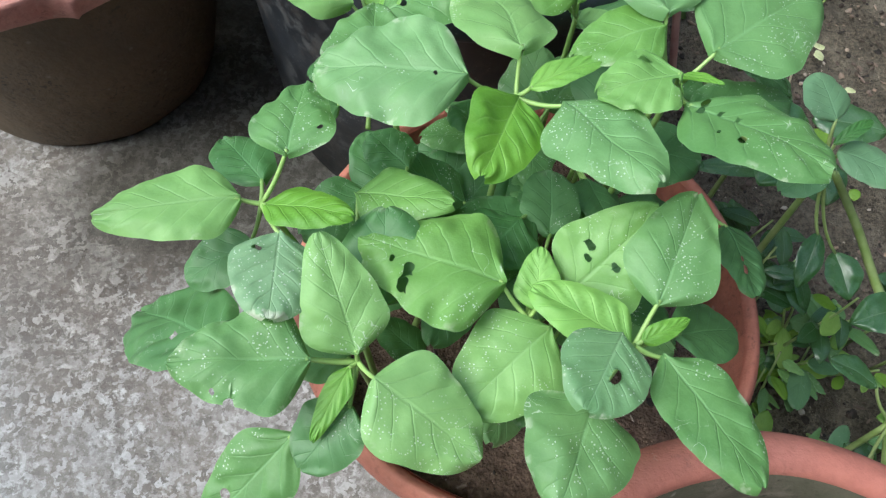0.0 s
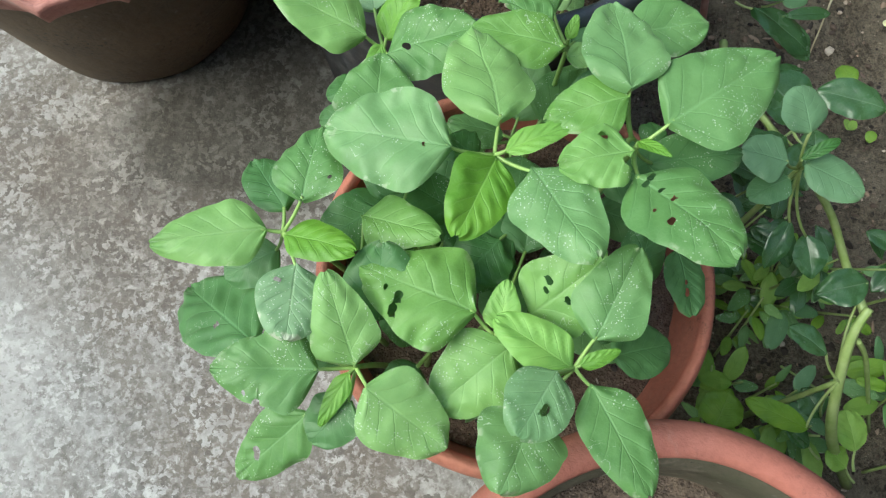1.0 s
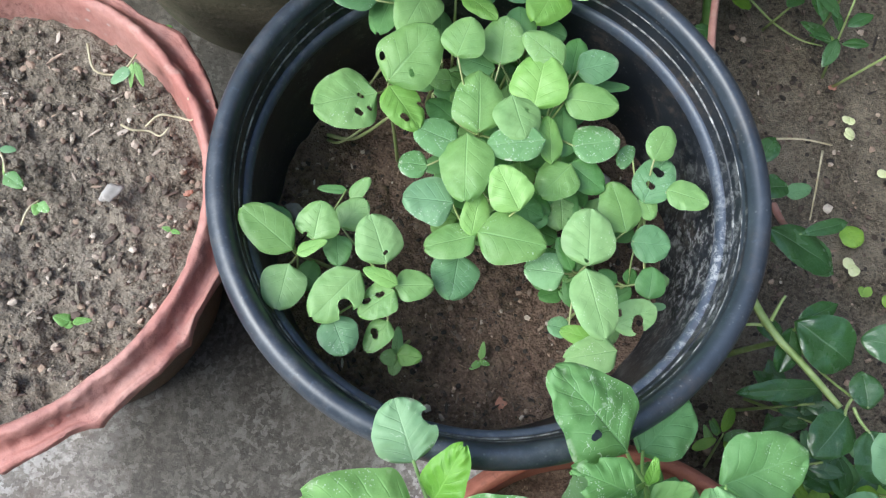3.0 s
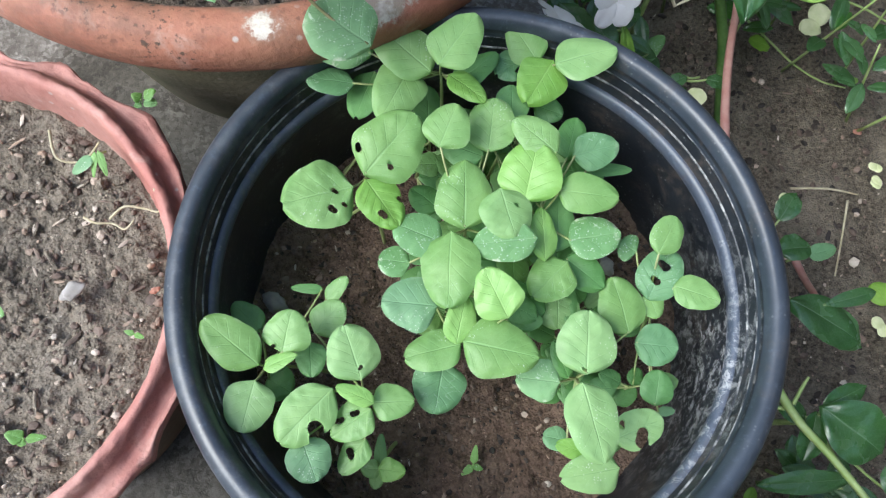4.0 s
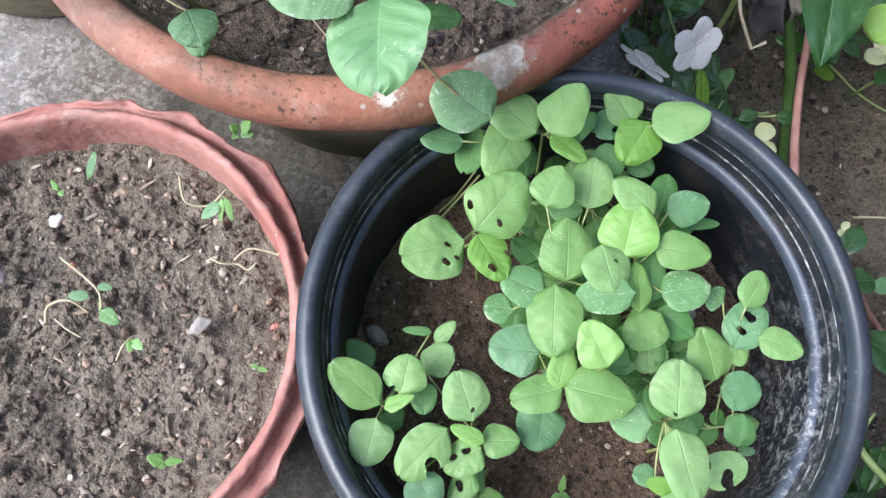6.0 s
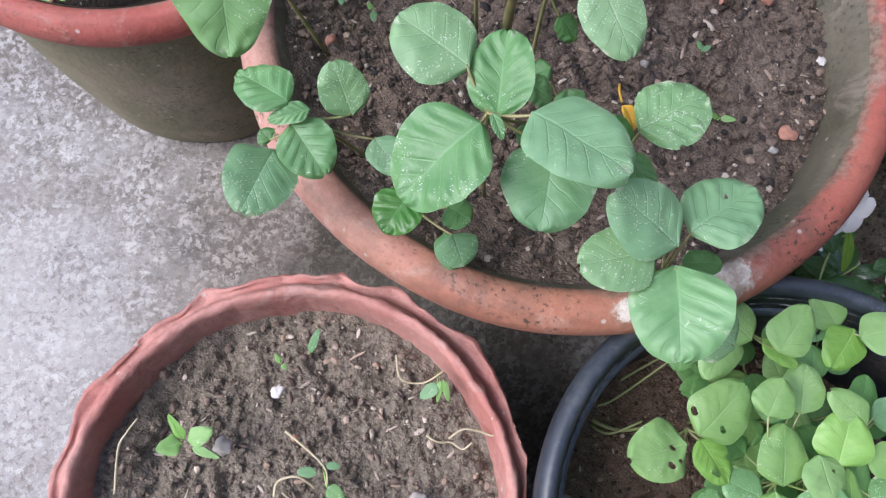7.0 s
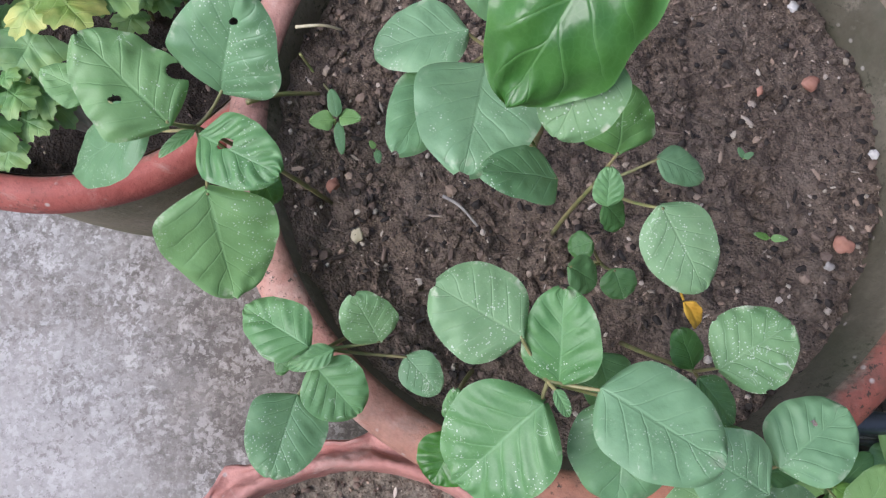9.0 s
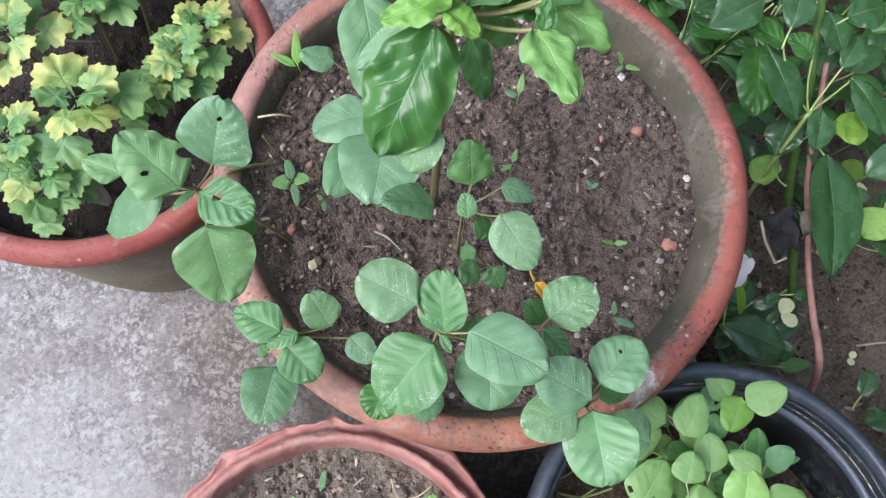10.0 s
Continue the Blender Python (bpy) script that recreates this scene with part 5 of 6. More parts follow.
leaf(p, (-0.067, 0.941, 0.507), (-0.065, 0.969, 0.529), 0.039, 'm')
leaf(p, (-0.074, 0.917, 0.503), (-0.073, 0.934, 0.513), 0.015, 'e')
leaf(p, (-0.050, 0.914, 0.511), (-0.029, 0.873, 0.495), 0.039, 's')
leaf(p, (-0.041, 0.945, 0.489), (-0.014, 0.935, 0.479), 0.021, 'n')
leaf(p, (-0.060, 0.933, 0.447), (-0.048, 0.922, 0.437), 0.022, 'd')
p = plant('broad', (-0.046, 0.928, 0.306), (-0.049, 0.912, 0.378))
leaf(p, (-0.077, 0.905, 0.414), (-0.059, 0.895, 0.404), 0.025, 'd')
leaf(p, (-0.049, 0.902, 0.409), (-0.043, 0.885, 0.399), 0.023, 'd')
leaf(p, (-0.059, 0.921, 0.404), (-0.073, 0.919, 0.394), 0.018, 'd')
p = plant('broad', (-0.023, 0.865, 0.306), (-0.023, 0.837, 0.448))
leaf(p, (-0.023, 0.836, 0.482), (0.015, 0.856, 0.488), 0.044, 's', holes=((0.04, 0.0657, 0.0012),))
leaf(p, (-0.024, 0.838, 0.449), (-0.030, 0.860, 0.454), 0.021, 'd')
leaf(p, (-0.024, 0.833, 0.456), (-0.006, 0.808, 0.448), 0.020, 'e')
p = plant('broad', (0.002, 0.820, 0.306), (0.009, 0.773, 0.406))
leaf(p, (0.011, 0.785, 0.456), (0.050, 0.812, 0.460), 0.047, 'n', holes=((0.60, 0.0054, 0.0014),))
leaf(p, (0.001, 0.765, 0.455), (0.000, 0.709, 0.453), 0.056, 'e')
leaf(p, (0.000, 0.773, 0.464), (-0.039, 0.799, 0.480), 0.045, 'n')
leaf(p, (-0.012, 0.771, 0.460), (-0.056, 0.760, 0.464), 0.040, 's')
leaf(p, (0.010, 0.785, 0.412), (-0.004, 0.806, 0.412), 0.028, 'd')
leaf(p, (0.018, 0.778, 0.417), (0.046, 0.780, 0.412), 0.018, 'd')
leaf(p, (0.065, 0.734, 0.374), (0.031, 0.758, 0.378), 0.044, 's')
p = plant('broad', (-0.133, 0.853, 0.306), (-0.153, 0.824, 0.383))
leaf(p, (-0.152, 0.812, 0.435), (-0.168, 0.788, 0.428), 0.033, 'k')
leaf(p, (-0.152, 0.819, 0.408), (-0.151, 0.838, 0.418), 0.016, 'e')
leaf(p, (-0.124, 0.804, 0.383), (-0.116, 0.784, 0.373), 0.031, 'n')
leaf(p, (-0.129, 0.812, 0.414), (-0.114, 0.802, 0.414), 0.025, 'd')
p = plant('pepper', (-0.081, 1.007, 0.304), (-0.080, 0.998, 0.650))
leaf(p, (-0.094, 0.972, 0.675), (-0.136, 0.920, 0.627), 0.052, 'k', fold=0.12, veins=5.0, quilt=0.03, wavy=3.0)
add_blade("leaf_fold", p, (-0.104, 0.936, 0.634), (-0.119, 0.912, 0.616), 0.032, "s", LEAF["s"])
leaf(p, (-0.041, 0.961, 0.680), (-0.028, 0.913, 0.680), 0.032, 'l', fold=0.1, veins=5.0, quilt=0.02, wavy=2.6)
leaf(p, (-0.025, 0.984, 0.670), (0.008, 0.956, 0.660), 0.034, 'l', veins=5.0, quilt=0.014, wavy=2.4)
leaf(p, (-0.130, 1.063, 0.590), (-0.127, 0.988, 0.560), 0.044, 'b', veins=5.0, quilt=0.012, wavy=2.4)
leaf(p, (-0.094, 1.026, 0.610), (-0.141, 1.003, 0.590), 0.019, 'b', veins=5.0, quilt=0.012, wavy=2.4)
leaf(p, (-0.092, 0.979, 0.685), (-0.125, 0.976, 0.680), 0.023, 'y', veins=5.0, quilt=0.012, wavy=2.4)
leaf(p, (-0.089, 0.978, 0.685), (-0.071, 0.962, 0.675), 0.019, 'y', veins=5.0, quilt=0.012, wavy=2.4)
leaf(p, (-0.062, 1.008, 0.640), (-0.039, 0.990, 0.620), 0.032, 'm', veins=5.0, quilt=0.012, wavy=2.4)
leaf(p, (-0.033, 0.972, 0.690), (-0.037, 0.957, 0.680), 0.012, 'k', veins=5.0, quilt=0.012, wavy=2.4)
leaf(p, (-0.053, 1.047, 0.546), (-0.040, 1.017, 0.496), 0.028, 'd', veins=5.0, quilt=0.012, wavy=2.4)
leaf(p, (-0.086, 0.974, 0.690), (-0.100, 1.002, 0.690), 0.028, 'y', veins=5.0, quilt=0.012, wavy=2.4)
leaf(p, (-0.074, 0.983, 0.680), (-0.041, 1.021, 0.660), 0.036, 'm', veins=5.0, quilt=0.012, wavy=2.4)
leaf(p, (-0.033, 0.978, 0.680), (0.003, 1.015, 0.660), 0.033, 'm', veins=5.0, quilt=0.012, wavy=2.4)
leaf(p, (-0.055, 0.987, 0.660), (-0.027, 0.990, 0.650), 0.020, 'k', veins=5.0, quilt=0.012, wavy=2.4)
# upper crown leaves out of view, added to cast shade on the soil
leaf(p, (-0.060, 1.010, 0.690), (-0.088, 1.068, 0.680), 0.040, 'k')
leaf(p, (-0.040, 1.012, 0.695), (-0.020, 1.078, 0.690), 0.042, 'm')
leaf(p, (-0.020, 1.000, 0.690), (0.040, 1.044, 0.690), 0.040, 'm')
leaf(p, (-0.050, 1.020, 0.720), (-0.046, 1.085, 0.735), 0.044, 'k')
leaf(p, (-0.030, 1.020, 0.730), (0.026, 1.070, 0.745), 0.042, 'l')
leaf(p, (-0.070, 1.020, 0.730), (-0.122, 1.070, 0.740), 0.040, 'm')
leaf(p, (-0.040, 1.040, 0.755), (0.010, 1.110, 0.765), 0.044, 'k')
leaf(p, (-0.060, 1.040, 0.760), (-0.085, 1.115, 0.770), 0.042, 'm')
leaf(p, (-0.045, 1.050, 0.780), (-0.030, 1.105, 0.800), 0.034, 'l')
p = plant('vine', (0.430, 0.365, -0.145), (0.408, 0.393, 0.240))
leaf(p, (0.397, 0.406, 0.275), (0.384, 0.439, 0.285), 0.040, 'b')
leaf(p, (0.380, 0.381, 0.275), (0.345, 0.386, 0.275), 0.039, 'b')
leaf(p, (0.393, 0.381, 0.275), (0.438, 0.364, 0.275), 0.037, 'b')
leaf(p, (0.389, 0.375, 0.260), (0.359, 0.357, 0.255), 0.027, 'b')
leaf(p, (0.387, 0.382, 0.280), (0.411, 0.397, 0.290), 0.010, 'k')
leaf(p, (0.426, 0.367, 0.190), (0.413, 0.328, 0.170), 0.020, 'v')
leaf(p, (0.450, 0.363, 0.170), (0.461, 0.327, 0.160), 0.029, 'v')
p = plant('vine', (0.518, 0.219, -0.145), (0.518, 0.250, 0.100))
leaf(p, (0.528, 0.338, 0.135), (0.483, 0.323, 0.125), 0.034, 'v')
leaf(p, (0.491, 0.268, 0.130), (0.456, 0.289, 0.130), 0.026, 'v')
leaf(p, (0.442, 0.201, 0.005), (0.453, 0.237, 0.015), 0.046, 'w')
leaf(p, (0.514, 0.207, 0.055), (0.452, 0.228, 0.055), 0.024, 'w')
leaf(p, (0.544, 0.222, 0.025), (0.525, 0.250, 0.025), 0.033, 'v')
leaf(p, (0.579, 0.193, 0.025), (0.569, 0.233, 0.025), 0.036, 'w')
leaf(p, (0.581, 0.176, 0.005), (0.562, 0.193, 0.005), 0.030, 'w')
leaf(p, (0.545, 0.507, 0.145), (0.482, 0.523, 0.135), 0.039, 'v')
leaf(p, (0.537, 0.193, 0.015), (0.512, 0.210, 0.015), 0.024, 'v')
leaf(p, (0.495, 0.188, -0.015), (0.472, 0.200, -0.015), 0.024, 'w')
p = plant('vine', (0.475, 0.546, -0.145), (0.452, 0.534, 0.075))
leaf(p, (0.495, 0.753, -0.005), (0.520, 0.785, -0.005), 0.026, 'v')
leaf(p, (0.520, 0.719, 0.005), (0.482, 0.716, 0.005), 0.033, 'v')
leaf(p, (0.515, 0.711, 0.005), (0.547, 0.717, 0.005), 0.019, 'b')
leaf(p, (0.447, 0.647, 0.075), (0.512, 0.605, 0.065), 0.050, 'v')
leaf(p, (0.479, 0.641, 0.075), (0.533, 0.653, 0.075), 0.016, 'v')
leaf(p, (0.442, 0.542, 0.095), (0.427, 0.501, 0.085), 0.025, 'v')
leaf(p, (0.436, 0.544, 0.115), (0.487, 0.504, 0.105), 0.053, 'v')
leaf(p, (0.443, 0.545, 0.105), (0.486, 0.562, 0.105), 0.019, 'v')
leaf(p, (0.467, 0.485, 0.095), (0.378, 0.483, 0.095), 0.020, 'v')
leaf(p, (0.443, 0.539, 0.075), (0.421, 0.549, 0.070), 0.021, 'v')
leaf(p, (0.435, 0.456, 0.165), (0.400, 0.424, 0.165), 0.035, 'v')
leaf(p, (0.439, 0.442, 0.185), (0.446, 0.400, 0.180), 0.040, 'v')
leaf(p, (0.472, 0.641, 0.065), (0.517, 0.602, 0.060), 0.037, 'v')
leaf(p, (0.496, 0.463, 0.105), (0.496, 0.498, 0.105), 0.030, 'v')
p = plant('vine', (0.377, 1.020, -0.145), (0.397, 1.086, 0.230))
leaf(p, (0.429, 1.045, 0.190), (0.408, 0.896, 0.154), 0.076, 'v')
leaf(p, (0.352, 1.176, 0.247), (0.336, 1.096, 0.218), 0.057, 'k')
leaf(p, (0.347, 1.165, 0.269), (0.373, 1.074, 0.240), 0.042, 'v')
leaf(p, (0.408, 1.084, 0.240), (0.392, 1.039, 0.226), 0.038, 'v')
leaf(p, (0.445, 1.081, 0.204), (0.480, 1.056, 0.204), 0.050, 'w')
leaf(p, (0.454, 1.119, 0.247), (0.480, 1.044, 0.233), 0.042, 'v')
leaf(p, (0.333, 1.197, 0.312), (0.266, 1.174, 0.305), 0.047, 'v')
leaf(p, (0.360, 1.153, 0.283), (0.317, 1.192, 0.283), 0.041, 'k')
leaf(p, (0.426, 1.191, 0.283), (0.437, 1.144, 0.269), 0.042, 'v')
leaf(p, (0.443, 1.175, 0.290), (0.493, 1.184, 0.290), 0.047, 'v')
leaf(p, (0.413, 1.108, 0.168), (0.388, 1.069, 0.146), 0.046, 'v')
leaf(p, (0.413, 1.058, 0.096), (0.387, 1.087, 0.089), 0.049, 'w')
leaf(p, (0.360, 1.161, 0.305), (0.384, 1.206, 0.312), 0.039, 'v')
leaf(p, (0.302, 1.227, 0.276), (0.267, 1.216, 0.276), 0.034, 'v')
leaf(p, (0.435, 1.124, 0.262), (0.471, 1.167, 0.262), 0.034, 'v')
leaf(p, (0.395, 1.136, 0.276), (0.369, 1.166, 0.283), 0.033, 'k')
leaf(p, (0.521, 0.979, 0.132), (0.490, 0.948, 0.118), 0.052, 'w')
p = plant('vine', (0.300, 0.915, -0.145), (0.311, 0.922, 0.100))
leaf(p, (0.305, 0.915, 0.120), (0.317, 0.879, 0.080), 0.017, 'w')
leaf(p, (0.240, 0.934, 0.130), (0.277, 0.894, 0.110), 0.037, 'v')
leaf(p, (0.280, 0.928, 0.110), (0.298, 0.893, 0.100), 0.028, 'v')
leaf(p, (0.295, 0.873, 0.060), (0.383, 0.825, 0.040), 0.055, 'v')
leaf(p, (0.390, 0.845, 0.020), (0.393, 0.814, 0.010), 0.031, 'v')
leaf(p, (0.397, 0.904, 0.040), (0.375, 0.896, 0.040), 0.016, 'v')
leaf(p, (0.417, 0.901, 0.040), (0.440, 0.894, 0.040), 0.018, 'v')
leaf(p, (0.280, 0.990, 0.110), (0.311, 1.020, 0.120), 0.051, 'k')
leaf(p, (0.361, 1.077, 0.090), (0.321, 1.053, 0.090), 0.040, 'k')

# ---- grit, stones and small things on the soils ----
crumbs("soil_grit", A_AT, 0.134, 0.180, 500, "brown grit on the potting soil", 0.005, 0.035, 2.0)
crumbs("soil_grit", B_AT, 0.142, 0.221, 500, "grey-brown grit on the potting soil", 0.007, 0.035, 3.0)
crumbs("soil_grit", C_AT, 0.160, 0.176, 4200, "fine reddish grit on the potting soil", 0.006, 0.035, 4.0, 0.0006, 0.0034, wide=0.164, lip=0.014)
crumbs("soil_grit", D_AT, 0.157, 0.222, 3000, "grey grit and clods on the soil", 0.0062, 0.026, 5.0, 0.0006, 0.0042, material=CLODS, wide=0.162, bank=(3.2, 0.006), lip=0.005)
crumbs("soil_grit", E_AT, 0.236, 0.303, 7500, "brown grit and bark bits on the soil", 0.0055, 0.024, 6.0, 0.0007, 0.0045, wide=0.2385, bank=(3.65, 0.042))
crumbs("soil_flecks", E_AT, 0.225, 0.304, 160, "pale straw and stone flecks on the soil", 0.0055, 0.024, 6.0, 0.0012, 0.0036, material=FLECKS, power=2, wide=0.2385, bank=(3.65, 0.042))
crumbs("soil_flecks", D_AT, 0.152, 0.223, 70, "pale stone flecks on the soil", 0.0062, 0.026, 5.0, 0.0010, 0.0032, material=FLECKS, power=2, wide=0.162, bank=(3.2, 0.006), lip=0.005)
crumbs("soil_grit", F_AT, 0.170, 0.263, 700, "dark grit on the soil", 0.006, 0.035, 7.0)

crumbs("soil_clods", D_AT, 0.153, 0.222, 420, "crumbly grey-brown clods on dry soil", 0.0062, 0.026, 5.0, 0.0015, 0.006, material=SOIL_D, power=2, wide=0.162, bank=(3.2, 0.006), lip=0.005)
crumbs("soil_clods", E_AT, 0.234, 0.303, 1200, "damp brown clods on the potting soil", 0.0055, 0.024, 6.0, 0.0018, 0.0075, material=SOIL_E, power=2, wide=0.2385, bank=(3.65, 0.042))
crumbs("soil_clods", C_AT, 0.158, 0.176, 600, "reddish brown clods on the potting soil", 0.006, 0.035, 4.0, 0.0015, 0.006, material=SOIL_C, power=2, wide=0.164, lip=0.014)

def bed_grit(count):
    """Clods and grit on the garden bed."""
    rng = random.Random(11)
    verts, faces = [], []
    for _ in range(count):
        x, y = 0.30 + 0.75 * rng.random() ** 1.5, rng.uniform(-0.3, 1.4)
        s = 0.001 + 0.005 * rng.random() ** 4
        vs, fs = pebble_shape(rng, s)
        h = garden_height(x, y)
        o = len(verts)
        verts += [(v.x + x, v.y + y, v.z + h + 0.3 * s) for v in vs]
        faces += [tuple(o + i for i in f) for f in fs]
    ob = part("soil_grit", (verts, faces), PEBBLES)
    for p in ob.data.polygons:
        p.use_smooth = False
    return tagged(ob, "dark clods and grit on the garden bed", "grit", kind="stuff")


bed_grit(14000)

stone("stone", (0.144, 0.474, 0.179), 0.0062, BRICK, "small pink brick chip on brown soil", 3)
stone("stone", (-0.015, 0.631, 0.185), 0.0105, GREYSTONE, "translucent grey stone on brown soil", 4)
stone("stone", (0.235, 0.647, 0.210), 0.0065, GREYSTONE, "grey stone among seedlings", 5)
stone("stone", (0.089, 0.552, 0.176), 0.0025, PALESTONE, "tiny pale pebble on brown soil", 6)
stone("stone", (-0.144, 0.631, 0.236), 0.0085, GREYSTONE, "flat grey chip on cracked soil", 7, 0.3)
stone("stone", (-0.298, 0.669, 0.240), 0.0075, GREYSTONE, "grey stone beside a small sprout", 8, 0.5)
stone("stone", (-0.259, 0.713, 0.240), 0.006, PALESTONE, "pale chip on grey soil", 9, 0.4)
stone("stone", (-0.088, 0.630, 0.238), 0.003, BRICK, "small orange pebble on grey soil", 10)
stone("stone", (-0.242, 0.677, 0.240), 0.003, BRICK, "small pink pebble on grey soil", 12)
stone("stone", (-0.228, 0.997, 0.310), 0.0062, BRICK, "reddish brick chip on dark soil", 13)
stone("stone", (0.150, 1.056, 0.310), 0.0075, BRICK, "orange brick chip on dark soil", 14)
stone("stone", (0.109, 1.053, 0.310), 0.0038, BRICK, "small orange pebble on dark soil", 15)
stone("stone", (0.152, 0.926, 0.310), 0.0078, BRICK, "flat red brick chip on dark soil", 16, 0.35)
stone("stone", (0.148, 1.123, 0.310), 0.0045, PALESTONE, "pale stone on dark soil", 17)
stone("stone", (0.189, 0.995, 0.310), 0.0042, PALESTONE, "pale grey stone on dark soil", 18)
stone("stone", (0.037, 0.986, 0.310), 0.0035, GREYSTONE, "small grey stone on dark soil", 19)
stone("stone", (-0.211, 0.958, 0.310), 0.005, STRAW, "straw-coloured chip on dark soil", 20, 0.3)
stone("stone", (0.138, 0.910, 0.310), 0.004, GREYSTONE, "flat brown chip on dark soil", 21, 0.3)
stone("stone", (0.687, 0.913, -0.120), 0.006, BRICK, "small reddish pebble on garden soil", 22, 0.5)


def strand(name, points, thick, material, label, category="root"):
    """A thin bent stalk lying on soil."""
    pts = [Vector(p) for p in points]
    fine = []
    for i in range(len(pts) - 1):
        a, b = pts[max(i - 1, 0)], pts[min(i + 2, len(pts) - 1)]
        for k in range(5):
            t = k / 5
            m0, m1 = (pts[i + 1] - a) * 0.5, (b - pts[i]) * 0.5
            fine.append((2 * t ** 3 - 3 * t ** 2 + 1) * pts[i] + (t ** 3 - 2 * t ** 2 + t) * m0 + (3 * t ** 2 - 2 * t ** 3) * pts[i + 1] + (t ** 3 - t ** 2) * m1)
    fine.append(pts[-1])
    n = len(fine) - 1
    ob = part(name, tube(fine, [thick * (1 - 0.35 * k / n) for k in range(n + 1)]), material)
    return tagged(ob, label, category)


PALE = "pale wilted seedling root lying on grey soil"
strand("root", [(-0.163, 0.743, 0.255), (-0.159, 0.725, 0.248), (-0.141, 0.722, 0.248), (-0.125, 0.730, 0.262)], 0.0011, STALK_DRY, PALE)
strand("root", [(-0.137, 0.681, 0.246), (-0.128, 0.676, 0.248), (-0.117, 0.676, 0.246), (-0.108, 0.671, 0.248), (-0.101, 0.676, 0.252)], 0.0010, STALK_DRY, PALE)
strand("root", [(-0.119, 0.679, 0.247), (-0.108, 0.686, 0.252), (-0.095, 0.685, 0.250), (-0.084, 0.682, 0.253), (-0.086, 0.695, 0.262)], 0.001, STALK_DRY, PALE)
strand("root", [(-0.248, 0.681, 0.248), (-0.226, 0.665, 0.256), (-0.214, 0.653, 0.254), (-0.212, 0.640, 0.250)], 0.0011, STALK_DRY, PALE)
strand("root", [(-0.253, 0.632, 0.246), (-0.250, 0.643, 0.252), (-0.235, 0.647, 0.254), (-0.222, 0.639, 0.247)], 0.0014, STALK_DRY, PALE)
strand("root", [(-0.247, 0.635, 0.246), (-0.237, 0.627, 0.246), (-0.226, 0.621, 0.246)], 0.0008, STALK_DRY, PALE)
strand("root", [(-0.375, 0.631, 0.246), (-0.376, 0.664, 0.250), (-0.370, 0.677, 0.253), (-0.360, 0.687, 0.262)], 0.0011, STALK_DRY, PALE)
strand("root", [(-0.330, 0.624, 0.245), (-0.320, 0.629, 0.250), (-0.319, 0.636, 0.247)], 0.0011, STALK_DRY, PALE)
strand("root", [(-0.199, 0.604, 0.246), (-0.194, 0.614, 0.250), (-0.188, 0.622, 0.248)], 0.001, STALK_DRY, PALE)
strand("stalk", [(0.010, 0.702, 0.183), (0.033, 0.693, 0.195), (0.061, 0.698, 0.225)], 0.0018, STALK_C, "pale green stalk leaning over brown soil", "stalk")
strand("stalk", [(0.010, 0.698, 0.181), (0.022, 0.690, 0.195), (0.047, 0.700, 0.210)], 0.0014, STALK_C, "pale green stalk leaning over brown soil", "stalk")
strand("stalk", [(0.015, 0.715, 0.185), (0.030, 0.721, 0.195), (0.068, 0.750, 0.240)], 0.0013, STALK_C, "pale green stalk leaning over brown soil", "stalk")
strand("stalk", [(0.037, 0.738, 0.185), (0.050, 0.746, 0.200), (0.065, 0.754, 0.240)], 0.0013, STALK_C, "pale green stalk leaning over brown soil", "stalk")
BARK = plain("dark_bark", (0.02, 0.017, 0.015), (0.05, 0.042, 0.036), 60.0, 0.45)
for place, size, seed in (((-0.086, 0.794, 0.286), 0.011, 41), ((-0.075, 0.788, 0.288), 0.009, 42), ((-0.094, 0.788, 0.288), 0.008, 43), ((0.174, 1.020, 0.274), 0.011, 44), ((0.155, 1.003, 0.274), 0.007, 45), ((-0.222, 0.934, 0.274), 0.006, 46), ((-0.227, 0.934, 0.276), 0.006, 47)):
    stone("bark_chip", place, size, BARK, "flat black bark chip on damp potting soil", seed, 0.25)
strand("twig", [(-0.145, 0.983, 0.312), (-0.133, 0.973, 0.316), (-0.121, 0.958, 0.312)], 0.0014, GREYSTONE, "grey twig lying on dark soil", "twig")
strand("twig", [(-0.070, 0.862, 0.312), (-0.057, 0.841, 0.316), (-0.043, 0.825, 0.312)], 0.0007, STALK_DRY, "thin straw lying on dark soil", "twig")
strand("stalk", [(-0.245, 1.108, 0.348), (-0.225, 1.107, 0.350), (-0.212, 1.109, 0.338)], 0.0014, STALK_DRY, "cut straw stalk by the pot rim", "stalk")
strand("stalk", [(-0.279, 1.046, 0.360), (-0.258, 1.056, 0.348), (-0.233, 1.066, 0.323)], 0.0022, STALK_E, "reddish stem leaning over the pot rim", "stalk")
strand("stalk", [(-0.244, 1.092, 0.338), (-0.234, 1.082, 0.316), (-0.218, 1.062, 0.312)], 0.0012, STALK_E, "thin reddish stem on dark soil", "stalk")


def sprout(root, leaves, label, group, stalk=STALK):
    """A tiny plant: stalk and a few blades given as (base, tip, width, kind)."""
    top = Vector(leaves[0][0])
    p = thing("sprout", root, label, "seedling", group)
    part("stem", tube(local(p, arc(root, top, 0.0, 4)), [0.0008] * 5, 6), stalk, p)
    for base, tip, width, kind in leaves:
        add_blade("leaf", p, base, tip, width, kind, LEAF[kind], nx=14, ny=8)
    return p


SPROUTS = "sprouts in the wavy-rimmed pot"
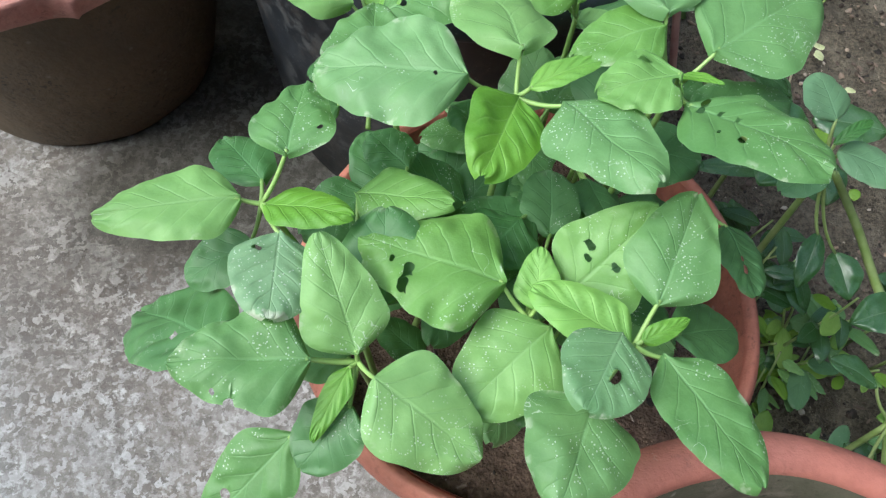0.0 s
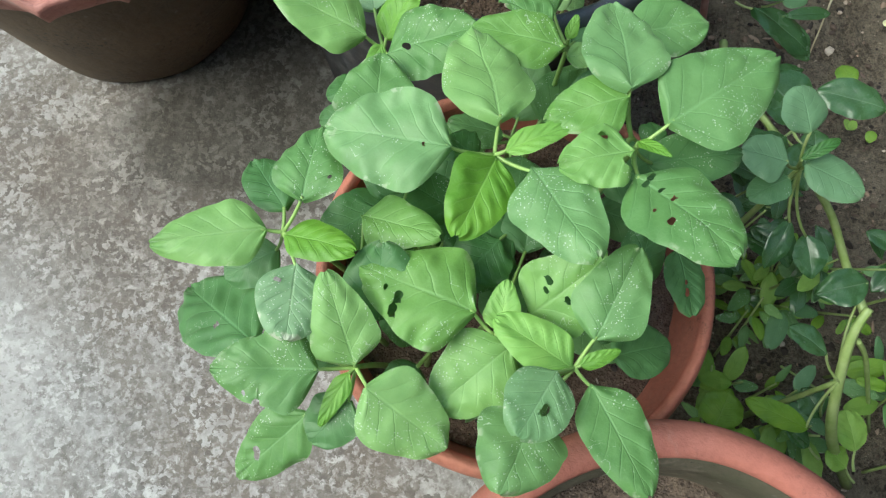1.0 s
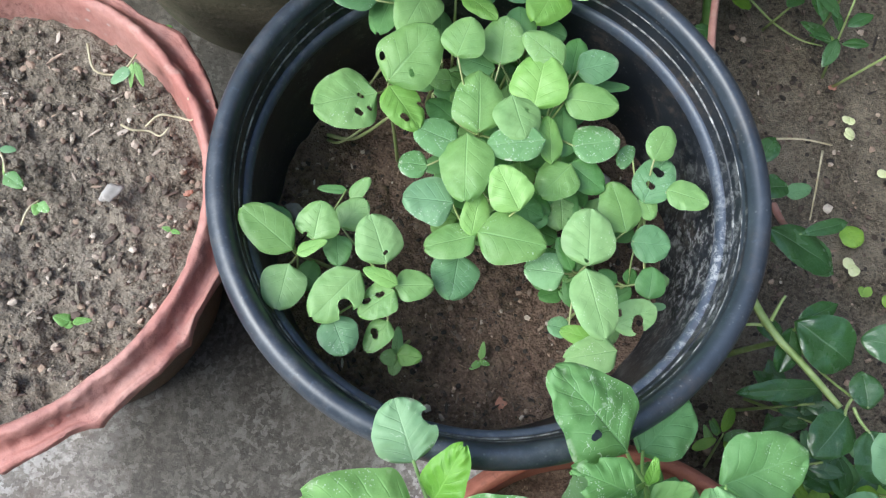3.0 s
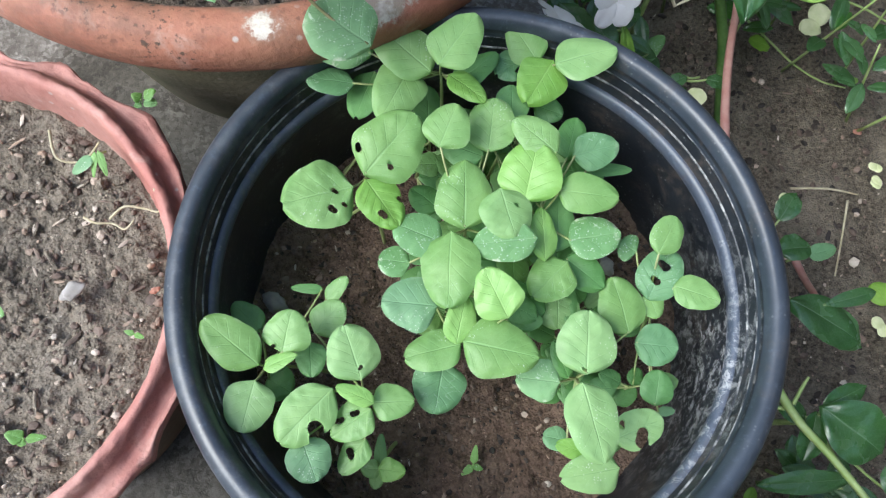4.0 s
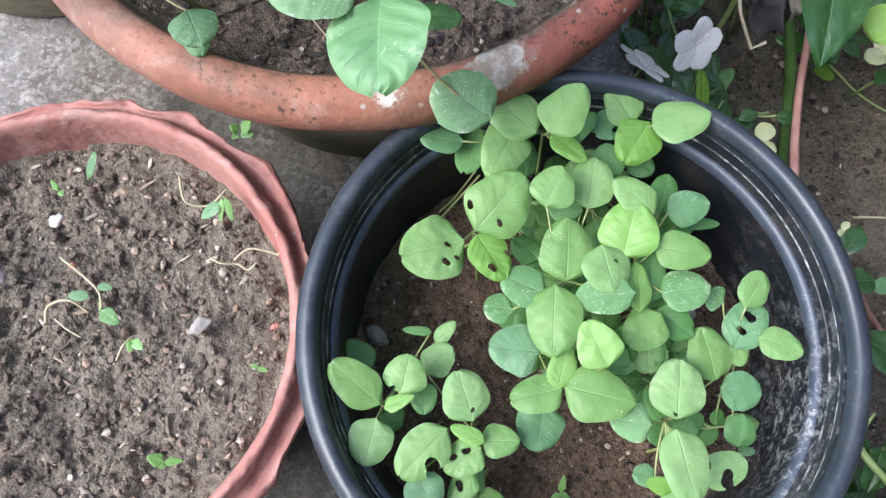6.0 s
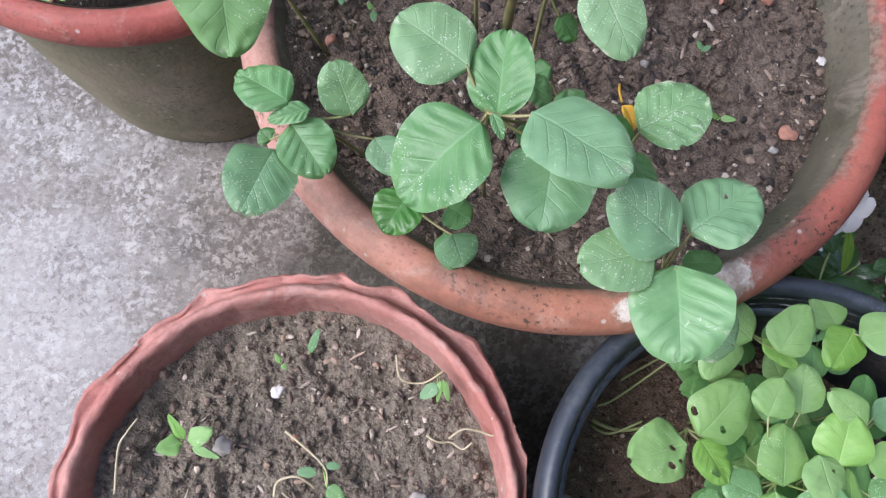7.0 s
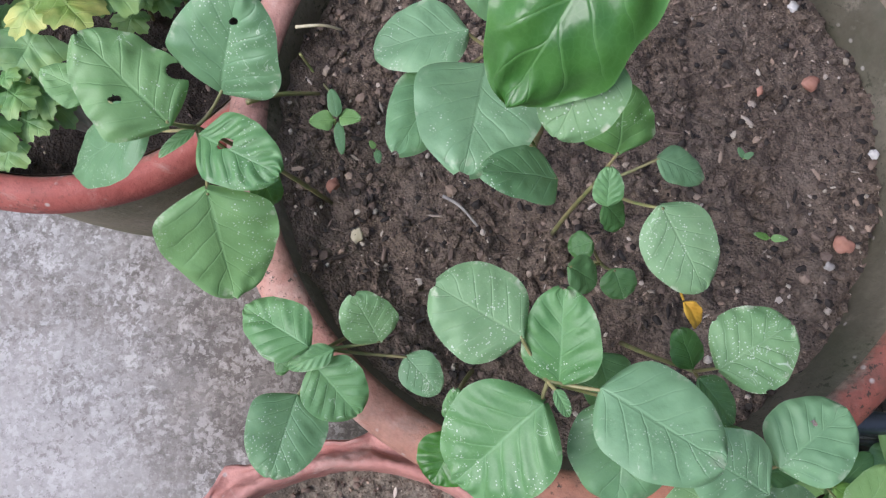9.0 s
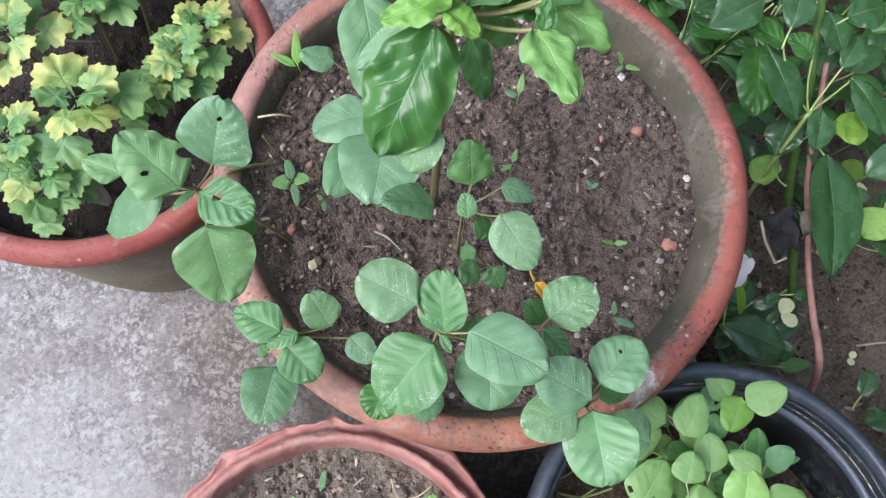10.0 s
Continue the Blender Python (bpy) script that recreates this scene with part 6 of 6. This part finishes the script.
sprout((-0.330, 0.672, 0.240), [((-0.324, 0.669, 0.262), (-0.342, 0.664, 0.266), 0.017, "l"), ((-0.320, 0.671, 0.262), (-0.300, 0.679, 0.268), 0.016, "l"), ((-0.322, 0.672, 0.262), (-0.335, 0.690, 0.270), 0.009, "y"), ((-0.316, 0.666, 0.262), (-0.294, 0.659, 0.262), 0.007, "l")], "small four-leaved green sprout on grey soil", SPROUTS)
sprout((-0.320, 0.547, 0.240), [((-0.303, 0.556, 0.275), (-0.302, 0.580, 0.280), 0.018, "b"), ((-0.300, 0.555, 0.272), (-0.281, 0.548, 0.270), 0.014, "b"), ((-0.304, 0.554, 0.270), (-0.315, 0.547, 0.268), 0.010, "b")], "small bluish green sprout on grey soil", SPROUTS)
sprout((-0.129, 0.733, 0.240), [((-0.129, 0.719, 0.262), (-0.143, 0.709, 0.258), 0.011, "b"), ((-0.125, 0.723, 0.264), (-0.120, 0.707, 0.256), 0.006, "l"), ((-0.127, 0.722, 0.264), (-0.129, 0.706, 0.256), 0.005, "l")], "wilting green sprout beside the pot wall", SPROUTS)
sprout((-0.217, 0.654, 0.245), [((-0.212, 0.640, 0.252), (-0.198, 0.630, 0.252), 0.012, "m"), ((-0.220, 0.650, 0.254), (-0.236, 0.651, 0.254), 0.008, "b"), ((-0.213, 0.656, 0.260), (-0.202, 0.655, 0.260), 0.006, "b")], "wilting green sprout on grey soil", SPROUTS)
sprout((-0.188, 0.618, 0.243), [((-0.187, 0.618, 0.252), (-0.178, 0.611, 0.254), 0.008, "l"), ((-0.187, 0.618, 0.252), (-0.188, 0.609, 0.252), 0.007, "l")], "tiny pale green sprout on grey soil", SPROUTS)
sprout((-0.258, 0.736, 0.243), [((-0.257, 0.735, 0.248), (-0.262, 0.742, 0.250), 0.005, "l"), ((-0.256, 0.734, 0.248), (-0.252, 0.730, 0.248), 0.005, "l")], "tiny pale green sprout on grey soil", SPROUTS)
sprout((-0.234, 0.748, 0.243), [((-0.234, 0.743, 0.250), (-0.226, 0.761, 0.262), 0.007, "b")], "single pale leaf standing on grey soil", SPROUTS)
sprout((-0.096, 0.598, 0.243), [((-0.096, 0.598, 0.248), (-0.102, 0.600, 0.250), 0.004, "l"), ((-0.096, 0.598, 0.248), (-0.089, 0.595, 0.250), 0.004, "l")], "tiny pale green sprout on grey soil", SPROUTS)
sprout((-0.158, 0.533, 0.243), [((-0.157, 0.533, 0.252), (-0.168, 0.537, 0.254), 0.010, "l"), ((-0.156, 0.533, 0.252), (-0.143, 0.534, 0.252), 0.006, "l"), ((-0.157, 0.533, 0.252), (-0.160, 0.529, 0.252), 0.007, "l")], "small green sprout on grey soil", SPROUTS)
sprout((0.129, 0.505, 0.176), [((0.129, 0.508, 0.187), (0.131, 0.521, 0.195), 0.006, "l"), ((0.129, 0.507, 0.185), (0.120, 0.501, 0.185), 0.006, "l"), ((0.129, 0.507, 0.185), (0.136, 0.504, 0.185), 0.005, "l")], "tiny green sprout on brown soil", "")
LARGE = "sprouts in the large pot"
sprout((-0.223, 1.045, 0.310), [((-0.220, 1.036, 0.343), (-0.238, 1.035, 0.346), 0.015, "l"), ((-0.217, 1.038, 0.343), (-0.201, 1.035, 0.346), 0.015, "l"), ((-0.218, 1.037, 0.346), (-0.221, 1.057, 0.350), 0.010, "b"), ((-0.218, 1.035, 0.342), (-0.216, 1.010, 0.342), 0.008, "b")], "four-leaved green sprout on dark soil", LARGE)
sprout((-0.192, 1.022, 0.310), [((-0.192, 1.019, 0.323), (-0.191, 1.007, 0.326), 0.006, "b"), ((-0.193, 1.020, 0.323), (-0.197, 1.025, 0.326), 0.005, "l")], "tiny bluish sprout on dark soil", LARGE)
sprout((-0.198, 1.168, 0.310), [((-0.199, 1.156, 0.358), (-0.196, 1.187, 0.373), 0.011, "y"), ((-0.201, 1.156, 0.356), (-0.225, 1.172, 0.360), 0.009, "y"), ((-0.187, 1.178, 0.338), (-0.162, 1.173, 0.344), 0.009, "l")], "yellow-green sprout beside the pot wall", LARGE)
sprout((0.025, 1.102, 0.310), [((0.024, 1.103, 0.338), (0.031, 1.121, 0.348), 0.008, "l"), ((0.022, 1.102, 0.336), (0.010, 1.108, 0.338), 0.008, "b")], "small green sprout on dark soil", LARGE)
sprout((0.153, 1.135, 0.310), [((0.145, 1.129, 0.328), (0.141, 1.138, 0.338), 0.006, "l"), ((0.148, 1.127, 0.326), (0.163, 1.119, 0.328), 0.007, "l"), ((0.146, 1.127, 0.326), (0.136, 1.122, 0.326), 0.005, "b")], "small green sprout on dark soil", LARGE)
sprout((0.095, 0.936, 0.310), [((0.093, 0.933, 0.318), (0.081, 0.937, 0.320), 0.006, "l"), ((0.094, 0.933, 0.318), (0.106, 0.931, 0.320), 0.006, "l")], "pair of seed leaves on dark soil", LARGE)
sprout((0.080, 0.859, 0.310), [((0.074, 0.855, 0.328), (0.090, 0.844, 0.330), 0.008, "b"), ((0.074, 0.859, 0.326), (0.076, 0.872, 0.330), 0.006, "b")], "small green sprout on dark soil", LARGE)
sprout((0.008, 1.037, 0.310), [((0.005, 1.032, 0.328), (0.011, 1.043, 0.334), 0.007, "l"), ((0.004, 1.030, 0.326), (-0.008, 1.024, 0.328), 0.006, "l")], "small green sprout on dark soil", LARGE)
sprout((0.087, 0.998, 0.310), [((0.084, 0.996, 0.318), (0.080, 1.004, 0.320), 0.005, "b"), ((0.084, 0.996, 0.318), (0.091, 0.999, 0.320), 0.005, "b")], "tiny green sprout on dark soil", LARGE)
sprout((-0.123, 0.826, 0.313), [((-0.129, 0.813, 0.358), (-0.122, 0.787, 0.356), 0.020, "d")], "single round green leaf over the pot rim", LARGE)
sprout((-0.179, 0.881, 0.038), [((-0.173, 0.873, 0.058), (-0.181, 0.877, 0.063), 0.012, "l"), ((-0.170, 0.873, 0.060), (-0.158, 0.880, 0.066), 0.014, "l"), ((-0.171, 0.872, 0.056), (-0.157, 0.868, 0.058), 0.012, "m"), ((-0.174, 0.871, 0.056), (-0.180, 0.865, 0.056), 0.01, "m")], "small green weed growing between two pots", "")

yellow = thing("fallen_leaf", (-0.020, 0.881, 0.438), "curled yellow leaf hanging beside green leaves", "leaf")
add_blade("blade", yellow, (-0.019, 0.876, 0.436), (-0.011, 0.862, 0.428), 0.012, "d", YELLOW, fold=0.5, arch=0.3)
part("petiole", tube(local(yellow, [(-0.021, 0.890, 0.438), (-0.022, 0.883, 0.440), (-0.020, 0.877, 0.438)]), [0.0009, 0.0008, 0.0008], 6), YELLOW, yellow)


def understorey(kind, centre, spread, low, high, count, size, seed, top):
    """Smaller, lower plants hidden between the tall ones."""
    rng = random.Random(seed)
    for _ in range(count):
        a, f = rng.uniform(0, 6.3), math.sqrt(rng.random())
        x, y = centre[0] + spread[0] * f * math.cos(a), centre[1] + spread[1] * f * math.sin(a)
        node = (x, y, rng.uniform(low, high))
        p = plant(kind, (x + rng.uniform(-0.01, 0.01), y + rng.uniform(-0.01, 0.01), top), node)
        for k in range(3):
            w = rng.uniform(0, 6.3)
            d = Vector((math.cos(w), math.sin(w), rng.uniform(0.0, 0.3)))
            s = size * rng.uniform(0.75, 1.2)
            b = Vector(node) + 0.35 * s * d
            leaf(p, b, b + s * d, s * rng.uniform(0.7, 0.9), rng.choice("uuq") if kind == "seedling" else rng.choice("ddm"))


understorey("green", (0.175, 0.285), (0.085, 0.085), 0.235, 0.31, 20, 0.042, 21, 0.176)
understorey("seedling", (0.138, 0.665), (0.06, 0.085), 0.21, 0.268, 38, 0.026, 22, 0.170)
understorey("seedling", (0.212, 0.575), (0.025, 0.05), 0.2, 0.24, 14, 0.021, 23, 0.170)

# ---- chrysanthemums ----
def rosette(at, radius, yellow, seed):
    """One chrysanthemum shoot: rings of lobed leaves round a stalk."""
    rng = random.Random(seed)
    foot = (at[0] * 0.8 + F_AT[0] * 0.2, at[1] * 0.8 + F_AT[1] * 0.2, 0.252)
    p = thing("chrysanthemum", foot, "chrysanthemum shoot with lobed green and yellowing leaves", "plant", "chrysanthemums in the mossy pot")
    part("stem", tube(local(p, arc(foot, at, 0.0, 5)), [0.0018] * 6, 6), STALK_E, p)
    for ring, (count, reach, rise, drop) in enumerate(((2, 0.8, 0.006, 0.5), (4, 1.3, 0.0, 0.22), (3, 1.75, -0.012, 0.0))):
        for k in range(count):
            a = 2 * math.pi * (k + 0.5 * ring) / count + rng.uniform(-0.35, 0.35)
            r = radius * reach * rng.uniform(0.85, 1.15)
            d = Vector((math.cos(a), math.sin(a), drop + rng.uniform(-0.12, 0.12)))
            base = Vector(at) + Vector((0, 0, rise)) + (0.05, 0.08, 0.3)[ring] * r * d
            kind = "g" if ring > 0 and rng.random() < 0.7 * yellow else "c"
            add_blade("leaf", p, base, Vector(at) + Vector((0, 0, rise)) + r * d, (0.8, 0.85, 0.85)[ring] * r, kind, LEAF[kind], lobes=True, roll=rng.uniform(-15, 15))
    return p


rosette((-0.411, 1.135, 0.375), 0.042, 0.9, 1)
rosette((-0.483, 1.115, 0.360), 0.029, 0.3, 2)
rosette((-0.459, 1.079, 0.345), 0.029, 0.35, 3)
rosette((-0.461, 1.064, 0.325), 0.024, 0.5, 4)
rosette((-0.481, 1.226, 0.365), 0.03, 0.5, 5)
rosette((-0.405, 1.262, 0.365), 0.027, 0.5, 6)
rosette((-0.331, 1.166, 0.345), 0.026, 0.15, 7)
rosette((-0.316, 1.189, 0.355), 0.026, 0.3, 8)
rosette((-0.293, 1.223, 0.345), 0.028, 1.2, 9)
rosette((-0.367, 1.161, 0.330), 0.022, 0.0, 11)
rosette((-0.454, 1.308, 0.370), 0.042, 0.3, 12)
rosette((-0.357, 1.288, 0.370), 0.038, 0.3, 13)
rosette((-0.535, 1.191, 0.360), 0.024, 0.3, 14)
strand("twig", [(-0.491, 1.277, 0.330), (-0.462, 1.248, 0.335), (-0.443, 1.237, 0.330), (-0.410, 1.234, 0.325)], 0.0022, GREYSTONE, "bare grey twig among chrysanthemum leaves", "twig")
dry = thing("dry_leaf", (-0.438, 1.082, 0.290), "dry grey-brown dead leaf on dark soil", "leaf")
add_blade("blade", dry, (-0.447, 1.088, 0.300), (-0.412, 1.058, 0.295), 0.030, "m", DEAD, fold=0.6, arch=0.25)
stone("stone", (-0.484, 1.046, 0.283), 0.007, BRICK, "reddish stone on dark potting soil", 31)

# ---- garden bed ----
VINE = "pale green stem of a sprawling garden plant"
strand("vine_stem", [(0.650, 0.161, -0.110), (0.548, 0.204, 0.035), (0.521, 0.250, 0.095), (0.514, 0.288, 0.130), (0.521, 0.311, 0.145)], 0.0062, STALK_V, VINE, "stem")
strand("vine_stem", [(0.531, 0.307, 0.125), (0.511, 0.349, 0.130), (0.470, 0.383, 0.175), (0.416, 0.391, 0.235)], 0.0046, STALK_V, VINE, "stem")
strand("vine_stem", [(0.525, 0.286, 0.120), (0.561, 0.273, 0.075), (0.666, 0.224, -0.090)], 0.003, STALK_V, VINE, "stem")
strand("vine_stem", [(0.412, 0.596, 0.080), (0.410, 0.571, 0.090), (0.421, 0.535, 0.100), (0.440, 0.506, 0.105), (0.459, 0.465, 0.120)], 0.0048, STALK_V, VINE, "stem")
strand("vine_stem", [(0.416, 0.546, 0.090), (0.408, 0.547, 0.090), (0.402, 0.548, 0.085)], 0.002, STALK_V, VINE, "stem")
strand("vine_stem", [(0.422, 0.549, 0.095), (0.431, 0.564, 0.100), (0.435, 0.571, 0.105)], 0.002, STALK_V, VINE, "stem")
strand("vine_stem", [(0.559, 0.734, -0.100), (0.555, 0.705, -0.080), (0.526, 0.663, -0.010)], 0.0052, STALK_PINK, "brownish woody stem on garden soil", "stem")
strand("runner", [(0.558, 1.078, -0.110), (0.581, 1.042, -0.105), (0.612, 1.008, -0.110), (0.645, 0.982, -0.110), (0.677, 0.972, -0.110)], 0.0018, STALK_V, "thin green runner on garden soil", "stem")
strand("runner", [(0.576, 0.831, -0.110), (0.622, 0.829, -0.108), (0.662, 0.821, -0.110)], 0.0017, STALK_DRY, "dry cut stalk on garden soil", "stalk")
strand("runner", [(0.647, 0.813, -0.110), (0.628, 0.763, -0.108), (0.611, 0.716, -0.110)], 0.0016, STALK_DRY, "dry cut stalk on garden soil", "stalk")
strand("runner", [(0.687, 1.103, -0.100), (0.719, 1.082, -0.095), (0.756, 1.059, -0.100)], 0.002, STALK_V, "thin green runner on garden soil", "stem")
strand("runner", [(0.566, 0.289, -0.100), (0.591, 0.271, -0.085), (0.633, 0.250, -0.090)], 0.0018, STALK_V, "thin green runner on garden soil", "stem")
strand("tall_stalk", [(0.500, 0.900, -0.130), (0.478, 0.985, -0.030), (0.455, 1.040, 0.035), (0.430, 1.090, 0.140), (0.417, 1.128, 0.220), (0.416, 1.186, 0.280), (0.411, 1.212, 0.320)], 0.0072, STALK_DARK, "thick green upright stem at the bed", "stem")
strand("tall_stalk", [(0.470, 0.752, -0.130), (0.418, 0.797, 0.045), (0.427, 0.864, 0.053), (0.445, 0.929, 0.045), (0.466, 1.000, 0.045), (0.462, 1.060, 0.090), (0.463, 1.166, 0.200)], 0.0055, STALK_PINK, "pinkish upright stem at the bed", "stem")


def thicket(name, label, x0, x1, y0, y1, z0, z1, shoots, seed, kinds, small=0.028, large=0.05):
    """Leafy shoots filling a stretch of the bed: each a stem with pairs of leaves."""
    rng = random.Random(seed)
    for _ in range(shoots):
        x, y = rng.uniform(x0, x1), rng.uniform(y0, y1)
        top = rng.uniform(z0, z1)
        lean = Vector((rng.uniform(-0.05, 0.05), rng.uniform(-0.05, 0.05), top + 0.135))
        root = Vector((x, y, -0.135))
        p = thing(name, root, label, "plant", "leafy shoots on the garden bed")
        part("stem", tube(local(p, [root + lean * (k / 5) for k in range(6)]), [0.0022 - 0.0002 * k for k in range(6)], 6), STALK_V, p)
        for k in range(rng.randint(5, 8)):
            f = rng.uniform(0.45, 1.0)
            a = rng.uniform(0, 6.3)
            d = Vector((math.cos(a), math.sin(a), rng.uniform(-0.35, 0.45)))
            size = rng.uniform(small, large)
            b = root + lean * f + 0.006 * d
            kind = rng.choice(kinds)
            add_blade("leaf", p, b, b + size * d, size * rng.uniform(0.4, 0.55), kind, LEAF[kind], nx=18, ny=8)


SHOOT = "leafy dark green shoot growing in garden soil"
thicket("garden_shoot", SHOOT, 0.36, 0.62, 1.0, 1.55, 0.0, 0.16, 22, 3, "vvvvk")
thicket("garden_shoot", SHOOT, 0.27, 0.36, 1.02, 1.5, -0.02, 0.10, 9, 4, "vvk")
thicket("garden_shoot", SHOOT, 0.50, 0.72, -0.1, 0.42, -0.04, 0.06, 24, 5, "vmwmb")
thicket("low_weed", "low green weed growing in garden soil", 0.36, 0.62, -0.12, 0.45, -0.075, -0.02, 26, 12, "wwmlw", 0.014, 0.03)
thicket("low_weed", "low green weed growing in garden soil", 0.42, 0.56, 0.05, 0.26, -0.07, -0.02, 9, 6, "mww")
thicket("garden_shoot", SHOOT, 0.62, 0.80, 0.9, 1.5, 0.0, 0.14, 10, 7, "vvv")
thicket("garden_shoot", SHOOT, 0.46, 0.62, 0.36, 0.50, -0.02, 0.08, 6, 8, "vvv")


thicket("garden_shoot", SHOOT, 0.31, 0.40, 0.84, 1.02, -0.05, 0.06, 9, 14, "vmvv", 0.03, 0.055)
thicket("garden_shoot", SHOOT, 0.40, 0.72, 1.05, 1.6, 0.05, 0.26, 16, 9, "vvvk", 0.05, 0.085)
thicket("garden_shoot", SHOOT, 0.33, 0.45, 1.15, 1.55, 0.0, 0.18, 8, 10, "vvk", 0.045, 0.07)
# unseen taller shoots, added to darken the bed with their shade
thicket("garden_shoot", SHOOT, 0.34, 0.66, 1.32, 1.58, 0.30, 0.48, 10, 17, "vvk", 0.06, 0.09)


def clover(at, size, label, material, n=2, seed=1):
    rng = random.Random(seed)
    p = thing("fallen_leaf", at, label, "leaf", "pale leaves on the garden bed")
    for k in range(n):
        a = rng.uniform(0, 6.3)
        d = Vector((math.cos(a), math.sin(a), 0.1))
        add_blade("blade", p, Vector(at) + Vector((0, 0, 0.004)), Vector(at) + Vector((0, 0, 0.006)) + size * d, size * 0.9, "w", material, nx=14, ny=8)
    return p


PALE_LEAF = "pale yellow-green leaf lying on garden soil"
clover((0.403, 0.880, 0.015), 0.024, "pale yellow-green leaf caught on stems", FADED, 2, 1)
clover((0.657, 1.064, -0.110), 0.032, PALE_LEAF, FADED, 2, 3)
clover((0.668, 1.098, -0.100), 0.042, "round bright green leaf lying low on garden soil", LEAF["w"], 1, 16)
clover((0.683, 0.976, -0.110), 0.010, PALE_LEAF, LEAF["w"], 2, 4)
clover((0.695, 0.864, -0.115), 0.014, PALE_LEAF, FADED, 2, 5)
clover((0.654, 0.705, -0.110), 0.030, PALE_LEAF, LEAF["w"], 2, 6)
clover((0.662, 0.612, -0.110), 0.014, PALE_LEAF, LEAF["w"], 2, 7)
clover((0.689, 0.597, -0.110), 0.016, PALE_LEAF, LEAF["w"], 1, 8)
clover((0.693, 0.831, -0.110), 0.016, PALE_LEAF, FADED, 2, 9)
clover((0.728, 0.781, -0.110), 0.016, PALE_LEAF, FADED, 1, 10)
clover((0.576, 1.025, -0.100), 0.030, "round green leaf lying low on garden soil", LEAF["w"], 1, 11)
clover((0.658, 0.654, -0.110), 0.018, PALE_LEAF, FADED, 2, 12)
clover((0.382, 0.917, -0.090), 0.018, PALE_LEAF, LEAF["w"], 2, 13)
clover((0.557, 0.814, -0.110), 0.012, PALE_LEAF, FADED, 2, 14)
clover((0.424, 1.081, 0.060), 0.016, PALE_LEAF, FADED, 2, 15)


def flower(at, size, turn, lean):
    """White five-petalled flower facing aside."""
    p = thing("white_flower", at, "white five-petalled periwinkle flower beside clay pot", "flower", "white flowers")
    m = Euler((lean, 0, turn)).to_matrix()
    for k in range(5):
        a = 2 * math.pi * k / 5
        d = m @ Vector((math.cos(a), math.sin(a), 0.1))
        verts, faces, uv = blade(size, size * 0.86, "w", 3.0 * k + turn, nx=12, ny=8)
        x = d.normalized()
        z = m @ Vector((0, 0, 1))
        y = z.cross(x).normalized()
        z = x.cross(y)
        part("petal", ([x * v[0] + y * v[1] + z * v[2] for v in verts], faces), PETAL, p)
    part("tube", tube([(0, 0, 0), tuple(m @ Vector((0, 0, -0.018)))], [0.002, 0.0012], 7), STALK_V, p)
    return p


flower((0.288, 0.919, 0.155), 0.029, 0.4, 1.0)
flower((0.235, 0.897, 0.155), 0.030, 2.4, 0.75)

# ---- dark cloth strip caught on the plant ----
cloth = thing("black_cloth", (0.359, 0.957, 0.160), "crumpled black plastic strip caught on a stem", "plastic strip")
rows = []
c0, c1, c2, c3 = (Vector(v) for v in ((0.331, 0.978, 0.170), (0.373, 0.980, 0.180), (0.356, 0.930, 0.130), (0.390, 0.949, 0.150)))
for i in range(13):
    for j in range(9):
        u, v = i / 12, j / 8
        q = c0.lerp(c1, u).lerp(c2.lerp(c3, u), v)
        q = q + 0.012 * noise.noise_vector(Vector((u * 2.6, v * 2.6, 3))) + 0.004 * noise.noise_vector(Vector((u * 8, v * 8, 7)))
        rows.append(q + Vector((0, 0, 0.014 * math.sin(math.pi * u))))
cells = [(i * 9 + j, i * 9 + j + 1, (i + 1) * 9 + j + 1, (i + 1) * 9 + j) for i in range(12) for j in range(8)]
sheet_ob = part("strip", (local(cloth, rows), cells), CLOTH, cloth)
solid = sheet_ob.modifiers.new("thickness", "SOLIDIFY")
solid.thickness = 0.0012
strand_pts = [(0.330, 0.976, 0.172), (0.335, 0.953, 0.158), (0.353, 0.929, 0.132), (0.366, 0.932, 0.140)]
part("torn_edge", tube(local(cloth, strand_pts), [0.002] * 4, 6), STRAW, cloth, "straw-coloured torn edge")
back = [Vector(v) for v in ((0.373, 0.980, 0.180), (0.410, 0.983, 0.170), (0.390, 0.949, 0.150), (0.403, 0.962, 0.160))]
grid = [back[0].lerp(back[1], i / 5).lerp(back[2].lerp(back[3], i / 5), j / 5) + Vector((0, 0, 0.006 * noise.noise(Vector((0.7 * i, 0.7 * j, 1))))) + 0.006 * noise.noise_vector(Vector((0.6 * i, 0.6 * j, 4))) for i in range(6) for j in range(6)]
sheet_ob = part("underside", (local(cloth, grid), [(i * 6 + j, i * 6 + j + 1, (i + 1) * 6 + j + 1, (i + 1) * 6 + j) for i in range(5) for j in range(5)]), CLOTH_GREY, cloth, "grey faded underside")
solid = sheet_ob.modifiers.new("thickness", "SOLIDIFY")
solid.thickness = 0.001
